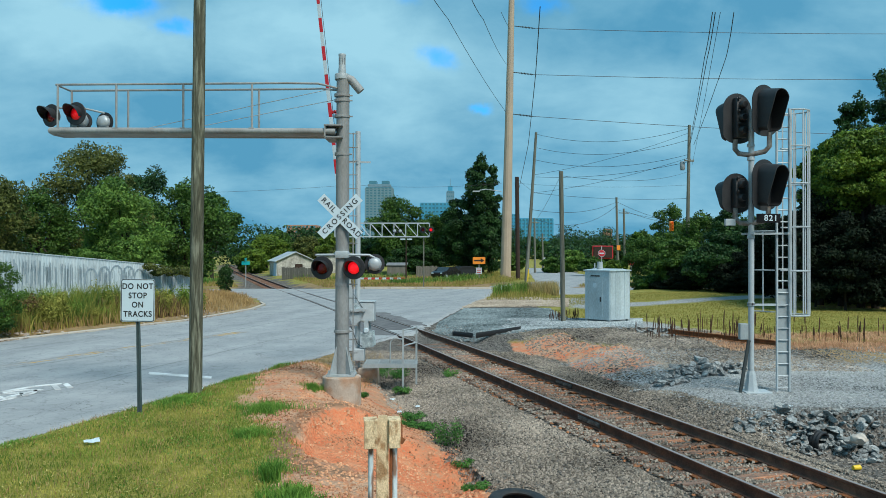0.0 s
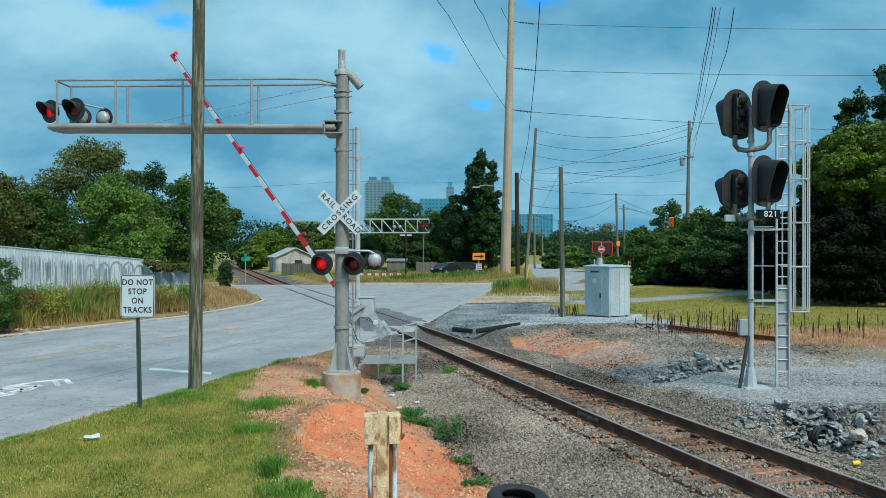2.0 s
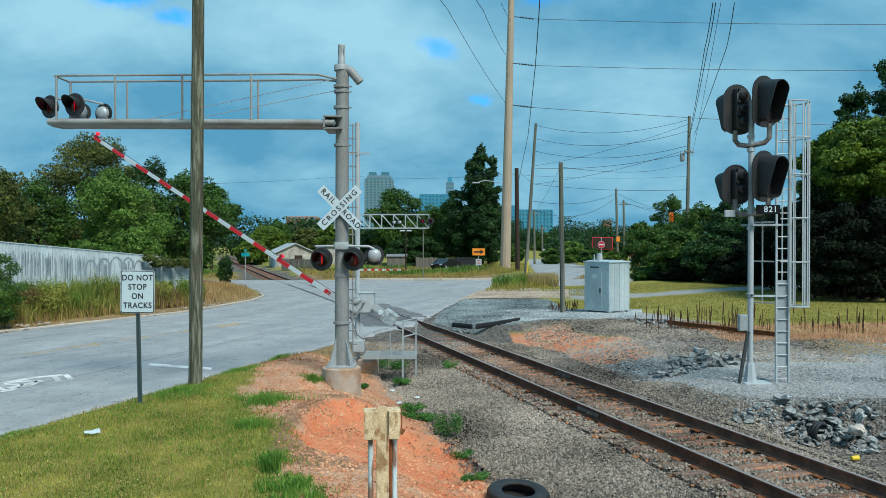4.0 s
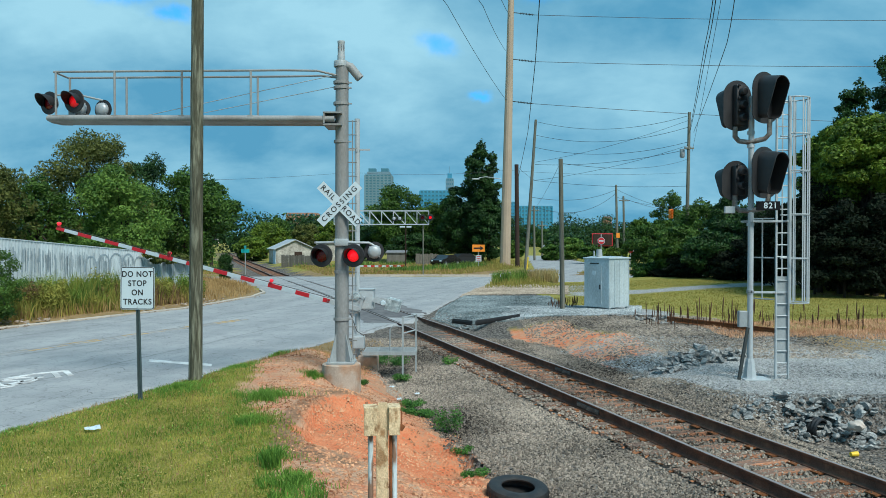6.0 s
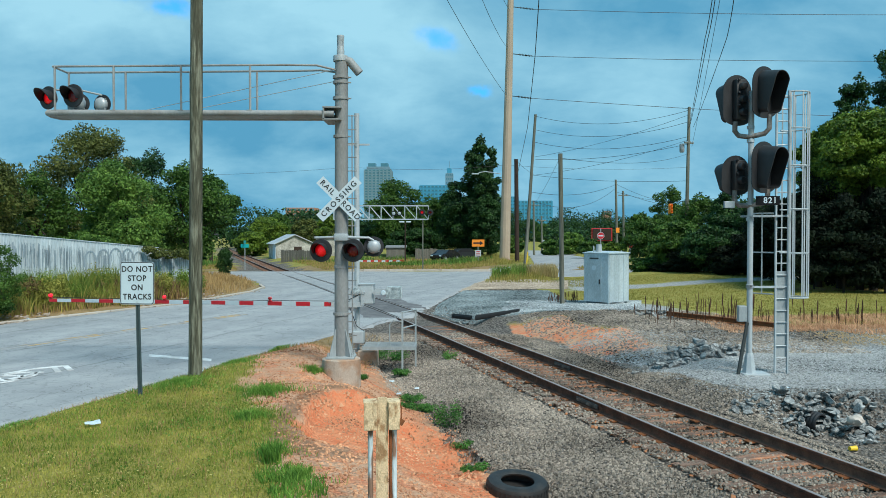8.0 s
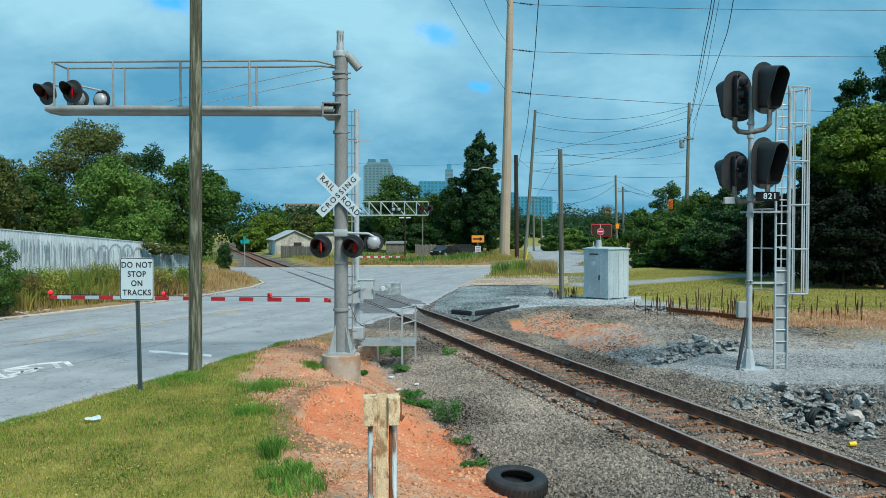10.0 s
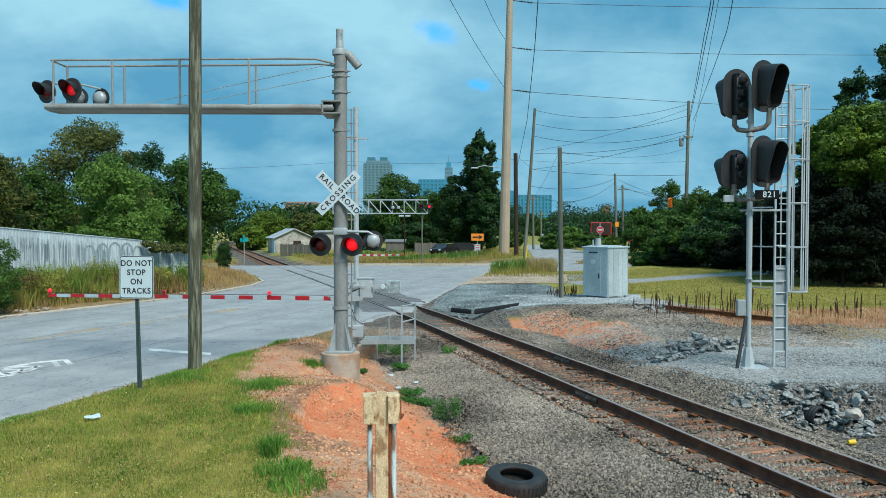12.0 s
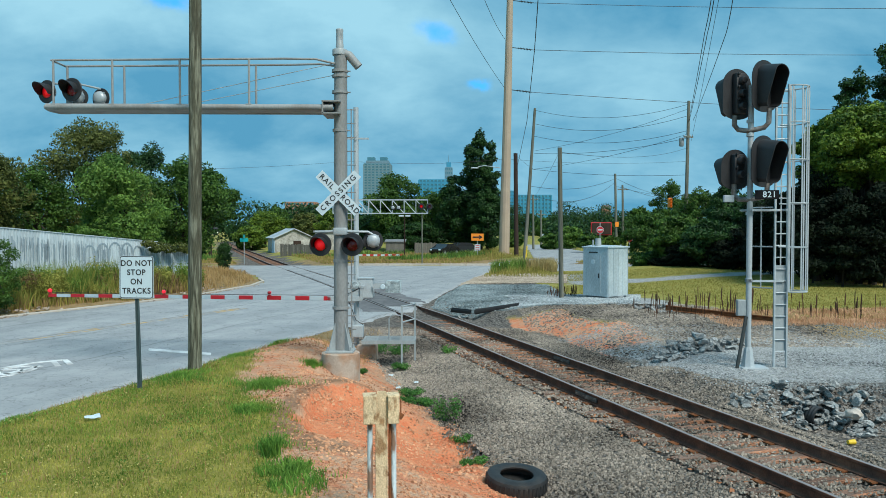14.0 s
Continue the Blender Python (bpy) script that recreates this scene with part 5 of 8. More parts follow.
near_pole = wood_pole("utility_pole", (-5.215, 16.2, 0.2), (-5.132 + 0.05, 16.1, 11.0), 0.142, 0.115, M_WOOD_POLE, "thick weathered grey-brown wooden pole in the grass")
short_pole = wood_pole("short_pole", (5.518, 36, -0.2), (5.413, 36, 7.134), 0.115, 0.1, M_WOOD_GREY, "short bare wooden pole beside the relay house")
brown_pole = wood_pole("brown_pole", (8.54, 90, 0.1), (8.409, 90, 12.153), 0.27, 0.23, M_WOOD_DARK, "thick dark brown wooden pole")
lean_pole = wood_pole("leaning_pole", (8.409, 80, 0), (9.46, 80, 15.788), 0.2, 0.13, M_WOOD_GREY, "tall wooden line pole leaning over the verge")
line_pole = wood_pole("line_pole", (21.869, 70, 0), (22.124, 70, 14.897), 0.18, 0.13, M_WOOD_GREY, "wooden line pole with a transformer", ((12.241 - 0.6, 0.5, 20),))
bm = lathe(bm_new(), [(0, 0.4), (0.2, 0.38), (0.22, 0.3), (0.22, -0.3), (0.16, -0.4), (0, -0.4)], 16)
part("transformer", bm, M_GALV, line_pole, "grey transformer can", smooth=True, m=pose(-0.35, 0.1, 11.219))
for k, (a, b, top, yy) in enumerate(((1091, 1088, 308, 110), (1103, 1101, 328, 120), (1216, 1216, 350, 150), (958, 957, 372, 150), (944, 943, 345, 130))):
    far = wood_pole("far_pole", ((a - 784) / 1370 * yy, yy, 0), ((b - 784) / 1370 * yy, yy, 3.35 - (top - 406) / 1370 * yy), 0.2, 0.15, M_WOOD_GREY,
              "distant wooden line pole with a cross arm", ((3.35 - (top + 8 - 406) / 1370 * yy, 1.0, 30),) if k in (1, 3, 4) else ())
    if k == 0:
        marked_pole = far

# tall steel transmission pole
tan_y = 95.0
tan_pole = thing("transmission_pole", pose(7.489, tan_y, 0.3), "tall tapered tan steel transmission pole", "utility pole")
bm = rod(bm_new(), (0, 0, 0), (0.85, 0, 40), 0.66, 0.3, 12)
part("shaft", bm, M_TAN_STEEL, tan_pole, smooth=False)
bm = rod(bm_new(), (0, 0, -0.3), (0, 0, 0.12), 0.95, seg=20)
part("foundation", bm, M_CONCRETE, tan_pole)
for py in (8, 90, 164):
    z = 3.35 - (py - 406) / 1370 * tan_y - 0.3
    xr = 0.85 * z / 40 + 0.3
    bm = rod(bm_new(), (xr, 0, z + 0.25), (xr + 2.6, 0, z - 0.05), 0.05, 0.05, 8)
    for i in range(9):
        rod(bm, (xr + 0.9 + 0.18 * i, 0, z + 0.15 - 0.022 * i), (xr + 0.95 + 0.18 * i, 0, z + 0.145 - 0.022 * i), 0.13, seg=10)
    part("insulator", bm, M_DARK_STRUT, tan_pole, "dark post insulator")
bm = tube(bm_new(), [(-0.5, 0, 10.562), (-2.4, 0, 10.839), (-3.2, 0, 10.7)], 0.05, 6)
box(bm, 0.9, 0.3, 0.16, -3.6, 0, 10.562, 0.05)
part("street_light", bm, M_GALV_LIGHT, tan_pole, "street light on a bracket arm")


def wire(points, r, sag=0.0):
    """One cable hung through points, sagging between each two."""
    pts = []
    for a, b in zip(points, points[1:]):
        a, b = Vector(a), Vector(b)
        for i in range(14):
            f = i / 14
            pts.append(a.lerp(b, f) - Vector((0, 0, sag * 4 * f * (1 - f))))
    pts.append(Vector(points[-1]))
    ob = part("overhead_wire", tube(bm_new(), pts, r * 0.75, 5), M_WIRE)
    return tagged(ob, "thin dark overhead cable strung between poles", "cable", group="overhead wires")


def sight(px, py, y):
    return ((px - 784) / 1370 * y, y, 3.35 - (py - 406) / 1370 * y)


for py, b in ((8, (1700, 18)), (90, (1700, 99)), (164, (1700, 205))):
    z = 3.35 - (py - 406) / 1370 * tan_y - 0.3
    wire([(7.489 + 0.85 * z / 40 + 0.3 + 2.55, tan_y, z + 0.255), sight(*b, 95)], 0.04, 0.25)
wire([sight(893, 158, 95), sight(790, -8, 60), sight(640, -250, 30)], 0.03, 0.3)
wire([sight(893, 72, 95), sight(852, -8, 60), sight(800, -120, 30)], 0.03, 0.3)
wire([sight(900, 10, 95), sight(884, -20, 60)], 0.03, 0.1)
wire([sight(953, -30, 34), sight(945, 90, 44), sight(932, 215, 66), sight(914, 300, 90)], 0.03, 0.05)
for x in (1258, 1263, 1296):
    wire([sight(x, -20, 30), sight(x - 14, 60, 38), sight(1217 + (x - 1258) * 0.2, 215, 70)], 0.024, 0.15)
wire([sight(1272, -20, 30), sight(1222, 250, 70)], 0.014, 0.15)
for (y1, y2, s) in ((196, 186, 1.0), (220, 206, 1.0), (242, 232, 0.9), (272, 245, 0.5)):
    wire([sight(945, y1, 80), sight(1216, y2, 70)], 0.024, s)
wire([sight(944, 268, 80), sight(1216, 194, 70)], 0.02, 0.4)
wire([sight(944, 300, 80), sight(1216, 238, 70)], 0.02, 0.4)
wire([sight(942, 300, 80), sight(1216, 310, 70)], 0.022, 0.3)
wire([sight(940, 330, 80), sight(1089, 316, 110), sight(1216, 350, 140)], 0.03, 0.8)
wire([sight(940, 345, 80), sight(1089, 322, 110)], 0.03, 1.6)
wire([sight(1102, 332, 120), sight(1216, 356, 150)], 0.035, 0.5)
wire([sight(990, 268, 36), sight(944, 350, 80)], 0.012, 0.2)
wire([sight(991, 270, 36), sight(1216, 262, 70)], 0.014, 0.5)
wire([sight(100, 300, 75), sight(620, 286, 88), sight(895, 282, 95), sight(1216, 286, 100)], 0.018, 0.4)
wire([sight(913, 275, 90), sight(944, 300, 80)], 0.02, 0.1)


# ---- relay house ----
def build_relay_house():
    y0 = 35.8
    x0 = 7.526
    zg = gz(x0, y0)
    M_CASE = mat("brushed_aluminium_case", (0.45, 0.54, 0.575), 0.4, 0.3, 0.14, 1.5, 0.06, 25, second=(0.62, 0.70, 0.73), streak=(1, 1, 0.4))
    c = thing("relay_house", pose(x0, y0, zg, 0, 0, 40), "silver aluminium relay house on a gravel pad", "relay cabinet")
    w, d, h = 1.5, 1.42, 2.514 - zg
    bm = box(bm_new(), w, d, h - 0.12, 0, 0, 0.12 + (h - 0.12) / 2, 0.01)
    body = part("body", bm, M_CASE, c)
    bm = box(bm_new(), w + 0.1, d + 0.1, 0.06, 0, 0, h + 0.02, 0.015)
    prism(bm, [(-w / 2, h + 0.05), (w / 2, h + 0.05), (0, h + 0.11)], d)
    part("roof", bm, M_CASE, c, "low overhanging metal roof")
    for k in range(5):
        bm = box(bm_new(), 0.025, 0.02, h - 0.2, -w / 2 + 0.06 + k * (w - 0.12) / 4, -d / 2 - 0.01, 0.16 + (h - 0.2) / 2, 0.004)
        part("rib", bm, M_CASE, body)
    bm = box(bm_new(), 0.02, 0.8, h - 0.5, -w / 2 - 0.01, 0.1, 0.2 + (h - 0.4) / 2, 0.005)
    door = part("door", bm, M_CASE, body, "aluminium door with a vent and handle")
    bm = box(bm_new(), 0.03, 0.06, 0.22, -w / 2 - 0.035, -0.22, h * 0.45, 0.008)
    part("handle", bm, M_BLACK, door)
    bm = lathe(bm_new(), [(0.11, 0), (0.11, 0.01), (0, 0.012)], 20, pose(-w / 2 - 0.021, 0.12, h * 0.72, 0, -90))
    part("emblem", bm, M_WHITE_SIGN, door)
    bm = box(bm_new(), 0.03, 0.5, 0.06, -w / 2 - 0.02, 0.1, h - 0.22, 0.005)
    part("drip_rail", bm, M_DARK_STRUT, door)
    for sx in (-1, 1):
        for sy in (-1, 1):
            bm = box(bm_new(), 0.14, 0.14, 0.16, sx * (w / 2 - 0.08), sy * (d / 2 - 0.08), 0.04, 0.01)
            part("foot", bm, M_GALV, c)
    bm = rod(bm_new(), (-0.3, 0.2, h), (-0.3, 0.2, h + 0.42), 0.16, 0.13, 14)
    part("vent_cap", bm, M_GALV, c, "round roof vent", smooth=True)
    for x, y, hh in ((-0.55, 0.3, 0.35), (0.72, -0.3, 0.12)):
        part("roof_pipe", rod(bm_new(), (x, y, h), (x, y, h + hh), 0.03, seg=8), M_GALV_LIGHT, c)
    return c


build_relay_house()

# ---- far crossing signal ----
def build_truss_signal():
    y0 = 72.0
    S = y0 / 1370
    xm, zg = -2.891, gz(-2.891, 72.0)
    s = thing("truss_signal", pose(xm, y0, zg), "distant galvanised truss crossing signal with red lamps", "crossing signal")
    z1, z2 = 4.822 - zg, 6.083 - zg
    xa, xb = (590 - 729) * S, (757 - 729) * S
    part("mast", rod(bm_new(), (18 * S, 0, -0.2), (18 * S, 0, z1 + 0.1), 0.06, seg=12), M_WOOD_GREY, s, "thin dark mast", smooth=True)
    for z in (z1, z2):
        for y in (-0.3, 0.3):
            part("chord", box(bm_new(), xb - xa, 0.07, 0.09, (xa + xb) / 2, y, z), M_GALV_LIGHT, s)
    n = 8
    w = (xb - xa) / n
    for i in range(n + 1):
        for y in (-0.3, 0.3):
            part("strut", rod(bm_new(), (xa + i * w, y, z1), (xa + i * w, y, z2), 0.03, seg=6), M_GALV_LIGHT, s)
            if i < n:
                part("diagonal", rod(bm_new(), (xa + i * w, y, z2), (xa + (i + 1) * w, y, z1), 0.032, seg=6), M_GALV_LIGHT, s)
    flasher(s, pose((746 - 729) * S, -0.5, (z1 + z2) / 2, 0, 0, 0), "left", 0.3)
    flasher(s, pose((760 - 729) * S, -0.5, (z1 + z2) / 2, 0, 0, 0), "right", 0.3)
    for px in (696, 706):
        back_lamp(s, pose((px - 729) * S, -0.4, (z1 + z2) / 2 - 0.1))
    return s


build_truss_signal()

# ---- wall with painted scrawl beyond the road ----
def build_wall():
    M_PANEL = mat("whitewashed_metal_panel", (0.43, 0.51, 0.545), 0.6, 0.0, 0.12, 1.5, 0.1, 12, second=(0.47, 0.50, 0.49), streak=(1, 1, 0.25))
    M_SCRAWL = mat("grey_spray_paint", (0.27, 0.34, 0.38), 0.7, 0, 0.1, 4, 0.05)
    a, b = Vector((-20.33, 31.5)), Vector((-14.65, 45.0))
    d = b - a
    length, turn = d.length, math.degrees(math.atan2(d.y, d.x))
    wall = thing("boundary_wall", pose(a.x, a.y, 0, 0, 0, turn), "long white ribbed metal wall with grey painted scrawls", "wall", kind="structure")
    n = int(length / 0.62)
    w = length / n
    for i in range(n):
        f = (i + 0.5) / n
        top = 3.62 + (2.42 - 3.62) * f
        if f > 0.82:
            top -= 0.12
        bm = bm_new()
        k = 4
        prof = []
        for j in range(k):
            x = -w / 2 + w * j / k
            prof += [(x, 0.0), (x + w / k * 0.5, 0.0), (x + w / k * 0.6, -0.03), (x + w / k * 0.9, -0.03)]
        prof.append((w / 2, 0.0))
        lo = [bm.verts.new((x, y, 0)) for x, y in prof]
        fall = -1.2 / n / w
        hi = [bm.verts.new((x, y, top + fall * x)) for x, y in prof]
        for j in range(len(prof) - 1):
            bm.faces.new((lo[j], lo[j + 1], hi[j + 1], hi[j]))
        box(bm, w, 0.06, top - 0.05, 0, 0.05, top / 2 - 0.025)
        part("panel", bm, M_PANEL, wall, m=pose((i + 0.5) * w, 0, 0))
        part("cap", box(bm_new(), w, 0.14, 0.04, 0, 0, 0), M_PANEL, wall, m=pose((i + 0.5) * w, 0.02, top + 0.02, 0, -math.degrees(math.atan(fall)), 0))
    # unreadable scrawl: long drips and arches of thin paint
    rng = random.Random(8)
    for i in range(280):
        x = length * (rng.choice((0.2, 0.27, 0.33, 0.4, 0.46, 0.56, 0.65, 0.86)) + rng.gauss(0, 0.022))
        f = x / length
        top = 3.5 - 1.2 * f - rng.uniform(0.15, 0.6)
        hgt = rng.uniform(0.2, 1.15)
        part("drip", box(bm_new(), rng.uniform(0.012, 0.034), 0.006, hgt, x, -0.036, top - hgt / 2), M_SCRAWL, wall)
    for f, r in ((0.5, 0.5), (0.555, 0.56), (0.61, 0.6), (0.665, 0.56), (0.715, 0.42)):
        x = length * f
        pts = [(x + r * 0.75 * math.cos(radians(q)), -0.036, 1.95 + r * 1.2 * math.sin(radians(q))) for q in range(-20, 201, 12)]
        for rr in (0.045,):
            bm = tube(bm_new(), pts, rr, 6)
            for vtx in bm.verts:
                vtx.co.y = -0.034 + 0.1 * (vtx.co.y + 0.036)
            part("arch", bm, M_SCRAWL, wall)
    return wall


build_wall()

# ---- things past the intersection ----
M_STUCCO = mat("whitewashed_block", (0.46, 0.45, 0.41), 0.9, 0, 0.22, 1.6, 0.3, 5, second=(0.26, 0.25, 0.22), amount=0.7)
M_TIN = mat("weathered_tin_roof", (0.40, 0.44, 0.46), 0.6, 0.1, 0.15, 0.8, 0.1, second=(0.3, 0.3, 0.3))
M_ROOF = mat("grey_shingle_roof", (0.2, 0.21, 0.22), 0.85, 0, 0.15, 3, 0.3)
M_BLUE_WHITE = mat("pale_blue_boards", (0.5, 0.6, 0.68), 0.7, 0, 0.08, 4, 0.2)
M_FENCE = mat("grey_fence_wood", (0.16, 0.15, 0.13), 0.9, 0, 0.2, 3, 0.3, streak=(1, 1, 0.2))


def build_house():
    y0 = 112.0
    S = y0 / 1370
    x0, zg = -20.9, 0.0
    hs = thing("house", pose(x0 - 0.6, y0, zg, 0, 0, 19), "small whitewashed block house with a low tin gable roof", "house")
    w, d, eave, ridge = 5.5, 9.0, 2.05, 3.3
    bm = prism(bm_new(), [(-w / 2, -0.5), (w / 2, -0.5), (w / 2, eave), (0, ridge), (-w / 2, eave)], d, Matrix.Translation((0, d / 2, 0)))
    part("wall", bm, M_STUCCO, hs)
    for s in (-1, 1):
        ang = math.degrees(math.atan2(ridge - eave, w / 2))
        bm = box(bm_new(), w / 2 / math.cos(radians(ang)) + 0.45, d + 0.7, 0.12, 0, 0, 0, 0.02)
        part("roof_slope", bm, M_TIN, hs, m=pose(s * (w / 4 + 0.12), d / 2, (eave + ridge) / 2 + 0.06, 0, s * ang, 0))
    bm = box(bm_new(), 1.1, 0.1, 0.7, 0.4, -0.03, 1.35, 0.02)
    win = part("window", bm, M_WOOD_DARK, hs, "dark small window")
    bm = box(bm_new(), 0.08, 3.0, 2.6, -w / 2 - 0.04, 1.6, 0.8)
    part("door", bm, M_BLUE_WHITE, hs, "pale blue boarded door")
    return hs


build_house()
sh = thing("shed", pose(-6.131, 100, 0.2), "low weathered grey shed", "shed")
part("wall", box(bm_new(), 2.4, 2, 1.6, 0, 0, 0.8), M_FENCE, sh)
part("roof", box(bm_new(), 2.7, 2.3, 0.14, 0, 0, 1.66, 0.02, pose(0, 0, 0, 6)), M_ROOF, sh)
sh2 = thing("garage", pose(-16.993, 120, 0.0), "low grey garage with a flat roof behind the fence", "garage")
part("wall", box(bm_new(), 5, 4, 2.9, 0, 0, 1.4), M_STUCCO, sh2)
part("roof", box(bm_new(), 5.5, 4.5, 0.3, 0, 0, 3.0, 0.03), M_ROOF, sh2)


def build_fence(name, a, b, h, label):
    a, b = Vector(a), Vector(b)
    d = b - a
    f = thing(name, pose(a.x, a.y, gz(a.x, a.y) - 0.05, 0, 0, math.degrees(math.atan2(d.y, d.x))), label, "fence")
    n = int(d.length / 0.2)
    rng = random.Random(3)
    bm = box(bm_new(), 0.18, 0.03, h, 0, 0, h / 2, 0.008)
    first = part("board", bm, M_FENCE, f)
    for i in range(1, n):
        o = new("board", first.data)
        o.parent = f
        o.matrix_basis = pose(i * 0.2, rng.uniform(-0.02, 0.02), rng.uniform(-0.1, 0.04))
    for z in (0.4, h - 0.35):
        part("stringer", box(bm_new(), d.length, 0.05, 0.09, d.length / 2, 0.05, z), M_FENCE, f)
    return f


build_fence("board_fence", (-20.53, 98), (-13.654, 94), 1.75, "weathered grey board fence beside the track")
build_fence("yard_fence", (-3.469, 97), (-0.637, 97), 1.5, "low grey board fence in front of trees")


def build_car(name, x, y, turn, color, label):
    M_BODY = mat(name + "_paint", color, 0.25, 0.1, 0.05, 3, 0.02)
    c = thing(name, pose(x, y, gz(x, y), 0, 0, turn), label, "car")
    side = [(-2.1, 0.35), (-2.15, 0.75), (-1.9, 0.9), (-1.2, 0.95), (-0.6, 1.4), (0.8, 1.42), (1.5, 0.98), (2.1, 0.9), (2.15, 0.4), (1.8, 0.28), (-1.8, 0.28)]
    bm = prism(bm_new(), side[::-1], 1.72)
    bmesh.ops.bevel(bm, geom=bm.edges[:], offset=0.06, segments=2, affect="EDGES")
    body = part("body", bm, M_BODY, c, smooth=True)
    bm = prism(bm_new(), [(-1.05, 1.0), (-0.58, 1.34), (0.75, 1.35), (1.3, 1.0)][::-1], 1.74)
    part("side_window", bm, M_DARK_GLASS, body)
    for sx in (-1.35, 1.35):
        for sy in (-0.82, 0.82):
            bm = lathe(bm_new(), [(0.0, -0.1), (0.29, -0.1), (0.33, -0.06), (0.33, 0.06), (0.29, 0.1), (0.0, 0.1)], 20, FACE)
            wheel = part("wheel", bm, M_RUBBER, c, smooth=True, m=pose(sx, sy, 0.33))
            bm = lathe(bm_new(), [(0.2, 0.105), (0.19, 0.11), (0.0, 0.1)], 16, FACE)
            part("rim", bm, M_GALV, wheel)
    for sy in (-0.6, 0.6):
        part("headlight", box(bm_new(), 0.06, 0.3, 0.14, -2.12, sy, 0.72, 0.02), M_WHITE_SIGN, c)
    return c


build_car("black_car", 0.2, 93, 58, (0.015, 0.015, 0.017), "black saloon car parked beside the road")
build_car("dark_car", 2.3, 96, 28, (0.03, 0.032, 0.035), "dark grey car parked behind another car")
build_car("white_car", 26.131, 200, 80, (0.5, 0.5, 0.5), "pale distant car on the street")

M_ORANGE = mat("orange_sign_sheet", (0.85, 0.26, 0.02), 0.5, 0, 0.04)
M_YELLOW = mat("yellow_plastic", (0.75, 0.5, 0.03), 0.5, 0, 0.05)
M_TEAL = mat("teal_street_sign", (0.0, 0.32, 0.33), 0.5, 0, 0.05)
M_SIGN_RED = mat("red_sign_sheet", (0.5, 0.02, 0.03), 0.5, 0, 0.05)


def small_sign(name, x, y, zc, w, h, material, label, post_top=None, category="road sign"):
    zg = gz(x, y)
    s = thing(name, pose(x, y, zg), label, category)
    part("post", box(bm_new(), 0.07, 0.05, (post_top or zc) - zg + 0.2, 0, 0.05, ((post_top or zc) - zg - 0.2) / 2), M_GALV, s)
    part("panel", box(bm_new(), w, 0.02, h, 0, 0, zc - zg, 0.006), material, s)
    return s


part("marker", box(bm_new(), 0.5, 0.03, 0.7, 0, -0.24, 4.05, 0.01), M_ORANGE, marked_pole, "orange sign panel on the pole")
s = small_sign("arrow_sign", 3.918, 88, 2.451, 1.42, 0.8, M_ORANGE, "orange sign with a black arrow pointing along the road")
zc = 2.451 - gz(3.918, 88)
bm = prism(bm_new(), [(-0.55, -0.08), (0.2, -0.08), (0.2, -0.26), (0.58, 0.0), (0.2, 0.26), (0.2, 0.08), (-0.55, 0.08)], 0.01, Matrix.Translation((0, -0.018, zc)))
part("arrow", bm, M_LETTER, s, "black arrow")
part("notice", box(bm_new(), 0.65, 0.02, 0.7, 0.0, -0.01, 1.295 - gz(3.918, 88), 0.005), M_WHITE_SIGN, s, "small white notice")
for kk in range(3):
    part("text_bar", box(bm_new(), 0.45, 0.01, 0.08, 0.0, -0.026, 1.295 - gz(3.918, 88) + 0.2 - 0.2 * kk), M_SIGN_RED, s)
s = small_sign("street_name_sign", -19.527, 76, 2.296, 0.8, 0.35, M_TEAL, "teal street name sign on a thin post", 2.518)
part("second_panel", box(bm_new(), 0.02, 0.8, 0.3, 0, 0, 2.573 - gz(-19.527, 76) + 0.1, 0.005), M_TEAL, s)


def octagon_sign(x, y, zc, r):
    zg = gz(x, y)
    s = thing("stop_sign", pose(x, y, zg), "red octagonal sign with a white bar on a post", "road sign", "red octagonal signs")
    part("post", box(bm_new(), 0.07, 0.05, zc - zg + 0.9, 0, 0.05, (zc - zg + 0.5) / 2), M_GALV, s)
    for rr, yy, mt, nm in ((r, 0.0, M_WHITE_SIGN, "rim"), (r * 0.92, -0.008, M_SIGN_RED, "face")):
        bm = prism(bm_new(), [(rr * math.cos(radians(22.5 + 45 * q)), rr * math.sin(radians(22.5 + 45 * q))) for q in range(8)], 0.012, Matrix.Translation((0, yy, zc - zg)))
        part(nm, bm, mt, s)
    part("text_bar", box(bm_new(), r * 1.3, 0.006, r * 0.35, 0, -0.018, zc - zg), M_WHITE_SIGN, s)
    return s


octagon_sign(15.219, 75, 3.295, 0.36)
octagon_sign(20.474, 85, 2.295, 0.36)
bb = thing("billboard", pose(36.788, 180, 0), "distant weathered billboard on posts", "billboard")
part("panel", box(bm_new(), 4.4, 0.2, 2.6, 0, 0, 3.481, 0.03), M_WOOD_DARK, bb)
part("frame", box(bm_new(), 4.8, 0.12, 3.0, 0, 0.12, 3.481, 0.03), M_SIGN_RED, bb, "red frame")
for kx in (-1.6, 0, 1.6):
    part("post", box(bm_new(), 0.2, 0.2, 3.481, kx, 0.3, 3.481 / 2), M_WOOD_DARK, bb)
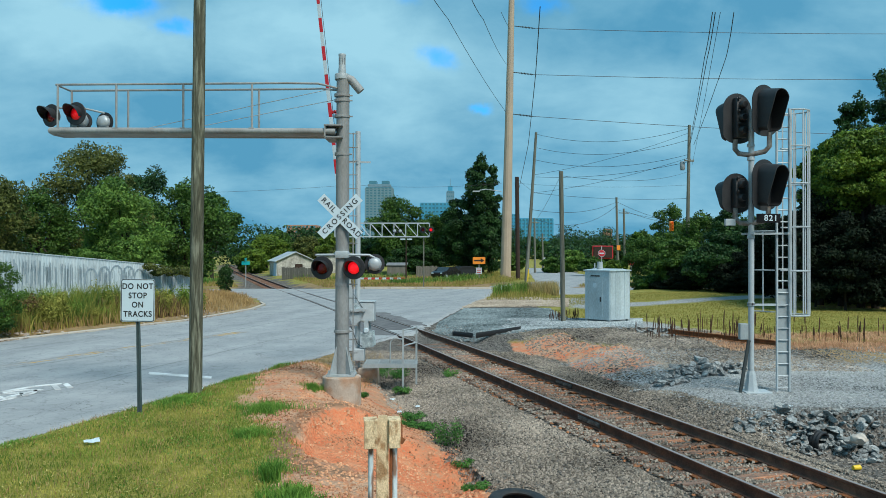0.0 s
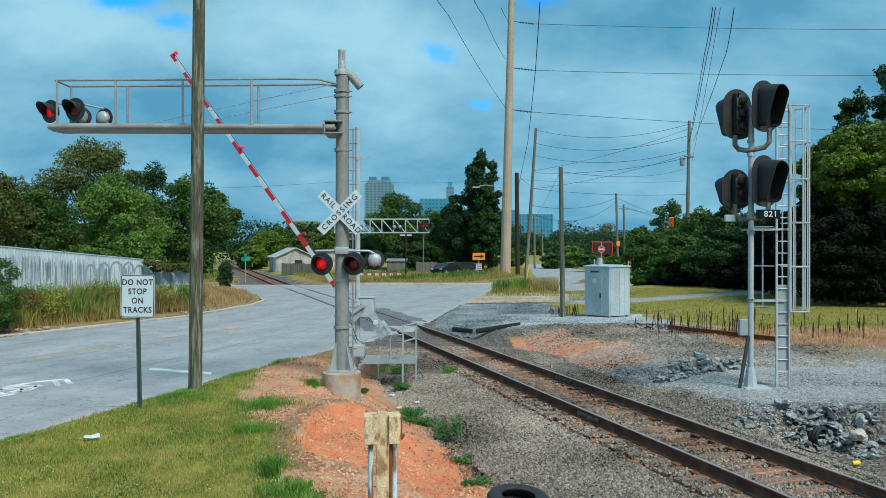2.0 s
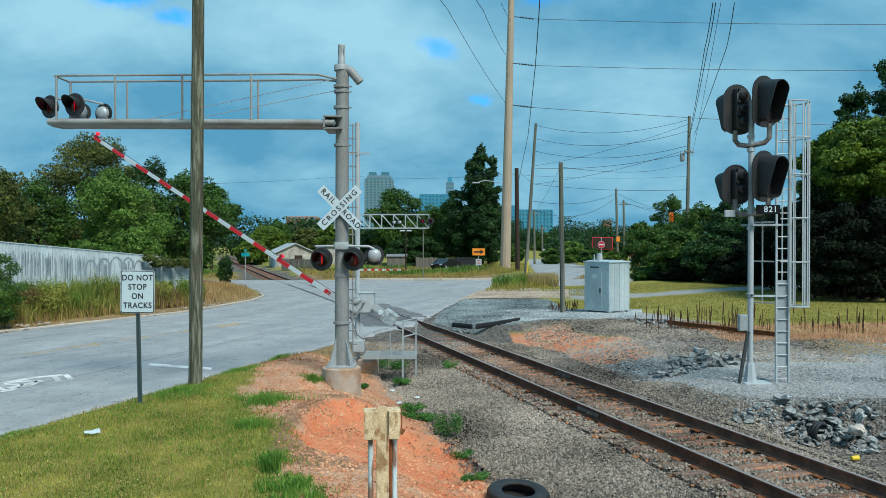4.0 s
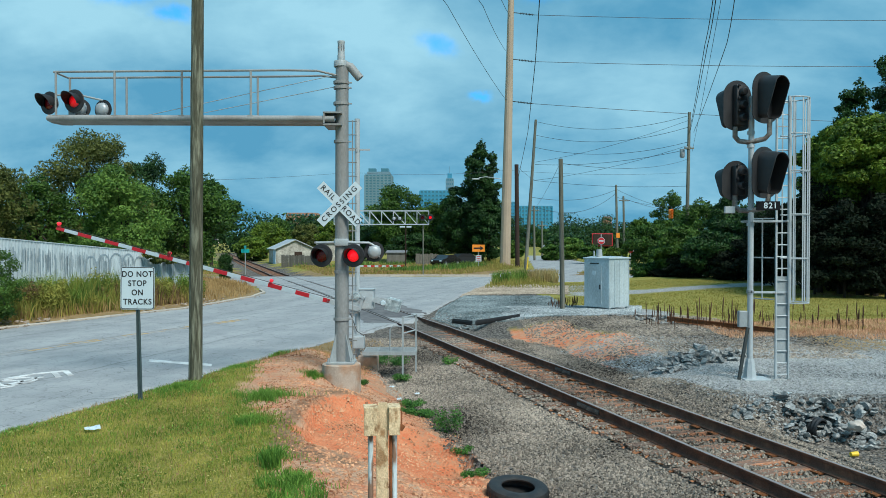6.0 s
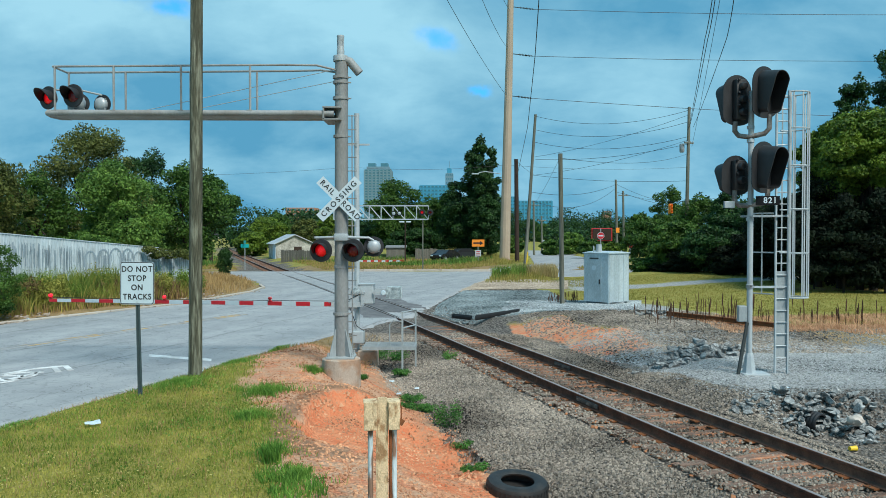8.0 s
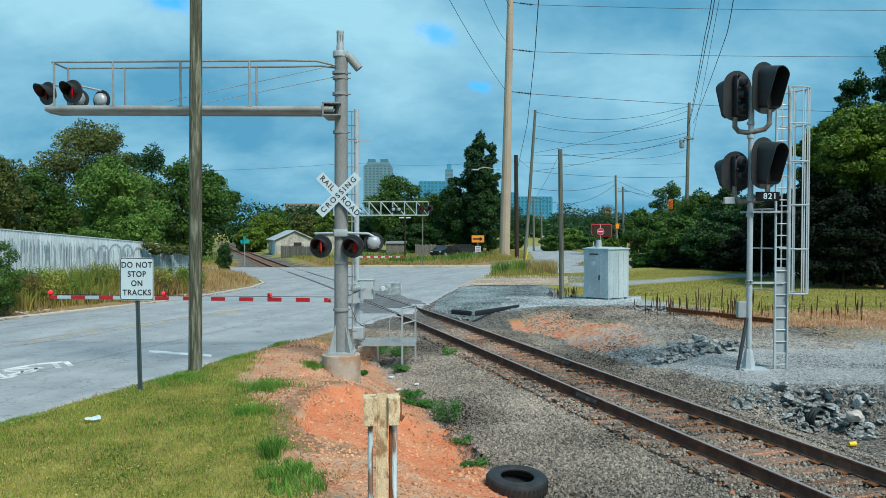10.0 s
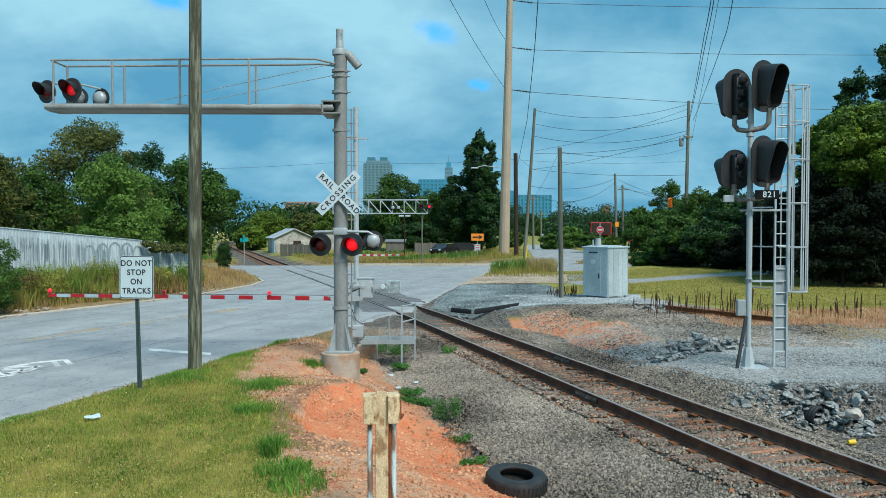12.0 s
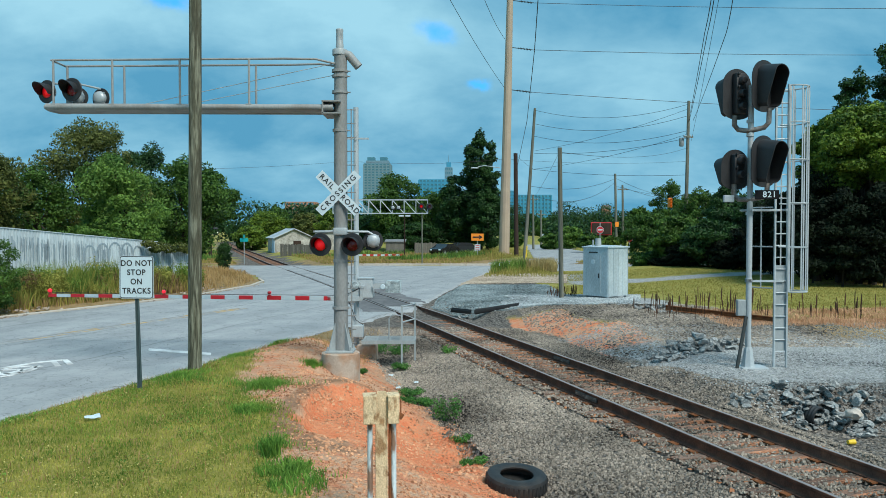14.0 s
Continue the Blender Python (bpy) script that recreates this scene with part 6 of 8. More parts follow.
# traffic signal hung from a span wire
tl = thing("traffic_light", pose(20.489, 70, 5.751), "orange traffic light hanging from a span wire", "traffic light")
part("case", box(bm_new(), 0.34, 0.3, 0.86, 0, 0, 0, 0.03), M_ORANGE, tl)
for zq in (0.27, 0.0, -0.27):
    part("visor", lathe(bm_new(), [(0.12, 0.0), (0.125, 0.22), (0.11, 0.22), (0.1, 0.02), (0, 0.02)], 14, Matrix.Translation((0, -0.15, zq)) @ FACE), M_ORANGE, tl)
part("hanger", rod(bm_new(), (0, 0, 0.42), (0, 0, 0.62), 0.02, seg=6), M_WIRE, tl)
wire([sight(1090, 330, 72), (20.489, 70, 5.751 + 0.6), sight(1330, 330, 66)], 0.014, 0.15)
# yellow guy marker and striped barricade, street lamp with two heads
gm = part("guy_marker", rod(bm_new(), (7.409, 70, -0.1), (7.6, 70, 1.85), 0.06, seg=8), M_YELLOW)
tagged(gm, "yellow plastic guy marker in tall grass", "marker")
bar = thing("barricade", pose(-9.571, 88, 0.1), "low red and white striped barrier rail", "barricade")
for kx in range(12):
    part("stripe", box(bm_new(), 0.42, 0.05, 0.22, 0.21 + 0.42 * kx, 0, 0.395 - 0.1), M_SIGN_RED if kx % 2 else M_WHITE_SIGN, bar)
for kx in (0.3, 2.6, 4.8):
    part("leg", box(bm_new(), 0.07, 0.07, 0.5, kx, 0.06, 0.1), M_GALV, bar)
sl = thing("street_lamp", pose(-4.566, 92, 0.1), "street lamp with two pale heads before the trees", "street lamp")
part("post", rod(bm_new(), (0, 0, 0), (0, 0, 4.76), 0.09, 0.07, 8), M_WOOD_DARK, sl)
for kx in (-0.4, 0.4):
    part("head", box(bm_new(), 0.6, 0.3, 0.16, kx, 0, 4.827, 0.04), M_WHITE_SIGN, sl)


# ---- skyline ----
def build_tower(name, px, w_px, top, y, material, label, floors=24, crown=False):
    S = y / 1370
    b = thing(name, pose((px - 784) * S, y, 0), label, "building")
    h, w = 3.35 - (top - 406) * S, w_px * S
    part("wall", box(bm_new(), w, w * 0.8, h, 0, 0, h / 2), material, b)
    for i in range(floors):
        z = h * (i + 0.6) / floors
        part("window_band", box(bm_new(), w * 0.94, w * 0.82, h / floors * 0.42, 0, 0, z), M_FAR_GLASS, b)
    n = max(4, int(w_px / 6))
    for i in range(n + 1):
        part("pier", box(bm_new(), w / n * 0.4, w * 0.84, h * 0.985, -w / 2 + w * i / n, 0, h * 0.985 / 2), material, b)
    if crown:
        for s in (-1, 1):
            part("crown", box(bm_new(), w * 0.28, w * 0.5, 12 * S, s * w * 0.24, 0, h + 5 * S), M_FAR_GLASS, b)
        part("crown", box(bm_new(), w * 0.86, w * 0.6, 6 * S, 0, 0, h + 2 * S), material, b)
    return b


# grey stone with the bluish haze of distance mixed into its colour
M_HAZED_STONE = mat("distant_stone_painted_haze", (0.145, 0.24, 0.285), 0.8, 0, 0.05, 0.05, 0.02, 0.5)
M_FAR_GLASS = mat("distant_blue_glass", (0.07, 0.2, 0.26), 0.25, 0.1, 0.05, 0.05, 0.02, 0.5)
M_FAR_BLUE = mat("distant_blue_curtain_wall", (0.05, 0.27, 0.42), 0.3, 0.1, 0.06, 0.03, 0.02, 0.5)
M_FAR_BRICK = mat("distant_brick", (0.36, 0.2, 0.14), 0.8, 0, 0.05, 0.05, 0.02, 0.5)
build_tower("tower", 669, 46, 291, 900, M_HAZED_STONE, "tall grey office tower with twin crown blocks", 26, True)
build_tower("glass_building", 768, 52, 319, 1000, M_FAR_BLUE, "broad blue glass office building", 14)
t2 = build_tower("slim_tower", 794, 13, 297, 1010, M_HAZED_STONE, "slim pale tower with a thin antenna", 16)
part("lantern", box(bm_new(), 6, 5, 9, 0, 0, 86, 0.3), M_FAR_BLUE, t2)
part("antenna", rod(bm_new(), (0, 0, 88), (0, 0, 100), 0.5, 0.2, 6), M_HAZED_STONE, t2)
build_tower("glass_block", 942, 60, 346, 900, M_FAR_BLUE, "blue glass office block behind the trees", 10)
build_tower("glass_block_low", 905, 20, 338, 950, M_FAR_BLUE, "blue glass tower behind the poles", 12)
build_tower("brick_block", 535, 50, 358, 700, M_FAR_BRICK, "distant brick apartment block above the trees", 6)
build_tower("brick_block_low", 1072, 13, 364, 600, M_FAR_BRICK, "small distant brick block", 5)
build_tower("teal_store", 1020, 30, 402, 220, M_TEAL, "low teal roadside store", 2)


# ---- the train far down the line ----
def build_locomotive():
    M_HULL = mat("dark_locomotive_paint", (0.05, 0.055, 0.06), 0.5, 0, 0.1, 1, 0.05)
    M_HEADLIGHT = glow_mat("white_headlight", (1.0, 0.86, 0.72), 5.0)
    loco = thing("locomotive", pose(0, 600, 0), "distant dark locomotive with lit headlights on the track", "locomotive")
    part("hood", box(bm_new(), 2.4, 14, 2.6, 0, 9.5, 2.6, 0.15), M_HULL, loco)
    bm = prism(bm_new(), [(-1.5, 1.2), (1.5, 1.2), (1.5, 3.9), (0.9, 4.5), (-0.9, 4.5), (-1.5, 3.9)], 2.6, Matrix.Translation((0, 2.6, 0)))
    cab = part("cab", bm, M_HULL, loco)
    for x in (-0.75, 0.75):
        part("cab_window", box(bm_new(), 1.0, 0.06, 0.7, x, 1.28, 3.4, 0.05), M_DARK_GLASS, cab)
    part("nose", box(bm_new(), 1.8, 1.6, 1.9, 0, 0.5, 2.0, 0.25), M_HULL, loco)
    part("plough", prism(bm_new(), [(-1.4, 0.15), (1.4, 0.15), (1.5, 1.1), (-1.5, 1.1)], 0.3, Matrix.Translation((0, -0.4, 0))), M_HULL, loco)
    part("frame", box(bm_new(), 2.9, 17, 0.35, 0, 8, 1.15), M_HULL, loco)
    for x, z in ((-0.3, 2.3), (0.3, 2.3)):
        part("headlight", lathe(bm_new(), [(0.26, 0), (0.2, 0.05), (0, 0.07)], 14, Matrix.Translation((x, -0.32, z)) @ FACE), M_HEADLIGHT, loco, "lit white headlight")
    for x in (-1.1, 1.1):
        part("ditch_light", lathe(bm_new(), [(0.17, 0), (0.12, 0.05), (0, 0.07)], 14, Matrix.Translation((x, -0.58, 1.5)) @ FACE), M_HEADLIGHT, loco, "lit lamp above the plough")
    for y in (2.5, 4.5, 12, 14):
        for x in (-0.753, 0.753):
            part("wheel", lathe(bm_new(), [(0, 0.06), (0.5, 0.06), (0.5, -0.06), (0, -0.06)], 16, Matrix.Translation((x, y, 0.5)) @ pose(0, 0, 0, 0, 90)), M_RAIL, loco)
    return loco


locomotive = build_locomotive()


# ---- vegetation ----
def leaf_cloud(rng, lumps, count, size, flat=0.0, shell=0.6):
    """Small leaf-like quads spread through the outer part of egg-shaped lumps. lumps: x, y, z, rx, ry, rz."""
    lumps = np.asarray(lumps, float)
    wts = (lumps[:, 3] * lumps[:, 4] + lumps[:, 3] * lumps[:, 5] + lumps[:, 4] * lumps[:, 5])
    pick = rng.choice(len(lumps), count, p=wts / wts.sum())
    d = rng.normal(size=(count, 3))
    d /= np.linalg.norm(d, axis=1)[:, None]
    bump = 1 + 0.18 * np.sin(d[:, 0] * 7 + pick) * np.sin(d[:, 1] * 6 + pick * 2) + 0.12 * np.sin(d[:, 2] * 11 + pick)
    r = (shell + (1.06 - shell) * rng.rand(count) ** 0.6) * bump
    c = lumps[pick, :3] + d * lumps[pick, 3:] * r[:, None]
    nrm = d + rng.normal(scale=0.8, size=(count, 3)) + np.array((0, 0, 0.35))
    nrm /= np.linalg.norm(nrm, axis=1)[:, None]
    t = np.cross(nrm, rng.normal(size=(count, 3)))
    t /= np.linalg.norm(t, axis=1)[:, None] + 1e-9
    b = np.cross(nrm, t)
    s = size * rng.uniform(0.55, 1.3, count)[:, None]
    v = np.stack([c + t * s, c + b * s * 0.55 + nrm * s * 0.15, c - t * s, c - b * s * 0.55 + nrm * s * 0.15], 1).reshape(-1, 3)
    f = np.arange(count * 4).reshape(-1, 4)
    return v, f


def tree(name, x, y, h, w, material, label, seed, count=12600, size=0.124, trunk=0.25, low=0.25, tall=1.0, category="tree"):
    """h: full height, w: crown width, low: where the crown begins as part of h."""
    rng = np.random.RandomState(seed)
    z0 = gz(x, y)
    t = thing(name, pose(x, y, z0 - 0.1), label, category)
    lumps = []
    n = 64
    cz, ch = h * (low + 1) / 2, h * (1 - low) / 2
    for i in range(n):
        a, u = rng.uniform(0, 6.28), rng.uniform(-0.9, 0.92)
        rr = math.sqrt(max(0, 1 - (abs(u) ** 1.7))) * rng.uniform(0.45, 0.84)
        k = rng.uniform(0.11, 0.24)
        lumps.append((math.cos(a) * w / 2 * rr, math.sin(a) * w / 2 * rr, cz + u * ch * 0.86, w / 2 * k * 1.15, w / 2 * k * 1.15, min(ch, w / 2) * k * rng.uniform(0.7, 1.0) * tall))
    lumps.append((0, 0, cz, w * 0.25, w * 0.25, ch * 0.6))
    lumps.append((rng.uniform(-0.1, 0.1) * w, 0, h - ch * 0.2, w * 0.11, w * 0.11, ch * 0.2))
    v, f = leaf_cloud(rng, lumps, count, size)
    keep = v.reshape(-1, 4, 3)[:, :, 2].min(1) > 0.02
    v = v.reshape(-1, 4, 3)[keep].reshape(-1, 3)
    f = np.arange(len(v)).reshape(-1, 4)
    raw("crown", v, f, material, t)
    bm = tube(bm_new(), [(0, 0, -0.2), (0.04 * w * rng.uniform(-1, 1), 0, h * 0.3), (0.05 * w * rng.uniform(-1, 1), 0.03 * w, h * 0.62), (0, 0, h * 0.86)], trunk * 0.6, 8)
    for vtx in bm.verts:
        k = max(0.25, 1.5 - 1.4 * vtx.co.z / h)
        vtx.co.x *= k
        vtx.co.y *= k
    for i in range(6):
        l = lumps[i]
        zb = h * rng.uniform(0.2, 0.5)
        tube(bm, [(0, 0, zb), (l[0] * 0.5, l[1] * 0.5, (zb + l[2]) / 2 + 0.2), (l[0], l[1], l[2])], trunk * 0.2, 6)
    part("trunk", bm, M_BARK, t, "brown branching trunk", smooth=True)
    return t


def planted(name, px, top, w_px, y, material, label, seed, **kw):
    x = (px - 784) / 1370 * y
    h = 3.35 - (top - 406) / 1370 * y - gz(x, y)
    return tree(name, x, y, h, w_px / 1370 * y, material, label, seed, **kw)


L_OAK, L_LIGHT, L_DARK = "broad leafy tree with olive green crown", "bright green young leafy tree", "dense dark green tree"
planted("oak_tree", 155, 206, 225, 54, M_LEAF_OLIVE, L_OAK, 1, count=31500, size=0.099, low=0.1)
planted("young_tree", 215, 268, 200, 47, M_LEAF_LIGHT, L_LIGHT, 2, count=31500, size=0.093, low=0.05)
planted("oak_tree", 320, 272, 190, 62, M_LEAF, L_DARK, 3, count=23100, size=0.124, low=0.05)
planted("oak_tree", 372, 298, 110, 84, M_LEAF, L_DARK, 4, count=18800, size=0.15, low=0.36)
planted("undergrowth", 350, 412, 44, 90, M_LEAF, "dark shady undergrowth below trees", 108, count=5000, size=0.12, low=0.0, trunk=0.08, category="shrub")
planted("oak_tree", 255, 250, 160, 64, M_LEAF_DARK, L_DARK, 14, count=16800, size=0.124, low=0.02)
planted("oak_tree", -20, 252, 170, 44, M_LEAF_OLIVE, L_OAK, 5, count=23100, size=0.093, low=0.05)
planted("oak_tree", 60, 285, 150, 50, M_LEAF, L_DARK, 6, count=18900, size=0.099, low=0.02)
planted("shrub", -8, 408, 100, 30, M_LEAF, "dark green shrub at the foot of the wall", 7, count=9450, size=0.043, low=0.0, trunk=0.06, category="shrub")
crng = np.random.RandomState(9)
cv, cf = leaf_cloud(crng, [((q - 784) / 1370 * yq, yq, 3.35 - (zq - 400) / 1370 * yq, 0.36, 0.3, hq * 0.5) for q, yq, zq, hq in ((262, 41.2, 425, 0.35), (282, 42, 430, 0.5), (300, 42.8, 434, 0.55), (318, 43.6, 432, 0.5), (332, 44.3, 436, 0.45), (276, 41.8, 436, 0.3))], 2600, 0.07)
tagged(raw("creeper", cv, cf, M_LEAF_OLIVE), "green creeper hanging over the wall top", "creeper", kind="stuff")
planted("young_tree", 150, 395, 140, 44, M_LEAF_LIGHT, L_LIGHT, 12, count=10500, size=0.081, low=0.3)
planted("small_conifer", 397, 424, 34, 62, M_LEAF_DARK, "small dark evergreen beside the track", 10, count=5250, size=0.062, low=0.0, trunk=0.06, tall=1.4, category="shrub")
for k, (px, top, w, y, m) in enumerate(((447, 398, 70, 130, M_LEAF_MID), (490, 362, 60, 150, M_LEAF), (470, 372, 90, 140, M_LEAF_MID), (540, 375, 70, 145, M_LEAF_OLIVE), (585, 368, 60, 140, M_LEAF_MID), (610, 380, 60, 135, M_LEAF_OLIVE),
                                        (432, 392, 40, 135, M_LEAF_DARK), (350, 375, 40, 150, M_LEAF_DARK), (418, 400, 28, 230, M_LEAF))):
    planted("roadside_tree", px, top, w, y, m, "distant leafy tree beyond the crossing", 20 + k, count=7350, size=0.211, low=0.0)
for k, (px, top, w, y) in enumerate(((384, 388, 60, 770), (352, 384, 38, 210), (362, 396, 22, 320), (412, 398, 30, 420))):
    planted("trackside_tree", px, top, w, y, M_LEAF_DARK, "dark leafy tree far along the line", 140 + k, count=5000, size=0.0012 * y + 0.1, low=0.0)
planted("round_tree", 698, 305, 120, 112, M_LEAF, "round-topped green tree past the crossing", 40, count=18900, size=0.174, low=0.1)
planted("round_tree", 762, 334, 100, 114, M_LEAF, "round-topped green tree past the crossing", 41, count=14700, size=0.174, low=0.05)
planted("roadside_tree", 650, 380, 80, 118, M_LEAF_DARK, L_DARK, 42, count=10500, size=0.186, low=0.0)
planted("roadside_tree", 735, 392, 110, 108, M_LEAF_DARK, L_DARK, 43, count=12600, size=0.174, low=0.0)
planted("tall_tree", 852, 228, 80, 106, M_LEAF_DARK, "tall dense dark green tree beside the steel pole", 44, count=25200, size=0.174, low=0.05, tall=1.3)
planted("tall_tree", 815, 300, 100, 108, M_LEAF_DARK, "tall dense dark green tree beside the steel pole", 45, count=21000, size=0.174, low=0.0)
planted("tall_tree", 862, 330, 80, 104, M_LEAF_DARK, L_DARK, 46, count=16800, size=0.161, low=0.0)
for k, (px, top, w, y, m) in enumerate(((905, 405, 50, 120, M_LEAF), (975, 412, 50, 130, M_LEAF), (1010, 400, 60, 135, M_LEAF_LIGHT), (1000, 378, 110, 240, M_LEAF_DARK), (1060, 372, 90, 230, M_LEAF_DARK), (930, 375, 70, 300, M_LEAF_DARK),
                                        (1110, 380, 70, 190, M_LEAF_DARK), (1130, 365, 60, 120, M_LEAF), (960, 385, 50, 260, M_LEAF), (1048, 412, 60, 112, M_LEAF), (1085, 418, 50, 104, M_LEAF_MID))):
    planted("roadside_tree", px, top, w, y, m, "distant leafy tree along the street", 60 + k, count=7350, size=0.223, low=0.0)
# the last of these has shade painted into its near-black leaves
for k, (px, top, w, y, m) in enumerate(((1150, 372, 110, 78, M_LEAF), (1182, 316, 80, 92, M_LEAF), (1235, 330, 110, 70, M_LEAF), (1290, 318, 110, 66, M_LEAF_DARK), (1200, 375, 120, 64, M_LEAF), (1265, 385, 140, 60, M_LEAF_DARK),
                                        (1340, 335, 120, 62, M_LEAF_DARK), (1160, 440, 110, 66, M_LEAF), (1330, 400, 140, 57, M_LEAF_SHADE))):
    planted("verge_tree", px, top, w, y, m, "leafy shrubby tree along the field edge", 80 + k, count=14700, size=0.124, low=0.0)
planted("big_tree", 1520, 185, 210, 44, M_LEAF_MID, "large bright green leafy tree at the field edge", 100, count=33600, size=0.105, low=0.5)
planted("big_tree", 1610, 150, 260, 46, M_LEAF_DARK, "large green leafy tree at the field edge", 101, count=25200, size=0.105, low=0.1)
planted("big_tree", 1585, 50, 130, 62, M_LEAF_DARK, "tall dark tree rising behind others", 102, count=18900, size=0.124, low=0.3)
planted("big_tree", 1510, 118, 90, 60, M_LEAF_DARK, "tall dark tree rising behind others", 103, count=9450, size=0.124, low=0.4)
planted("big_tree", 1440, 275, 110, 48, M_LEAF_DARK, "green leafy tree at the field edge", 104, count=18900, size=0.105, low=0.0)
planted("big_tree", 1486, 190, 130, 45, M_LEAF_MID, "bright green leafy tree at the field edge", 109, count=22000, size=0.1, low=0.5)
planted("big_tree", 1448, 212, 110, 46, M_LEAF_MID, "bright green leafy tree at the field edge", 110, count=22000, size=0.1, low=0.5)
planted("big_tree", 1545, 178, 150, 43.5, M_LEAF_MID, "bright green leafy tree at the field edge", 111, count=22000, size=0.1, low=0.55)
# undergrowth whose near-black leaf colour holds the shade below the crowns
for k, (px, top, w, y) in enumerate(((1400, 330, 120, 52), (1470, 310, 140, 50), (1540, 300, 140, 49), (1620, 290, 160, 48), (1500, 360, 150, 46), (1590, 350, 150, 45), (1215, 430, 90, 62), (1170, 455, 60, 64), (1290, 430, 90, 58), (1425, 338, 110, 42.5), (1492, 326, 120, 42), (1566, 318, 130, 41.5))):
    planted("undergrowth", px, top, w, y, M_LEAF_SHADE, "dark shady undergrowth below trees", 150 + k, count=12000, size=0.11, low=0.0, trunk=0.08, category="shrub")
planted("undergrowth", 1440, 290, 150, 44.5, M_LEAF_SHADE, "dark shady undergrowth below trees", 105, count=14700, size=0.087, low=0.0, trunk=0.08, category="shrub")
planted("undergrowth", 1560, 275, 180, 45, M_LEAF_SHADE, "dark shady undergrowth below trees", 106, count=14700, size=0.087, low=0.0, trunk=0.08, category="shrub")
planted("undergrowth", 1370, 340, 130, 50, M_LEAF_SHADE, "dark shady undergrowth below trees", 107, count=14700, size=0.093, low=0.0, trunk=0.08, category="shrub")


def woods(name, x1, y1, x2, y2, h, material, seed, count=9000, depth=14):
    """A far belt of trees, uneven on top."""
    rng = np.random.RandomState(seed)
    n = max(8, int(math.hypot(x2 - x1, y2 - y1) / 7))
    lumps = []
    for i in range(n):
        f = (i + rng.uniform(-0.4, 0.4)) / n
        hh = h * rng.uniform(0.65, 1.05)
        lumps.append((x1 + (x2 - x1) * f, y1 + (y2 - y1) * f + rng.uniform(-depth, depth) / 2, hh * 0.5, rng.uniform(4, 7), rng.uniform(4, 7), hh * 0.52))
    v, f = leaf_cloud(rng, lumps, int(count * 1.8), 0.42)
    return tagged(raw(name, v, f, material), "distant belt of dense green trees", "woods", kind="stuff")


woods("woods", -110, 75, -42, 66, 12, M_LEAF, 1)
woods("woods", -110, 150, -63, 200, 11, M_LEAF_DARK, 2)
woods("woods", -55, 205, -25, 215, 11, M_LEAF_DARK, 12, 5000)
woods("woods", -330, 860, -170, 880, 17, M_LEAF_DARK, 13, 6000)
woods("woods", -30, 170, 12, 150, 9.5, M_LEAF_DARK, 3, 8000)
woods("woods", 22, 320, 130, 300, 13, M_LEAF_DARK, 4, 16000)
woods("woods", 30, 196, 66, 186, 5.6, M_LEAF_DARK, 14, 9000, 6)
woods("woods", 44, 125, 84, 92, 9, M_LEAF_DARK, 5)
# the belt behind the field trees, its shade painted into the leaves
woods("woods", 36, 62, 70, 40, 13, M_LEAF_SHADE, 6, 16000)


def blades(name, pts, height, width, lean, material, label, seed, category="grass"):
    """Upright bent blades at the given points (x, y, z)."""
    rng = np.random.RandomState(seed)
    n = len(pts)
    a = rng.uniform(0, 2 * math.pi, n)
    h = height * rng.uniform(0.5, 1.25, n)
    side = np.stack([np.cos(a), np.sin(a), np.zeros(n)], 1) * (width * rng.uniform(0.6, 1.3, n))[:, None]
    b = rng.uniform(0, 2 * math.pi, n)
    bend = np.stack([np.cos(b), np.sin(b), np.zeros(n)], 1) * (lean * h * rng.uniform(0.2, 1, n))[:, None]
    up = np.zeros((n, 3))
    up[:, 2] = h
    v = np.stack([pts - side, pts + side, pts + up * 0.6 + bend * 0.35 + side * 0.7, pts + up * 0.6 + bend * 0.35 - side * 0.7, pts + up + bend], 1).reshape(-1, 3)
    i = np.arange(n) * 5
    faces = np.stack([i, i + 1, i + 2, i + 3], 1).tolist() + np.stack([i + 3, i + 2, i + 4], 1).tolist()
    return tagged(raw(name, v, faces, material), label, category, kind="stuff")


def scatter(rng, n, x1, x2, y1, y2, test):
    x, y = rng.uniform(x1, x2, n), rng.uniform(y1, y2, n)
    k = test(x, y)
    x, y = x[k], y[k]
    return np.stack([x, y, ground_z(x, y) - 0.005], 1)


rng = np.random.RandomState(77)


def lawn(x, y):
    v = track_v(x, y)
    w = 0.35 * fbm(x, y, 1.7, 11)
    crest = np.interp(y, [8, 12, 15, 22], [-7.3, -7.2, -7.6, -7.0])
    return (v - crest + w < rng.uniform(-0.5, 0.25, len(x))) & (x > road_right(y) - 0.1 + 0.3 * fbm(x, y, 2.1, 30) + rng.uniform(-0.1, 0.5, len(x))) & (y < 21.5)


near_lawn = scatter(rng, 210000, -9.5, -0.5, 6.0, 21.5, lawn)
blades("lawn_grass", near_lawn, 0.046, 0.0062, 0.55, M_GRASS, "short mown grass, partly yellowed, on the bank", 1)
green = near_lawn[(fbm(near_lawn[:, 0], near_lawn[:, 1], 0.9, 61) + 0.6 * fbm(near_lawn[:, 0], near_lawn[:, 1], 3.1, 62) + rng.uniform(-0.3, 0.3, len(near_lawn)) > 0.22) & (rng.rand(len(near_lawn)) < 0.5)]
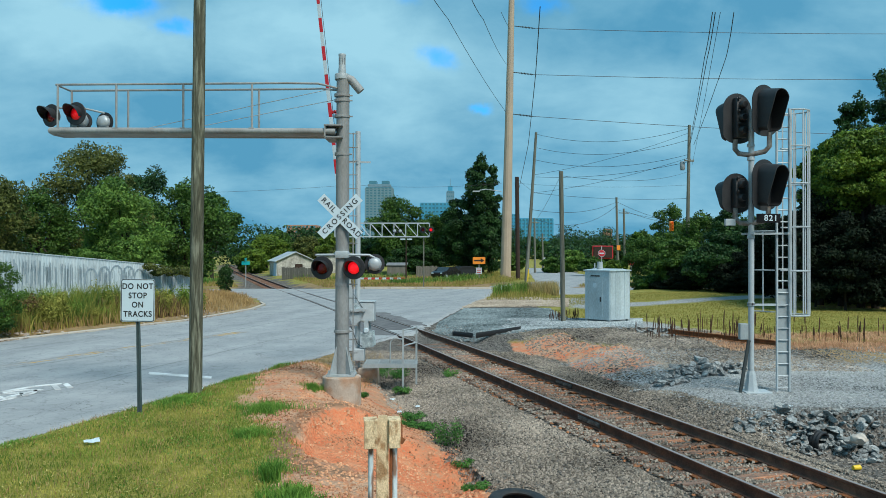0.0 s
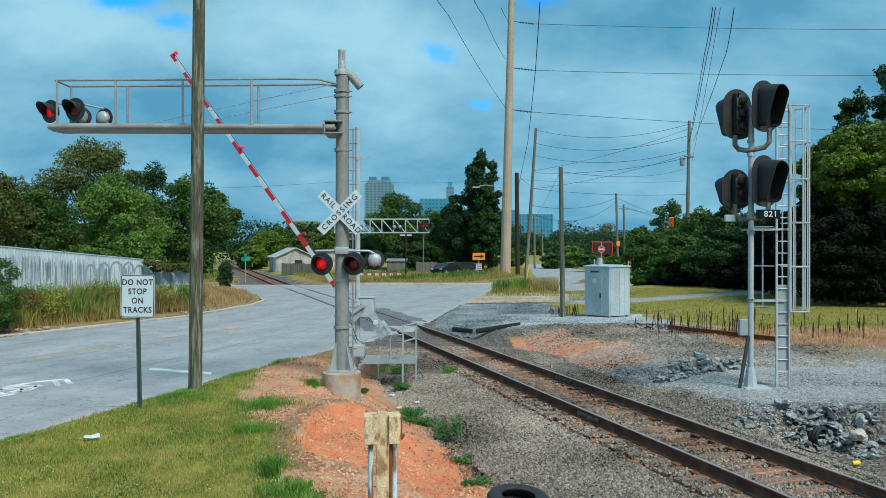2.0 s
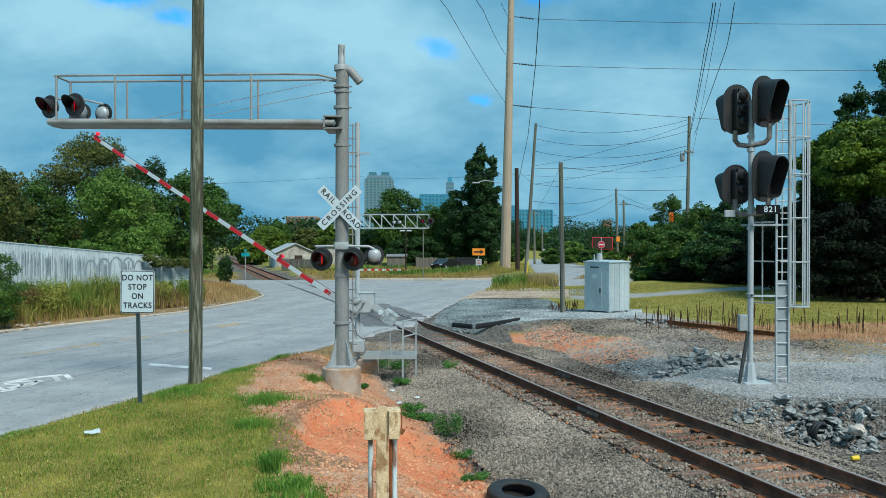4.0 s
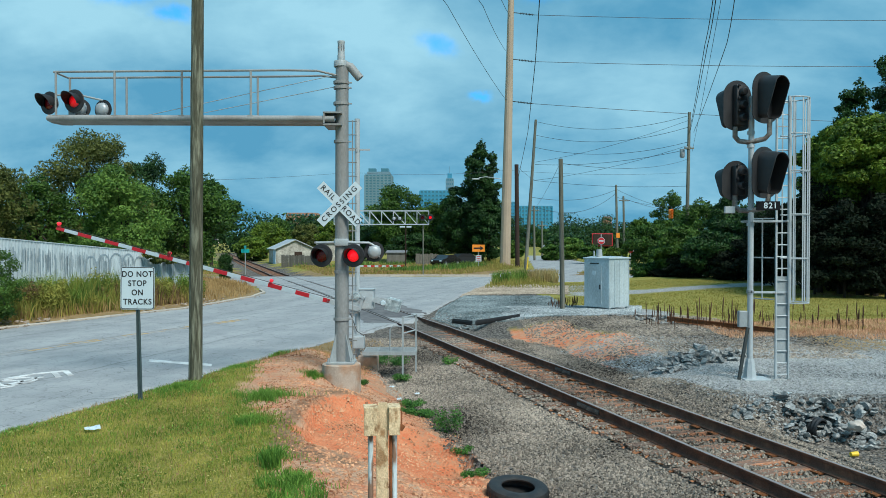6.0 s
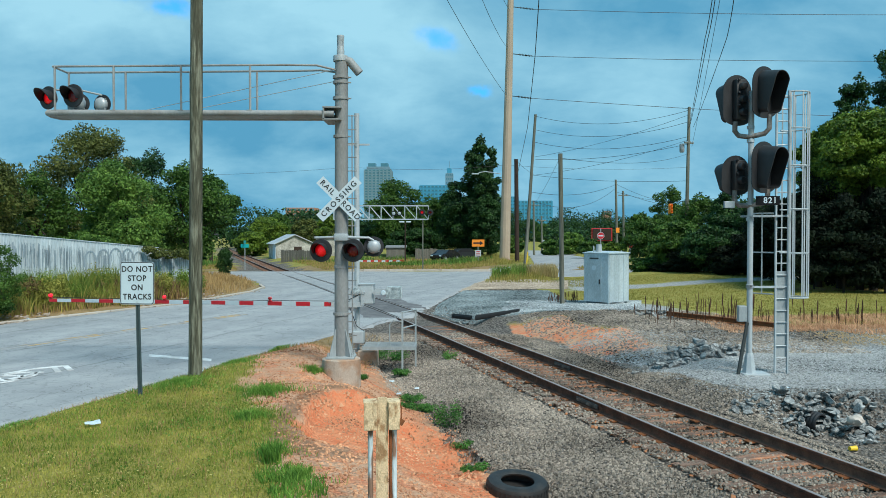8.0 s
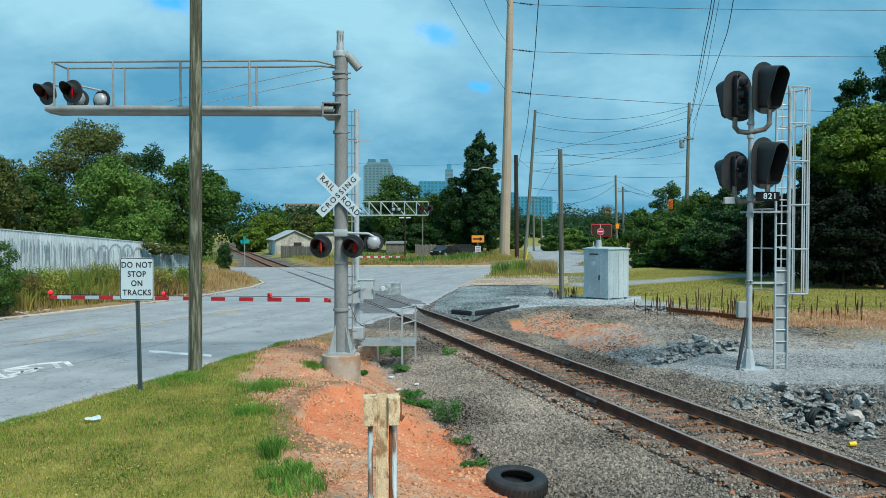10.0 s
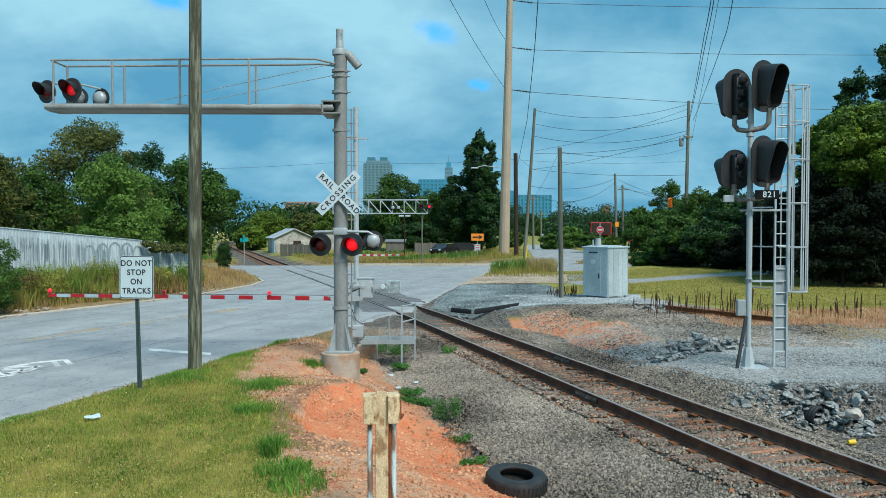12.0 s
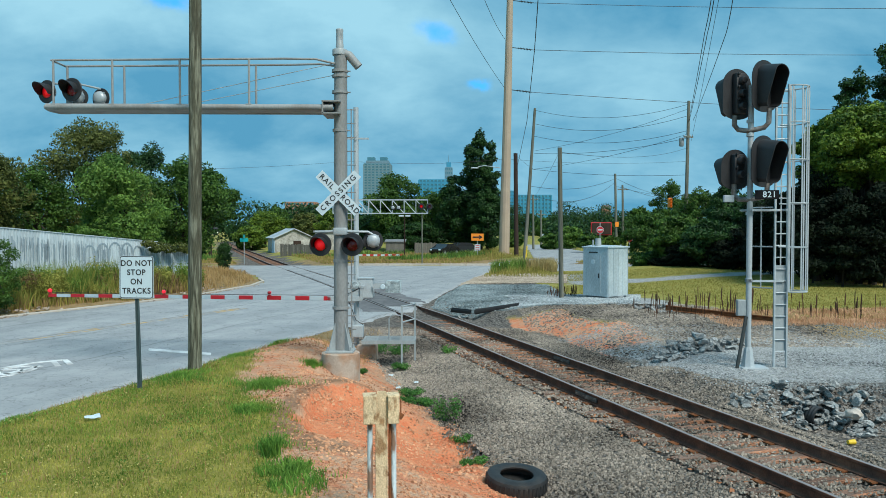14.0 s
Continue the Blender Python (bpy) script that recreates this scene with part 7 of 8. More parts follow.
blades("lush_grass", green, 0.065, 0.006, 0.6, island_mat("lush_lawn_grass", (0.05, 0.13, 0.015), (0.26, 0.38, 0.06), 0.75, 0.25, 1.2), "lusher green patches in the mown grass", 19)
bare = scatter(rng, 5200, -7, -2, 19.4, 27, lambda x, y: (x > road_right(y) + 0.1) & (track_v(x, y) < -2.6 + 0.4 * fbm(x, y, 1.2, 63)) & (rng.rand(len(x)) < 0.5 + 0.6 * fbm(x, y, 1.4, 64)))
blades("straw_grass", bare, 0.1, 0.008, 0.9, M_GRASS_DRY, "dry straw grass on the verge behind the mast", 21)
def leaf_litter(name, pts, size, material, label, seed):
    """Small leaves lying in the grass at all angles."""
    r = np.random.RandomState(seed)
    n = len(pts)
    nrm = r.normal(scale=0.55, size=(n, 3)) + np.array((0, 0, 1.0))
    nrm /= np.linalg.norm(nrm, axis=1)[:, None]
    t = np.cross(nrm, r.normal(size=(n, 3)))
    t /= np.linalg.norm(t, axis=1)[:, None] + 1e-9
    b = np.cross(nrm, t)
    k = size * r.uniform(0.5, 1.5, n)[:, None]
    c = pts + np.stack([np.zeros(n), np.zeros(n), r.uniform(0.015, 0.06, n)], 1)
    v = np.stack([c + t * k, c + b * k * 0.5, c - t * k, c - b * k * 0.5], 1).reshape(-1, 3)
    return tagged(raw(name, v, np.arange(n * 4).reshape(-1, 4), material), label, "weeds", kind="stuff")


for k, (share, low, big, mt, label) in enumerate(((0.16, 0.05, 0.017, island_mat("clover_leaves", (0.05, 0.14, 0.018), (0.24, 0.40, 0.07), 0.7, 0.25, 1.0), "low green clover and weeds in the lawn"),
                                                  (0.10, -0.15, 0.013, island_mat("yellowed_leaves", (0.26, 0.24, 0.05), (0.60, 0.52, 0.2), 0.8, 0.2, 1.0), "yellowed leaves in the lawn"),
                                                  (0.035, 0.0, 0.013, island_mat("dead_brown_leaves", (0.16, 0.08, 0.04), (0.42, 0.27, 0.16), 0.85, 0.1, 1.0), "dead brown leaves in the lawn"))):
    got = near_lawn[(rng.rand(len(near_lawn)) < share) & (fbm(near_lawn[:, 0], near_lawn[:, 1], 1.1, 95 + k) + 0.5 * fbm(near_lawn[:, 0], near_lawn[:, 1], 4.0, 85 + k) > low)]
    leaf_litter("lawn_weeds", got, big, mt, label, 400 + k)
few = near_lawn[rng.rand(len(near_lawn)) < 0.05]
blades("dry_grass", few, 0.11, 0.005, 0.8, M_GRASS_DRY, "dry straw blades among the mown grass", 2)
for k, (cx, cy, r, n, hgt) in enumerate(((-3.319, 14.3, 0.55, 2600, 0.16), (-3.088, 12.3, 0.3, 1200, 0.16), (-2.286, 10.3, 0.38, 900, 0.13), (-1.773, 9.2, 0.3, 900, 0.15), (-5.259, 15.2, 0.9, 2500, 0.14),
                                       (-4.914, 18, 0.7, 1800, 0.14), (-4.348, 20.4, 0.3, 900, 0.16), (-2.862, 16.9, 0.22, 700, 0.16), (-7.25, 13, 0.4, 900, 0.12))):
    ang, rad = rng.uniform(0, 6.28, n), r * np.abs(rng.normal(scale=0.55, size=n))
    x, y = cx + np.cos(ang) * rad * (1 + 0.5 * np.sin(ang * 3 + k)), cy + np.sin(ang) * rad
    blades("grass_tuft", np.stack([x, y, ground_z(x, y) - 0.01], 1), hgt * 0.8, 0.006, 0.9, M_GRASS_GREEN, "lush green grass tuft on the bank", 30 + k)
# field beyond the signal
field = scatter(rng, 90000, 6, 34, 24, 60, lambda x, y: (track_v(x, y) > 6) & (((x > 11.3 - 0.2 * (y - 26)) & (y > 28.2 + 0.5 * fbm(x, y, 1.1, 41))) | (y > 32.5)) & (on_road(x, y) < 0) & (abs(y - (47 + 0.45 * (x - 8))) > 1.8) & ~((x < 11) & (y < 39)))
blades("field_grass", field, 0.055, 0.02, 0.9, M_FIELD, "mown yellow-green grass of the field", 3)
strip = scatter(rng, 46000, 9.0, 28, 23.0, 29.5, lambda x, y: (y + 0.4 * fbm(x, y, 1.5, 2) > 24.4) & (y < 29 + 0.4 * fbm(x, y, 1.1, 41)))
blades("dry_verge", strip, 0.1, 0.011, 0.9, island_mat("pinkish_straw", (0.44, 0.21, 0.11), (0.78, 0.49, 0.31), 0.9, 0.15, 0.6), "dry straw-coloured grass at the edge of the gravel", 4)
# dead brown stalks
def dead_stalks(pts, height, label, seed):
    """Thin upright stems that carry a thicker dead seed head."""
    r = np.random.RandomState(seed)
    verts, faces = [], []
    for x, y, z in pts:
        h, lx, ly, turn = height * r.uniform(0.35, 1.3), r.normal(scale=0.06), r.normal(scale=0.06), r.uniform(0, 1.5)
        head = r.uniform(0.012, 0.026)
        i = len(verts)
        for f, w in ((0.0, 0.009), (0.5, 0.008), (0.6, head), (0.9, head * 0.8), (1.0, 0.004)):
            for q in range(4):
                a = turn + q * math.pi / 2
                verts.append((x + lx * f * h + w * math.cos(a), y + ly * f * h + w * math.sin(a), z - 0.03 + h * f))
        for ring in range(4):
            for q in range(4):
                p, o = i + ring * 4, (q + 1) % 4
                faces.append((p + q, p + o, p + 4 + o, p + 4 + q))
    return tagged(raw("dead_stalks", verts, faces, M_DEAD), label, "weeds", kind="stuff")


M_DEAD = island_mat("brown_dead_stalk", (0.03, 0.016, 0.011), (0.13, 0.065, 0.04))
dead_stalks(scatter(rng, 210, 8.5, 24, 24.2, 28.4, lambda x, y: y > 25.6 - (x - 14) * 0.12), 0.85, "dead dark brown weed stalks with seed heads", 5)
dead_stalks(scatter(rng, 60, 7.2, 10, 25.8, 29.5, lambda x, y: x > 0), 0.7, "dead dark brown weed stalks beside the old rail", 55)
dead_stalks(scatter(rng, 45, 5.019, 6.464, 36.5, 38, lambda x, y: x > 0), 0.5, "dead brown weed stalks by the pole", 6)


# tall weeds along the wall
def verge(x, y):
    d = road_left(y) - x
    return (d > 0.9 + 0.5 * fbm(x, y, 1.3, 5)) & (d < 7)


band = scatter(rng, 70000, -26, -11, 24, 41, verge)
tall = band[(rng.rand(len(band)) < np.clip(0.25 + 0.6 * fbm(band[:, 0], band[:, 1], 0.8, 12), 0.05, 1)) & ((road_left(band[:, 1]) - band[:, 0]) > 1.8)]
blades("tall_weeds", tall, 1.35, 0.018, 0.5, island_mat("mixed_green_weeds", (0.06, 0.12, 0.02), (0.29, 0.34, 0.06), 0.8, 0.25, 0.6), "tall green weeds against the wall", 7, "weeds")
mid = band[rng.rand(len(band)) < 0.4]
blades("tall_grass", mid, 0.9, 0.02, 0.5, island_mat("olive_tall_grass", (0.16, 0.17, 0.03), (0.46, 0.39, 0.10), 0.85, 0.25, 0.5), "tall yellowing grass between road and wall", 8)
straw = band[(rng.rand(len(band)) < 0.45) & ((road_left(band[:, 1]) - band[:, 0]) < 3.2)]
blades("straw_grass", straw, 0.5, 0.018, 0.6, M_GRASS_DRY, "dry straw grass along the road edge", 9)
lush = band[(fbm(band[:, 0], band[:, 1], 0.7, 33) + rng.uniform(-0.15, 0.15, len(band)) > 0.02) & ((road_left(band[:, 1]) - band[:, 0]) > 1.3)]
blades("green_weeds", lush, 0.85, 0.02, 0.6, island_mat("dark_green_weeds", (0.035, 0.08, 0.015), (0.26, 0.36, 0.06), 0.8, 0.25, 0.9), "dense green weeds against the wall", 17, "weeds")
ruddy = band[(fbm(band[:, 0], band[:, 1], 0.9, 44) + rng.uniform(-0.1, 0.1, len(band)) > 0.22)]
blades("brown_weeds", ruddy, 0.95, 0.022, 0.4, island_mat("reddish_brown_weeds", (0.10, 0.06, 0.03), (0.30, 0.20, 0.09), 0.85, 0.2, 0.9), "dying reddish-brown weeds against the wall", 18, "weeds")
lit = scatter(rng, 9000, -24, -9.5, 23, 46, lambda x, y: (road_left(y) - x > -0.35 + 0.3 * fbm(x, y, 1.2, 81)) & (road_left(y) - x < 1.0) & (rng.rand(len(x)) < 0.4 + fbm(x, y, 0.7, 82)))
lit[:, 2] += 0.1
EDGE_LITTER = lit
corner = scatter(rng, 12000, -24, -9, 40, 60, lambda x, y: (road_left(y) - x > 0.6) & (track_v(x, y) < -4))
blades("straw_grass", corner, 0.35, 0.02, 0.6, M_GRASS_DRY, "dry straw grass on the road corner", 10)
isle = scatter(rng, 26000, 1, 16, 50, 110, lambda x, y: (on_road(x, y) < -0.6) & (track_v(x, y) > 4) & ((y > 70) | ((x > 0.01 * y + 2.2) & (x < 8) & (y > 53))))
blades("verge_grass", isle, 0.26, 0.018, 0.5, M_FIELD, "rough yellow-green grass round the poles", 11)
isle2 = isle[(isle[:, 0] > 2.5) & (isle[:, 0] < 7.5) & (fbm(isle[:, 0], isle[:, 1], 0.9, 97) + rng.uniform(-0.25, 0.25, len(isle)) > 0.12)]
blades("verge_weeds", isle2, 0.55, 0.02, 0.5, M_FIELD, "tall green weeds round the pole foot", 12, "weeds")
# rough weeds and straw on the corner beyond the gravel, and the worn gravel shoulder before them
wd = scatter(rng, 5200, 3.4, 6.6, 56.5, 63.5, lambda x, y: (x > 0.062 * y + 0.1 + 0.5 * fbm(x, y, 1.1, 71)) & (x < 0.108 * y) & (y > 58.2 + 1.6 * fbm(x, y, 1.3, 79)) & (rng.rand(len(x)) < 0.35 + fbm(x, y, 0.9, 72)))
blades("verge_weeds", wd, 0.95, 0.028, 0.35, island_mat("lush_green_weeds", (0.06, 0.13, 0.02), (0.24, 0.36, 0.07), 0.8, 0.3, 0.6), "lush green weeds on the road corner", 15, "weeds")
sw = scatter(rng, 7000, 4.5, 9.8, 58.5, 66, lambda x, y: (y > 60.5 + 1.6 * fbm(x, y, 1.1, 80)) & (x > 0.09 * y + 0.5 * fbm(x, y, 1.3, 73)) & (x < 0.145 * y + 0.4 * fbm(x, y, 1.1, 74)))
blades("straw_grass", sw, 0.95, 0.022, 0.4, island_mat("tall_tan_straw", (0.22, 0.17, 0.06), (0.52, 0.42, 0.20), 0.85, 0.25, 0.6), "tall dry tan grass on the road corner", 16)
tg = scatter(rng, 17000, 1.0, 9.5, 45.5, 57.5, lambda x, y: (x > 0.045 * y - 1.2 + 0.6 * fbm(x, y, 1.1, 75)) & (x < 0.16 * y) & (y > 46.8 + 1.2 * fbm(x, y, 1.0, 76)) & (y < 56 + 1.5 * fbm(x, y, 1.0, 78)))
tg[:, 2] += 0.035
SHOULDER = tg
back = scatter(rng, 26000, -34, 6, 73, 100, lambda x, y: (abs(track_v(x, y)) > 4) & (on_road(x, y) < -0.5))
blades("verge_grass", back, 0.2, 0.04, 0.5, M_FIELD, "rough grass beyond the intersection", 13)
back2 = back[rng.rand(len(back)) < 0.75 * np.clip(0.55 + 0.8 * fbm(back[:, 0], back[:, 1], 0.35, 91), 0.1, 1)]
lushb = back[(fbm(back[:, 0], back[:, 1], 0.4, 92) + rng.uniform(-0.2, 0.2, len(back)) > 0.38) & (back[:, 1] > 78)]
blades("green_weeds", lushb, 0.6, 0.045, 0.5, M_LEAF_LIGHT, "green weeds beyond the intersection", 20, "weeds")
blades("straw_grass", back2, 0.27, 0.03, 0.6, M_GRASS_DRY, "dry straw grass beyond the intersection", 14)


def weed(x, y, w, h, material, label, seed, count=1890, size=0.022):
    r = np.random.RandomState(seed)
    lumps = [(r.uniform(-0.4, 0.4) * w, r.uniform(-0.4, 0.4) * w, h * r.uniform(0.3, 0.7), w * 0.3, w * 0.3, h * 0.35) for _ in range(7)]
    v, f = leaf_cloud(r, lumps, count, size, shell=0.3)
    v[:, 2] = np.abs(v[:, 2])
    ob = raw("weed_plant", v, f, material)
    ob.matrix_basis = pose(x, y, gz(x, y) - 0.02)
    return tagged(ob, label, "plant", kind="stuff")


for k, (px, py, y, w, h) in enumerate(((790, 735, 15.3, 0.48, 0.55), (795, 632, 22.5, 0.45, 0.28), (726, 690, 17.8, 0.5, 0.2), (745, 715, 16.8, 0.5, 0.2), (815, 765, 14.1, 0.35, 0.16), (835, 790, 13.2, 0.32, 0.16), (855, 803, 12.8, 0.28, 0.14),
                                     (675, 592, 23.5, 0.7, 0.4), (705, 600, 23.2, 0.5, 0.35), (708, 635, 20.8, 0.5, 0.25), (720, 705, 17.0, 0.35, 0.14), (640, 672, 18.0, 0.2, 0.15))):
    weed((px - 784) / 1370 * y, y, w, h, M_WEED, "low bright green weed growing in the ballast", 200 + k, 1100 if w > 0.45 else 600)


for k, (qx, qy, qr, qn, qh) in enumerate(((-2.2, 9.85, 0.13, 130, 0.32), (-1.95, 9.3, 0.34, 350, 0.11), (-1.65, 8.7, 0.34, 420, 0.12))):
    qa, qd = rng.uniform(0, 6.28, qn), qr * np.sqrt(rng.rand(qn))
    qx, qy = qx + np.cos(qa) * qd, qy + np.sin(qa) * qd
    blades("tall_weed", np.stack([qx, qy, ground_z(qx, qy) - 0.01], 1), qh, 0.008, 0.7, M_GRASS_GREEN, "tall fresh green weed at the edge of the lawn", 230 + k, "weeds")
wr = random.Random(15)
WALL_WEEDS = [island_mat("leafy_wall_weeds", (0.03, 0.08, 0.012), (0.22, 0.33, 0.05), 0.7, 0.25, 0.9), island_mat("yellowing_wall_weeds", (0.12, 0.14, 0.02), (0.42, 0.40, 0.09), 0.75, 0.25, 0.9),
              island_mat("rusty_wall_weeds", (0.09, 0.055, 0.025), (0.28, 0.2, 0.08), 0.8, 0.2, 0.9)]
for k in range(90):
    yy = wr.uniform(26, 43)
    xx = float(road_left(yy)) - wr.uniform(1.4, 4.2)
    hh = wr.uniform(0.5, 1.6)
    weed(xx, yy, hh * wr.uniform(0.5, 0.9), hh, WALL_WEEDS[wr.choice((0, 0, 0, 1, 1, 2))], "bushy weed before the painted wall", 300 + k, 1300, 0.045)


# ---- stones ----
def stones(name, pts, size, material, label, seed, squash=0.7):
    """Small angular stones: dented pieces bedded in the ground."""
    r = np.random.RandomState(seed)
    n = len(pts)
    base = np.array([(1, 0, 0), (0, 1, 0), (-1, 0, 0), (0, -1, 0), (0.5, 0.3, 0.75), (-0.5, -0.3, 0.75)], float)
    base[:4, 2] = -0.35
    a = r.uniform(0, 6.28, n)
    c, s = np.cos(a), np.sin(a)
    b = base[None] * r.uniform(0.6, 1.3, (n, 6, 3)) * (size * r.uniform(0.4, 1.55, n))[:, None, None]
    b[:, :, 2] *= squash
    x = b[:, :, 0] * c[:, None] - b[:, :, 1] * s[:, None]
    y = b[:, :, 0] * s[:, None] + b[:, :, 1] * c[:, None]
    v = np.stack([x, y, b[:, :, 2]], -1) + pts[:, None, :]
    tri = np.array([(0, 1, 4), (1, 5, 4), (1, 2, 5), (2, 3, 5), (3, 4, 5), (3, 0, 4)])
    f = (tri[None] + (np.arange(n) * 6)[:, None, None]).reshape(-1, 3)
    return tagged(raw(name, v.reshape(-1, 3), f, material), label, "stones", kind="stuff")


def bed(x, y):
    v = track_v(x, y)
    return (v > -3.9 + 0.4 * fbm(x, y, 1.7, 11)) & (v < 2.6) & (rng.rand(len(x)) < np.clip(14 / y, 0, 1) ** 1.2) & ((abs(abs(v) - 0.753) > 0.1))


st = scatter(rng, 300000, -3, 12, 6.5, 28, bed)
st[:, 2] += 0.012
v_st = track_v(st[:, 0], st[:, 1])
ties = np.array(TIE_AT)
along = st[:, 1] - (st[:, 0] - track_x(st[:, 1])) * -0.283
near_tie = np.abs(along[:, None] - ties[None, :]).min(1) < 0.14
st = st[(abs(v_st) > 1.36) | (~near_tie & (rng.rand(len(st)) < 0.9)) | (rng.rand(len(st)) < 0.14 + 0.5 * np.clip(0.2 + 1.5 * fbm(st[:, 0], st[:, 1], 0.7, 77), 0, 1))]
over = (abs(track_v(st[:, 0], st[:, 1])) < 1.36)
st[over, 2] = np.maximum(st[over, 2], -0.226 + 0.035 * rng.rand(int(over.sum())))
stones("ballast_stones", st, 0.0215, M_STONE, "grey-brown crushed stone ballast of the track", 1, 0.85)
pd = scatter(rng, 92000, 3.5, 21, 15.2, 25, lambda x, y: (track_v(x, y) > 2.4) & (rng.rand(len(x)) < np.clip(21 / y, 0, 1)))
stones("pad_gravel", pd, 0.026, M_PAD_STONE, "pale crushed stone of the signal pad", 2)
cl = scatter(rng, 80000, -4.5, 2, 7, 22, lambda x, y: (track_v(x, y) > -7.3) & (track_v(x, y) < -3.7) & (rng.rand(len(x)) < np.clip(0.35 + 0.5 * fbm(x, y, 1.1, 17), 0.05, 1)))
stones("clay_clods", cl, 0.022, M_CLOD, "crumbled red clay clods on the bare slope", 3, 1.0)
md = scatter(rng, 26000, 3, 12, 21.5, 31.5, lambda x, y: (track_v(x, y) > 2.2) & (x < 11.3 - 0.2 * (y - 26)) & (rng.rand(len(x)) < 1 - 0.85 * np.exp(-((track_v(x, y) - 3.2) / 1.3) ** 2 - ((y - 24.5) / 4) ** 2)))
stones("mound_stones", md, 0.04, M_STONE, "brown stony spoil on the mound", 6)
bl = scatter(rng, 32000, -1, 6.2, 31, 46, lambda x, y: (track_v(x, y) > 1.6) & (on_road(x, y) < -0.3))
stones("blue_gravel", bl, 0.05, island_mat("blue_grey_crushed_stone", (0.045, 0.064, 0.07), (0.28, 0.345, 0.36)), "blue-grey crushed stone spread beside the crossing", 7)
stones("shoulder_gravel", SHOULDER, 0.06, island_mat("tan_gravel", (0.22, 0.175, 0.13), (0.52, 0.44, 0.35)), "worn tan gravel on the road shoulder", 9, 0.4)
stones("edge_litter", EDGE_LITTER, 0.065, island_mat("crumbled_edge", (0.14, 0.10, 0.07), (0.50, 0.43, 0.36)), "crumbled concrete, dirt and dead leaves along the road edge", 10, 0.45)
ap = scatter(rng, 15000, 2.6, 10, 31, 38.5, lambda x, y: (x > 0.082 * y + 0.5 * fbm(x, y, 1.1, 83)) & (x < 0.255 * y) & (y > 31.8 + 0.6 * fbm(x, y, 1.2, 84)) & (on_road(x, y) < -0.3))
ap[:, 2] += 0.03
stones("apron_gravel", ap, 0.045, island_mat("pale_blue_gravel", (0.09, 0.11, 0.115), (0.48, 0.53, 0.545)), "pale blue-grey gravel round the equipment cabinet", 11, 0.5)
ru = scatter(rng, 60000, 0, 12, 6.5, 26, lambda x, y: (abs(abs(track_v(x, y)) - 1.12) < 0.28) & (rng.rand(len(x)) < np.clip(0.5 + 0.6 * fbm(x, y, 1.3, 51), 0, 1) * np.clip(13 / y, 0, 1)))
ru_tie = np.abs((ru[:, 1] - (ru[:, 0] - track_x(ru[:, 1])) * -0.283)[:, None] - ties[None, :]).min(1) < 0.13
ru = ru[~ru_tie | (rng.rand(len(ru)) < 0.18)]
ru[:, 2] += 0.04
stones("rusty_ballast", ru, 0.034, island_mat("rust_stained_stone", (0.17, 0.07, 0.036), (0.48, 0.22, 0.11)), "rust-stained stones beside the rails", 8)
tw = scatter(rng, 5200, -2.5, 4, 10, 21, lambda x, y: (abs(track_v(x, y) + 3.7 + 0.3 * fbm(x, y, 0.9, 8)) < 0.4) & (fbm(x, y, 0.8, 14) > -0.1))
tw[:, 2] += 0.03
blades("dry_twigs", tw, 0.05, 0.007, 6.0, island_mat("grey_brown_twigs", (0.16, 0.1, 0.07), (0.42, 0.32, 0.24)), "dry grey-brown twigs and stems on the slope", 61, "twigs")
dt = scatter(rng, 16000, 2, 14, 6, 16, lambda x, y: (track_v(x, y) > 2.3) & (y < 15.6))
stones("ditch_stones", dt, 0.03, M_STONE, "scattered stones in the ditch", 4)


def rock_mesh(seed):
    r = np.random.RandomState(seed)
    bm = bm_new()
    bmesh.ops.create_icosphere(bm, subdivisions=3, radius=1)
    cuts = r.normal(size=(11, 3))
    cuts /= np.linalg.norm(cuts, axis=1)[:, None]
    lim = r.uniform(0.28, 0.52, 11)
    for vtx in bm.verts:
        co = np.array(vtx.co)
        for c, l in zip(cuts, lim):
            over = co @ c - l
            if over > 0:
                co = co - c * over
        vtx.co = co * (1.0, 0.8, 0.62)
    me = bpy.data.meshes.new("rock")
    bm.to_mesh(me)
    bm.free()
    me.materials.append(M_ROCK)
    return me


ROCKS = [rock_mesh(k) for k in range(7)]


cx, cy = 7.46, 15.3  # the culvert


def rock_pile(label, spots, seed):
    r = random.Random(seed)
    x0, y0 = spots[0][0], spots[0][1]
    pile = thing("rock_pile", pose(x0, y0, gz(x0, y0)), label, "rocks")
    for x, y, n, spread, size, lift in spots:
        for i in range(n):
            a, d = r.uniform(0, 6.28), spread * math.sqrt(r.random())
            xx, yy = x + math.cos(a) * d * 1.6, y + math.sin(a) * d
            s = size * r.uniform(0.55, 1.25)
            if abs(xx - cx - 0.02) < 0.2 and yy < 15.1:
                continue
            o = new("rock", ROCKS[r.randrange(7)])
            o.parent = pile
            o.matrix_basis = pose(xx - x0, yy - y0, gz(xx, yy) - gz(x0, y0) + s * 0.3 + lift * r.random() * (1 - d / spread * 0.8), r.uniform(-25, 25), r.uniform(-25, 25), r.uniform(0, 360)) @ Matrix.Diagonal((s, s, s, 1))
    return pile


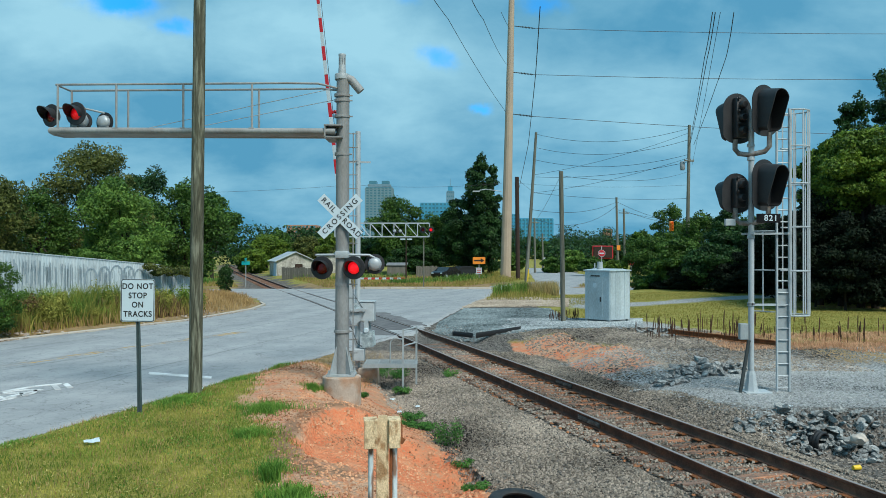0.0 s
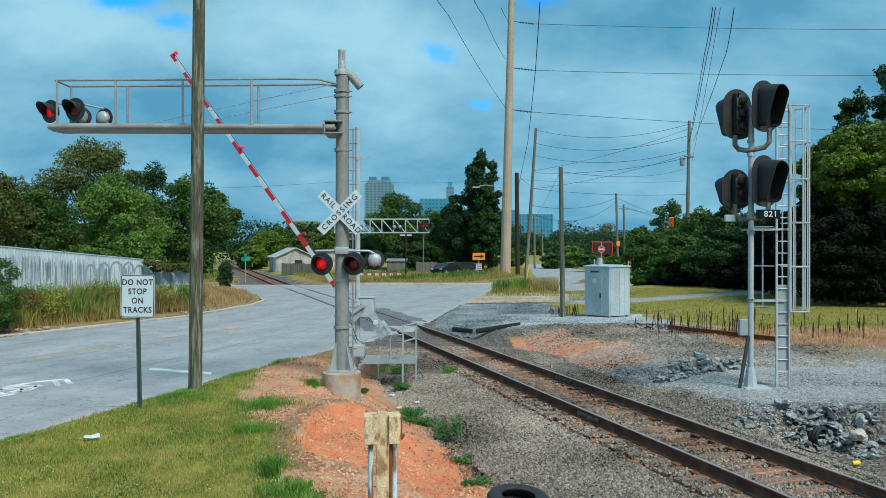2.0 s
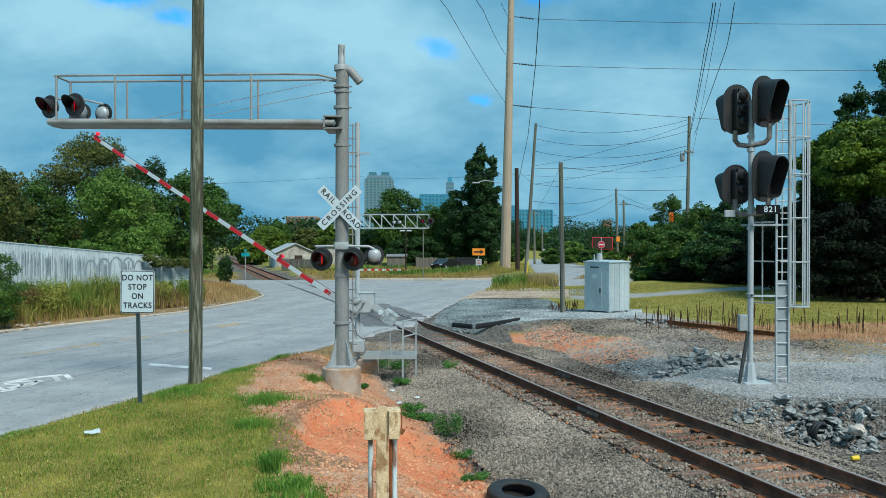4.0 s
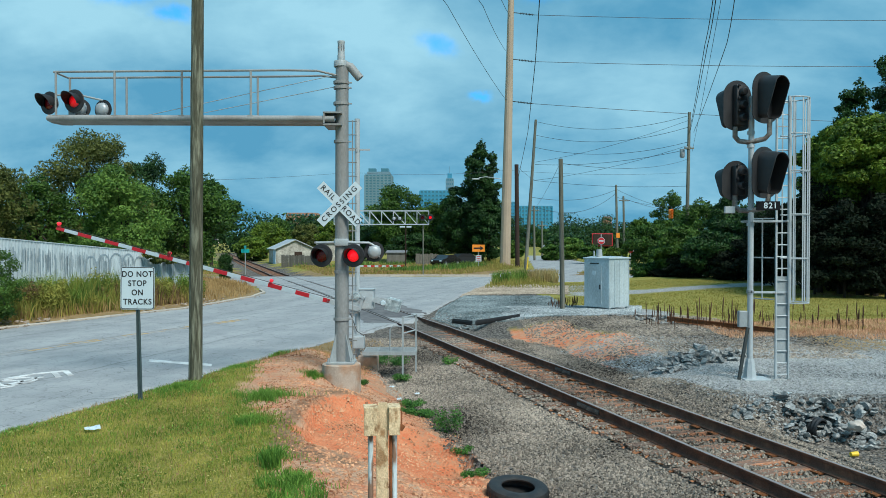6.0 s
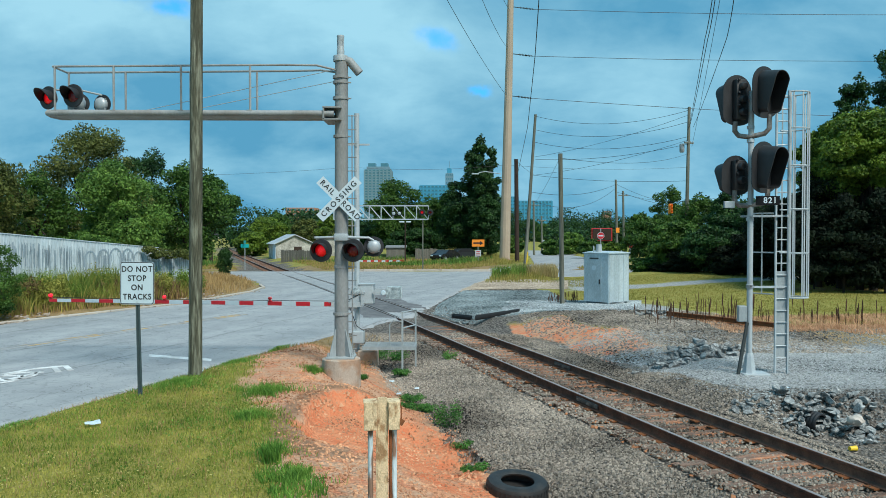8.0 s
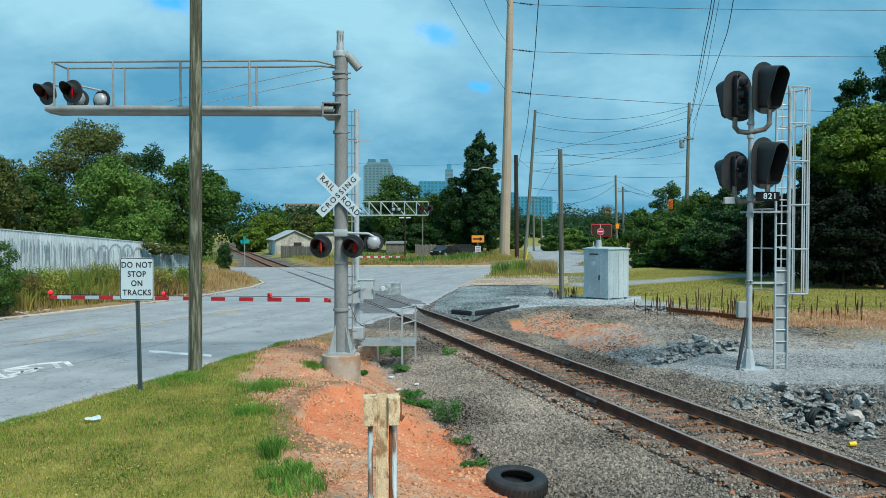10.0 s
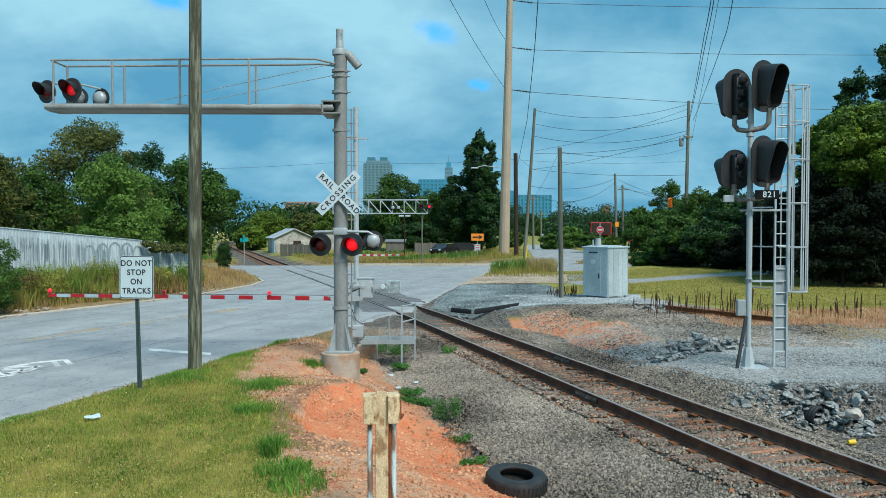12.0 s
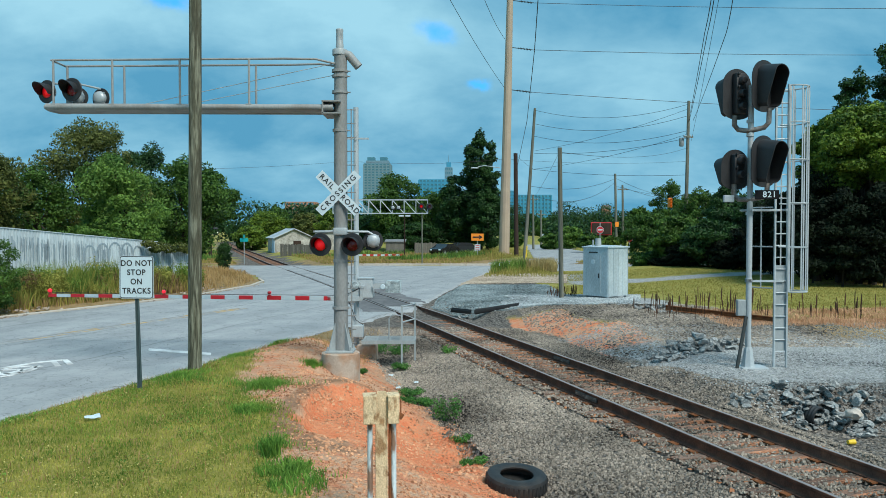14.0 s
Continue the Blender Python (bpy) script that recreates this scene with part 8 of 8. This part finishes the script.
rock_pile("heap of broken grey riprap rocks round a culvert", [(cx - 0.05, cy + 0.12, 16, 0.2, 0.14, 0.42), (cx + 0.42, cy - 0.1, 12, 0.22, 0.16, 0.3), (cx - 0.35, cy + 0.12, 8, 0.16, 0.13, 0.3), (cx - 0.3, cy - 0.1, 6, 0.12, 0.12, 0.2), (cx + 0.75, cy + 0.45, 34, 0.5, 0.17, 0.25), (cx + 1.4, cy - 0.1, 26, 0.55, 0.16, 0.15), (cx - 0.1, cy + 0.5, 26, 0.4, 0.14, 0.25), (cx - 1.15, cy + 0.5, 16, 0.32, 0.13, 0.05), (cx + 0.55, cy - 0.3, 14, 0.3, 0.12, 0.0), (cx - 0.6, cy + 0.3, 10, 0.3, 0.1, 0.0)], 1)
rock_pile("low heap of grey broken rocks beside the gravel pad", [(7.167, 21.3, 44, 0.55, 0.2, 0.34), (6.105, 20.6, 30, 0.5, 0.17, 0.14), (6.65, 21.0, 18, 0.4, 0.19, 0.25), (5.197, 20.0, 8, 0.3, 0.1, 0.0), (8.126, 22.0, 12, 0.4, 0.17, 0.2)], 2)
rock_pile("scattered dark stones along the dirt mound", [(8.096, 29.5, 16, 0.6, 0.16, 0.05), (7.377, 31, 10, 0.5, 0.15, 0.05), (8.862, 28.5, 10, 0.6, 0.14, 0.0)], 3)


# culvert pipe
bm = bm_new()
lathe(bm, [(0.235, 0)] + [(0.235 + 0.016 * (i % 2), 0.035 * i) for i in range(1, 13)], 24)
lathe(bm, [(0.20, 0)] + [(0.20, 0.45)], 24)
lathe(bm, [(0.20, 0), (0.235, 0)], 24)
# an added black disc shuts the bore and stands for the darkness inside
lathe(bm, [(0.0, 0.4), (0.21, 0.4)], 24)
pipe = part("culvert_pipe", bm, M_BLACK, smooth=True, m=look((7.482, 15.3, -0.38), (7.482 + 0.55, 14.28, -0.38 - 0.1)) @ Matrix.Diagonal((0.8, 0.8, 1, 1)))
tagged(pipe, "black corrugated culvert pipe opening among rocks", "pipe")


# darker asphalt laid between and beside the rails
def crossing_strip(v1, v2, name, label, last=40, top=-0.006, material=None):
    pts1, pts2 = [], []
    for yy in np.arange(26.0, last, 0.7):
        for v, out in ((v1, pts1), (v2, pts2)):
            x = float(track_x(yy)) + (v + (0.12 * math.sin(yy * 2.1 + v * 3) + 0.08 * math.sin(yy * 5.3)) * (abs(v) > 1)) / CS
            out.append((x, yy, float(on_road(x, yy))))
    bm = bm_new()
    prev = None
    for p, q in zip(pts1, pts2):
        if min(p[2], q[2]) < -0.1:
            prev = None
            continue
        row = [bm.verts.new((p[0], p[1], top)), bm.verts.new((q[0], q[1], top))]
        if prev:
            bm.faces.new((prev[0], prev[1], row[1], row[0]))
        prev = row
    got = bmesh.ops.extrude_face_region(bm, geom=bm.faces[:])
    for e in got["geom"]:
        if isinstance(e, bmesh.types.BMVert):
            e.co.z -= 0.04
    bmesh.ops.recalc_face_normals(bm, faces=bm.faces[:])
    return tagged(part(name, bm, material or M_PATCH), label, "road", kind="structure")


M_PATCH = mat("dark_asphalt_patch", (0.13, 0.13, 0.135), 0.9, 0, 0.18, 3, 0.4, 60, second=(0.22, 0.22, 0.22))
M_GAP = mat("tarry_flangeway", (0.035, 0.033, 0.03), 0.9, 0, 0.2, 5, 0.3)
crossing_strip(-0.62, 0.62, "crossing_infill", "dark asphalt infill between the rails", 43)
crossing_strip(0.86, 1.7, "crossing_apron", "dark asphalt apron beside the rail", 44)
crossing_strip(-1.9, -0.86, "crossing_apron", "dark asphalt apron beside the rail", 40)
for side in (-0.753, 0.753):
    crossing_strip(side - 0.1, side - 0.045, "flangeway", "narrow dark gap beside the rail in the road", 64, -0.004, M_GAP)
    crossing_strip(side + 0.045, side + 0.1, "flangeway", "narrow dark gap beside the rail in the road", 64, -0.004, M_GAP)


# ---- loose things ----
def build_tyre():
    x0, y0 = 1.072, 11.3
    bm = bm_new()
    prof = [(0.245, 0.02), (0.27, 0.0), (0.38, -0.005), (0.43, 0.02), (0.45, 0.06), (0.455, 0.12), (0.45, 0.19), (0.43, 0.235), (0.38, 0.255), (0.27, 0.25), (0.245, 0.235), (0.25, 0.21), (0.30, 0.2), (0.40, 0.17), (0.41, 0.12), (0.40, 0.08), (0.30, 0.05), (0.25, 0.045), (0.245, 0.02)]
    lathe(bm, prof, 48)
    zg = gz(x0, y0)
    t = thing("tyre", pose(x0, y0, zg - 0.01, 5, 3, 0), "worn black truck tyre lying on the ballast edge", "tyre")
    part("casing", bm, M_RUBBER, t, smooth=True)
    for k in range(40):
        a = k * 9
        bmx = box(bm_new(), 0.008, 0.03, 0.15, 0.454, 0, 0.125, 0.002)
        part("tread_block", bmx, M_RUBBER, t, m=pose(0, 0, 0, 0, 0, a))
    return t


build_tyre()
bm = bm_new()
ra, rb = (8.267, 28.6), (10.839, 25.0)
a, b = Vector((*ra, gz(*ra) + 0.24)), Vector((*rb, gz(*rb) + 0.22))
prism(bm, [(x, z) for x, z in rail_profile()], 1.0)
for vtx in bm.verts:
    vtx.co.y *= (b - a).length
old_rail = part("old_rail", bm, M_RUST, m=look((a + b) / 2, b) @ pose(0, 0, 0, -90, 0, 0))
tagged(old_rail, "discarded rusty rail lying on the ground", "rail")
for k, (px, py, y, s) in enumerate(((160, 748, 11.7, 0.11), (350, 653, 16.5, 0.08), (692, 640, 19.5, 0.07), (704, 665, 18.2, 0.06), (736, 652, 18.9, 0.06), (1395, 690, 16.3, 0.05), (50, 556, 30.6, 0.15), (190, 516, 36, 0.2))):
    if not s:
        continue
    x = (px - 784) / 1370 * y
    r = random.Random(k)
    bm = bm_new()
    bmesh.ops.create_grid(bm, x_segments=5, y_segments=4, size=s)
    for vtx in bm.verts:
        vtx.co.z = r.uniform(0, 0.035)
        vtx.co.y *= 0.6
    sc = part("paper_scrap", bm, M_WHITE_SIGN, m=pose(x, y, gz(x, y) + 0.06, 8, 0, 30))
    sc.modifiers.new("thickness", "SOLIDIFY").thickness = 0.003
    tagged(sc, "crumpled scrap of white paper on the ground", "litter")
x, y = 7.546, 14.2
cup = part("plastic_cup", rod(bm_new(), (-0.07, 0, 0), (0.07, 0.03, 0), 0.04, 0.05, 14), M_YELLOW, smooth=True, m=pose(x, y, gz(x, y) + 0.06))
tagged(cup, "crushed yellow plastic cup in the ditch", "litter")
x, y = 8.004, 15.0
bm = bm_new()
bmesh.ops.create_icosphere(bm, subdivisions=3, radius=0.2)
for vtx in bm.verts:
    n3 = noise.noise(vtx.co * 9)
    vtx.co = vtx.co * (1 + 0.35 * n3)
    vtx.co.z *= 0.55
bag = part("cloth_bag", bm, mat("beige_plastic_bag", (0.52, 0.46, 0.4), 0.6, 0, 0.1), smooth=True, m=pose(x, y, gz(x, y) + 0.42, 0, 0, 20) @ Matrix.Diagonal((0.75, 0.75, 0.9, 1)))
tagged(bag, "crumpled beige bag caught among rocks", "litter")
def split_pipe(p, q, r, label):
    """A length of black pipe split open along its top."""
    p, q = Vector(p), Vector(q)
    bm = bm_new()
    rings = []
    for i in range(9):
        c = p.lerp(q, i / 8)
        rings.append([bm.verts.new(c + Vector((k * math.cos(a) * 0.25, k * math.cos(a), k * math.sin(a)))) for k, a in [(r, radians(150 + 24 * j)) for j in range(11)] + [(r - 0.02, radians(150 + 24 * j)) for j in range(10, -1, -1)]])
    for a, b in zip(rings, rings[1:]):
        for k in range(len(a)):
            bm.faces.new((a[k], a[(k + 1) % len(a)], b[(k + 1) % len(a)], b[k]))
    bm.faces.new(rings[0])
    bm.faces.new(rings[-1][::-1])
    bmesh.ops.recalc_face_normals(bm, faces=bm.faces[:])
    return tagged(part("drain_pipe", bm, M_BLACK), label, "pipe")


split_pipe((1.25, 30.3, 0.14), (3.15, 32.2, 0.22), 0.13, "long black drain pipe split open on the gravel")
split_pipe((0.35, 31.6, 0.08), (1.1, 30.6, 0.1), 0.12, "broken piece of black drain pipe on gravel")
rock_pile("dark rubble beside the drain pipe", [(1.518, 31.4, 14, 0.9, 0.12, 0.02), (0.391, 33.5, 8, 0.5, 0.1, 0.02)], 5)


# ---- road markings and kerb ----
M_PAINT = mat("worn_white_road_paint", (0.66, 0.68, 0.68), 0.7, 0, 0.08, 3, 0.1, 30, second=(0.36, 0.36, 0.36), amount=0.8)
M_YELLOW_PAINT = mat("faded_yellow_road_paint", (0.46, 0.32, 0.15), 0.75, 0, 0.1, 1.6, 0.1, 20, second=(0.30, 0.31, 0.31), amount=0.97, band=(0.38, 0.5))


def paint(name, outline, material, label):
    bm = bm_new()
    bm.faces.new([bm.verts.new((x, y, -0.03)) for x, y in outline])
    got = bmesh.ops.extrude_face_region(bm, geom=bm.faces[:])
    for e in got["geom"]:
        if isinstance(e, bmesh.types.BMVert):
            e.co.z += 0.026
    bmesh.ops.recalc_face_normals(bm, faces=bm.faces[:])
    return tagged(part(name, bm, material), label, "road marking", kind="structure")


def band_line(pts, w):
    up = [(x - w / 2, y) for x, y in pts]
    return up + [(x + w / 2, y) for x, y in pts[::-1]]


def flat(px, py):
    y = 3.35 * 1370 / (py - 406)
    return ((px - 784) / 1370 * y, y)


ax, ay = flat(0, 606)
bx, by = flat(238, 571)
for off in (0.0, 0.32):
    paint("centre_line", band_line([(ax - 2 + off, ay - 4.2), (ax + off, ay), (bx + off, by), (bx + 2.4 + off, by + 5)], 0.13), M_YELLOW_PAINT, "faded double yellow centre line")
ax, ay = flat(262, 617)
bx, by = flat(372, 625)
paint("stop_line", [(ax, ay), (bx, by), (bx + 0.1, by - 0.35), (ax + 0.1, ay - 0.35)], M_PAINT, "short worn white stop line")
# bicycle marking: two chevron bars, wheels and frame
for a, b in (((60, 642), (112, 637)), ((112, 637), (122, 645)), ((92, 640), (100, 648)), ((0, 652), (60, 642)), ((0, 664), (70, 648))):
    p, q = flat(*a), flat(*b)
    dx, dy = q[0] - p[0], q[1] - p[1]
    l = math.hypot(dx, dy)
    nx, ny = -dy / l * 0.07, dx / l * 0.07
    paint("bicycle_marking", [(p[0] - nx, p[1] - ny), (q[0] - nx, q[1] - ny), (q[0] + nx, q[1] + ny), (p[0] + nx, p[1] + ny)], M_PAINT, "worn white bicycle lane marking")
for px, py in ((28, 655), (2, 661)):
    x, y = flat(px, py)
    ring = [(x + 0.36 * math.cos(radians(q)), y + 0.5 * math.sin(radians(q))) for q in range(0, 360, 20)]
    for p, q in zip(ring, ring[1:] + ring[:1]):
        dx, dy = q[0] - p[0], q[1] - p[1]
        l = math.hypot(dx, dy)
        nx, ny = -dy / l * 0.04, dx / l * 0.04
        paint("bicycle_marking", [(p[0] - nx, p[1] - ny), (q[0] - nx, q[1] - ny), (q[0] + nx, q[1] + ny), (p[0] + nx, p[1] + ny)], M_PAINT, "worn white bicycle lane marking")
kerb = thing("kerb", Matrix(), "low pale concrete kerb along the road edge", "kerb", kind="structure")
M_KERB = mat("pale_kerb_concrete", (0.45, 0.41, 0.36), 0.9, 0, 0.12, 2, 0.3, second=(0.33, 0.27, 0.2))
yy = 24.0
while yy < 52:
    x1, x2 = float(road_left(yy)), float(road_left(yy + 2.0))
    ang = math.degrees(math.atan2(2.0, x2 - x1))
    part("kerb_stone", box(bm_new(), math.hypot(2.0, x2 - x1) - 0.02, 0.18, 0.24, 0, 0, 0, 0.03), M_KERB, kerb, m=pose((x1 + x2) / 2 - 0.05, yy + 1.0, -0.07, 0, 0, ang))
    yy += 2.0

far_kerb = thing("far_kerb", Matrix(), "low pale concrete kerb beyond the intersection", "kerb", kind="structure")
for k in range(6):
    part("kerb_stone", box(bm_new(), 2.38, 0.25, 0.3, 0, 0, 0, 0.03), M_KERB, far_kerb, m=pose(-8.6 + 2.4 * k, 71.75, 0.02))


# ---- what moves ----
def motions():
    angles = [(0, 83.7), (0.4, 76.6), (0.8, 69.7), (1.2, 64.0), (1.6, 59.2), (2.0, 54.6), (2.4, 50.4), (2.8, 46.2), (3.2, 41.8), (4.2, 31.4),
              (5.3, 21.2), (6.0, 14.8), (6.5, 10.6), (7.0, 6.4), (7.5, 2.8), (7.9, 0.9), (8.3, 0.5), (14, 0.5)]
    walk(gate_arm, [(t, pose(0, 0, gate_up, 0, a, 0)) for t, a in angles])
    # the train comes on down the line
    rows = []
    for t in (0, 3.5, 7, 10.5, 14):
        y = 690 - 16.4 * t
        rows.append((t, pose(float(track_x(y)), y, 0, 0, 0, math.degrees(math.atan(-SLOPE)))))
    walk(locomotive, rows)
    # the two lamps of each pair light in turn, 0.6 s each
    # done by turning the glowing or the dark face outward
    for ref, phase, at in FLASH_TURNS:
        turn = 0 if phase == "right" else 180
        rows = [(0, pose(*at, 0, 0, turn))]
        t, late = 0.33, True
        while t < 13.9:
            for k in range(4):
                rows.append((t + k / 30, pose(*at, 0, 0, turn + 60 * k)))
            turn += 180
            t += 0.55 if late else 0.65
            late = not late
        rows.append((14, pose(*at, 0, 0, turn)))
        walk(ref, rows)


motions()
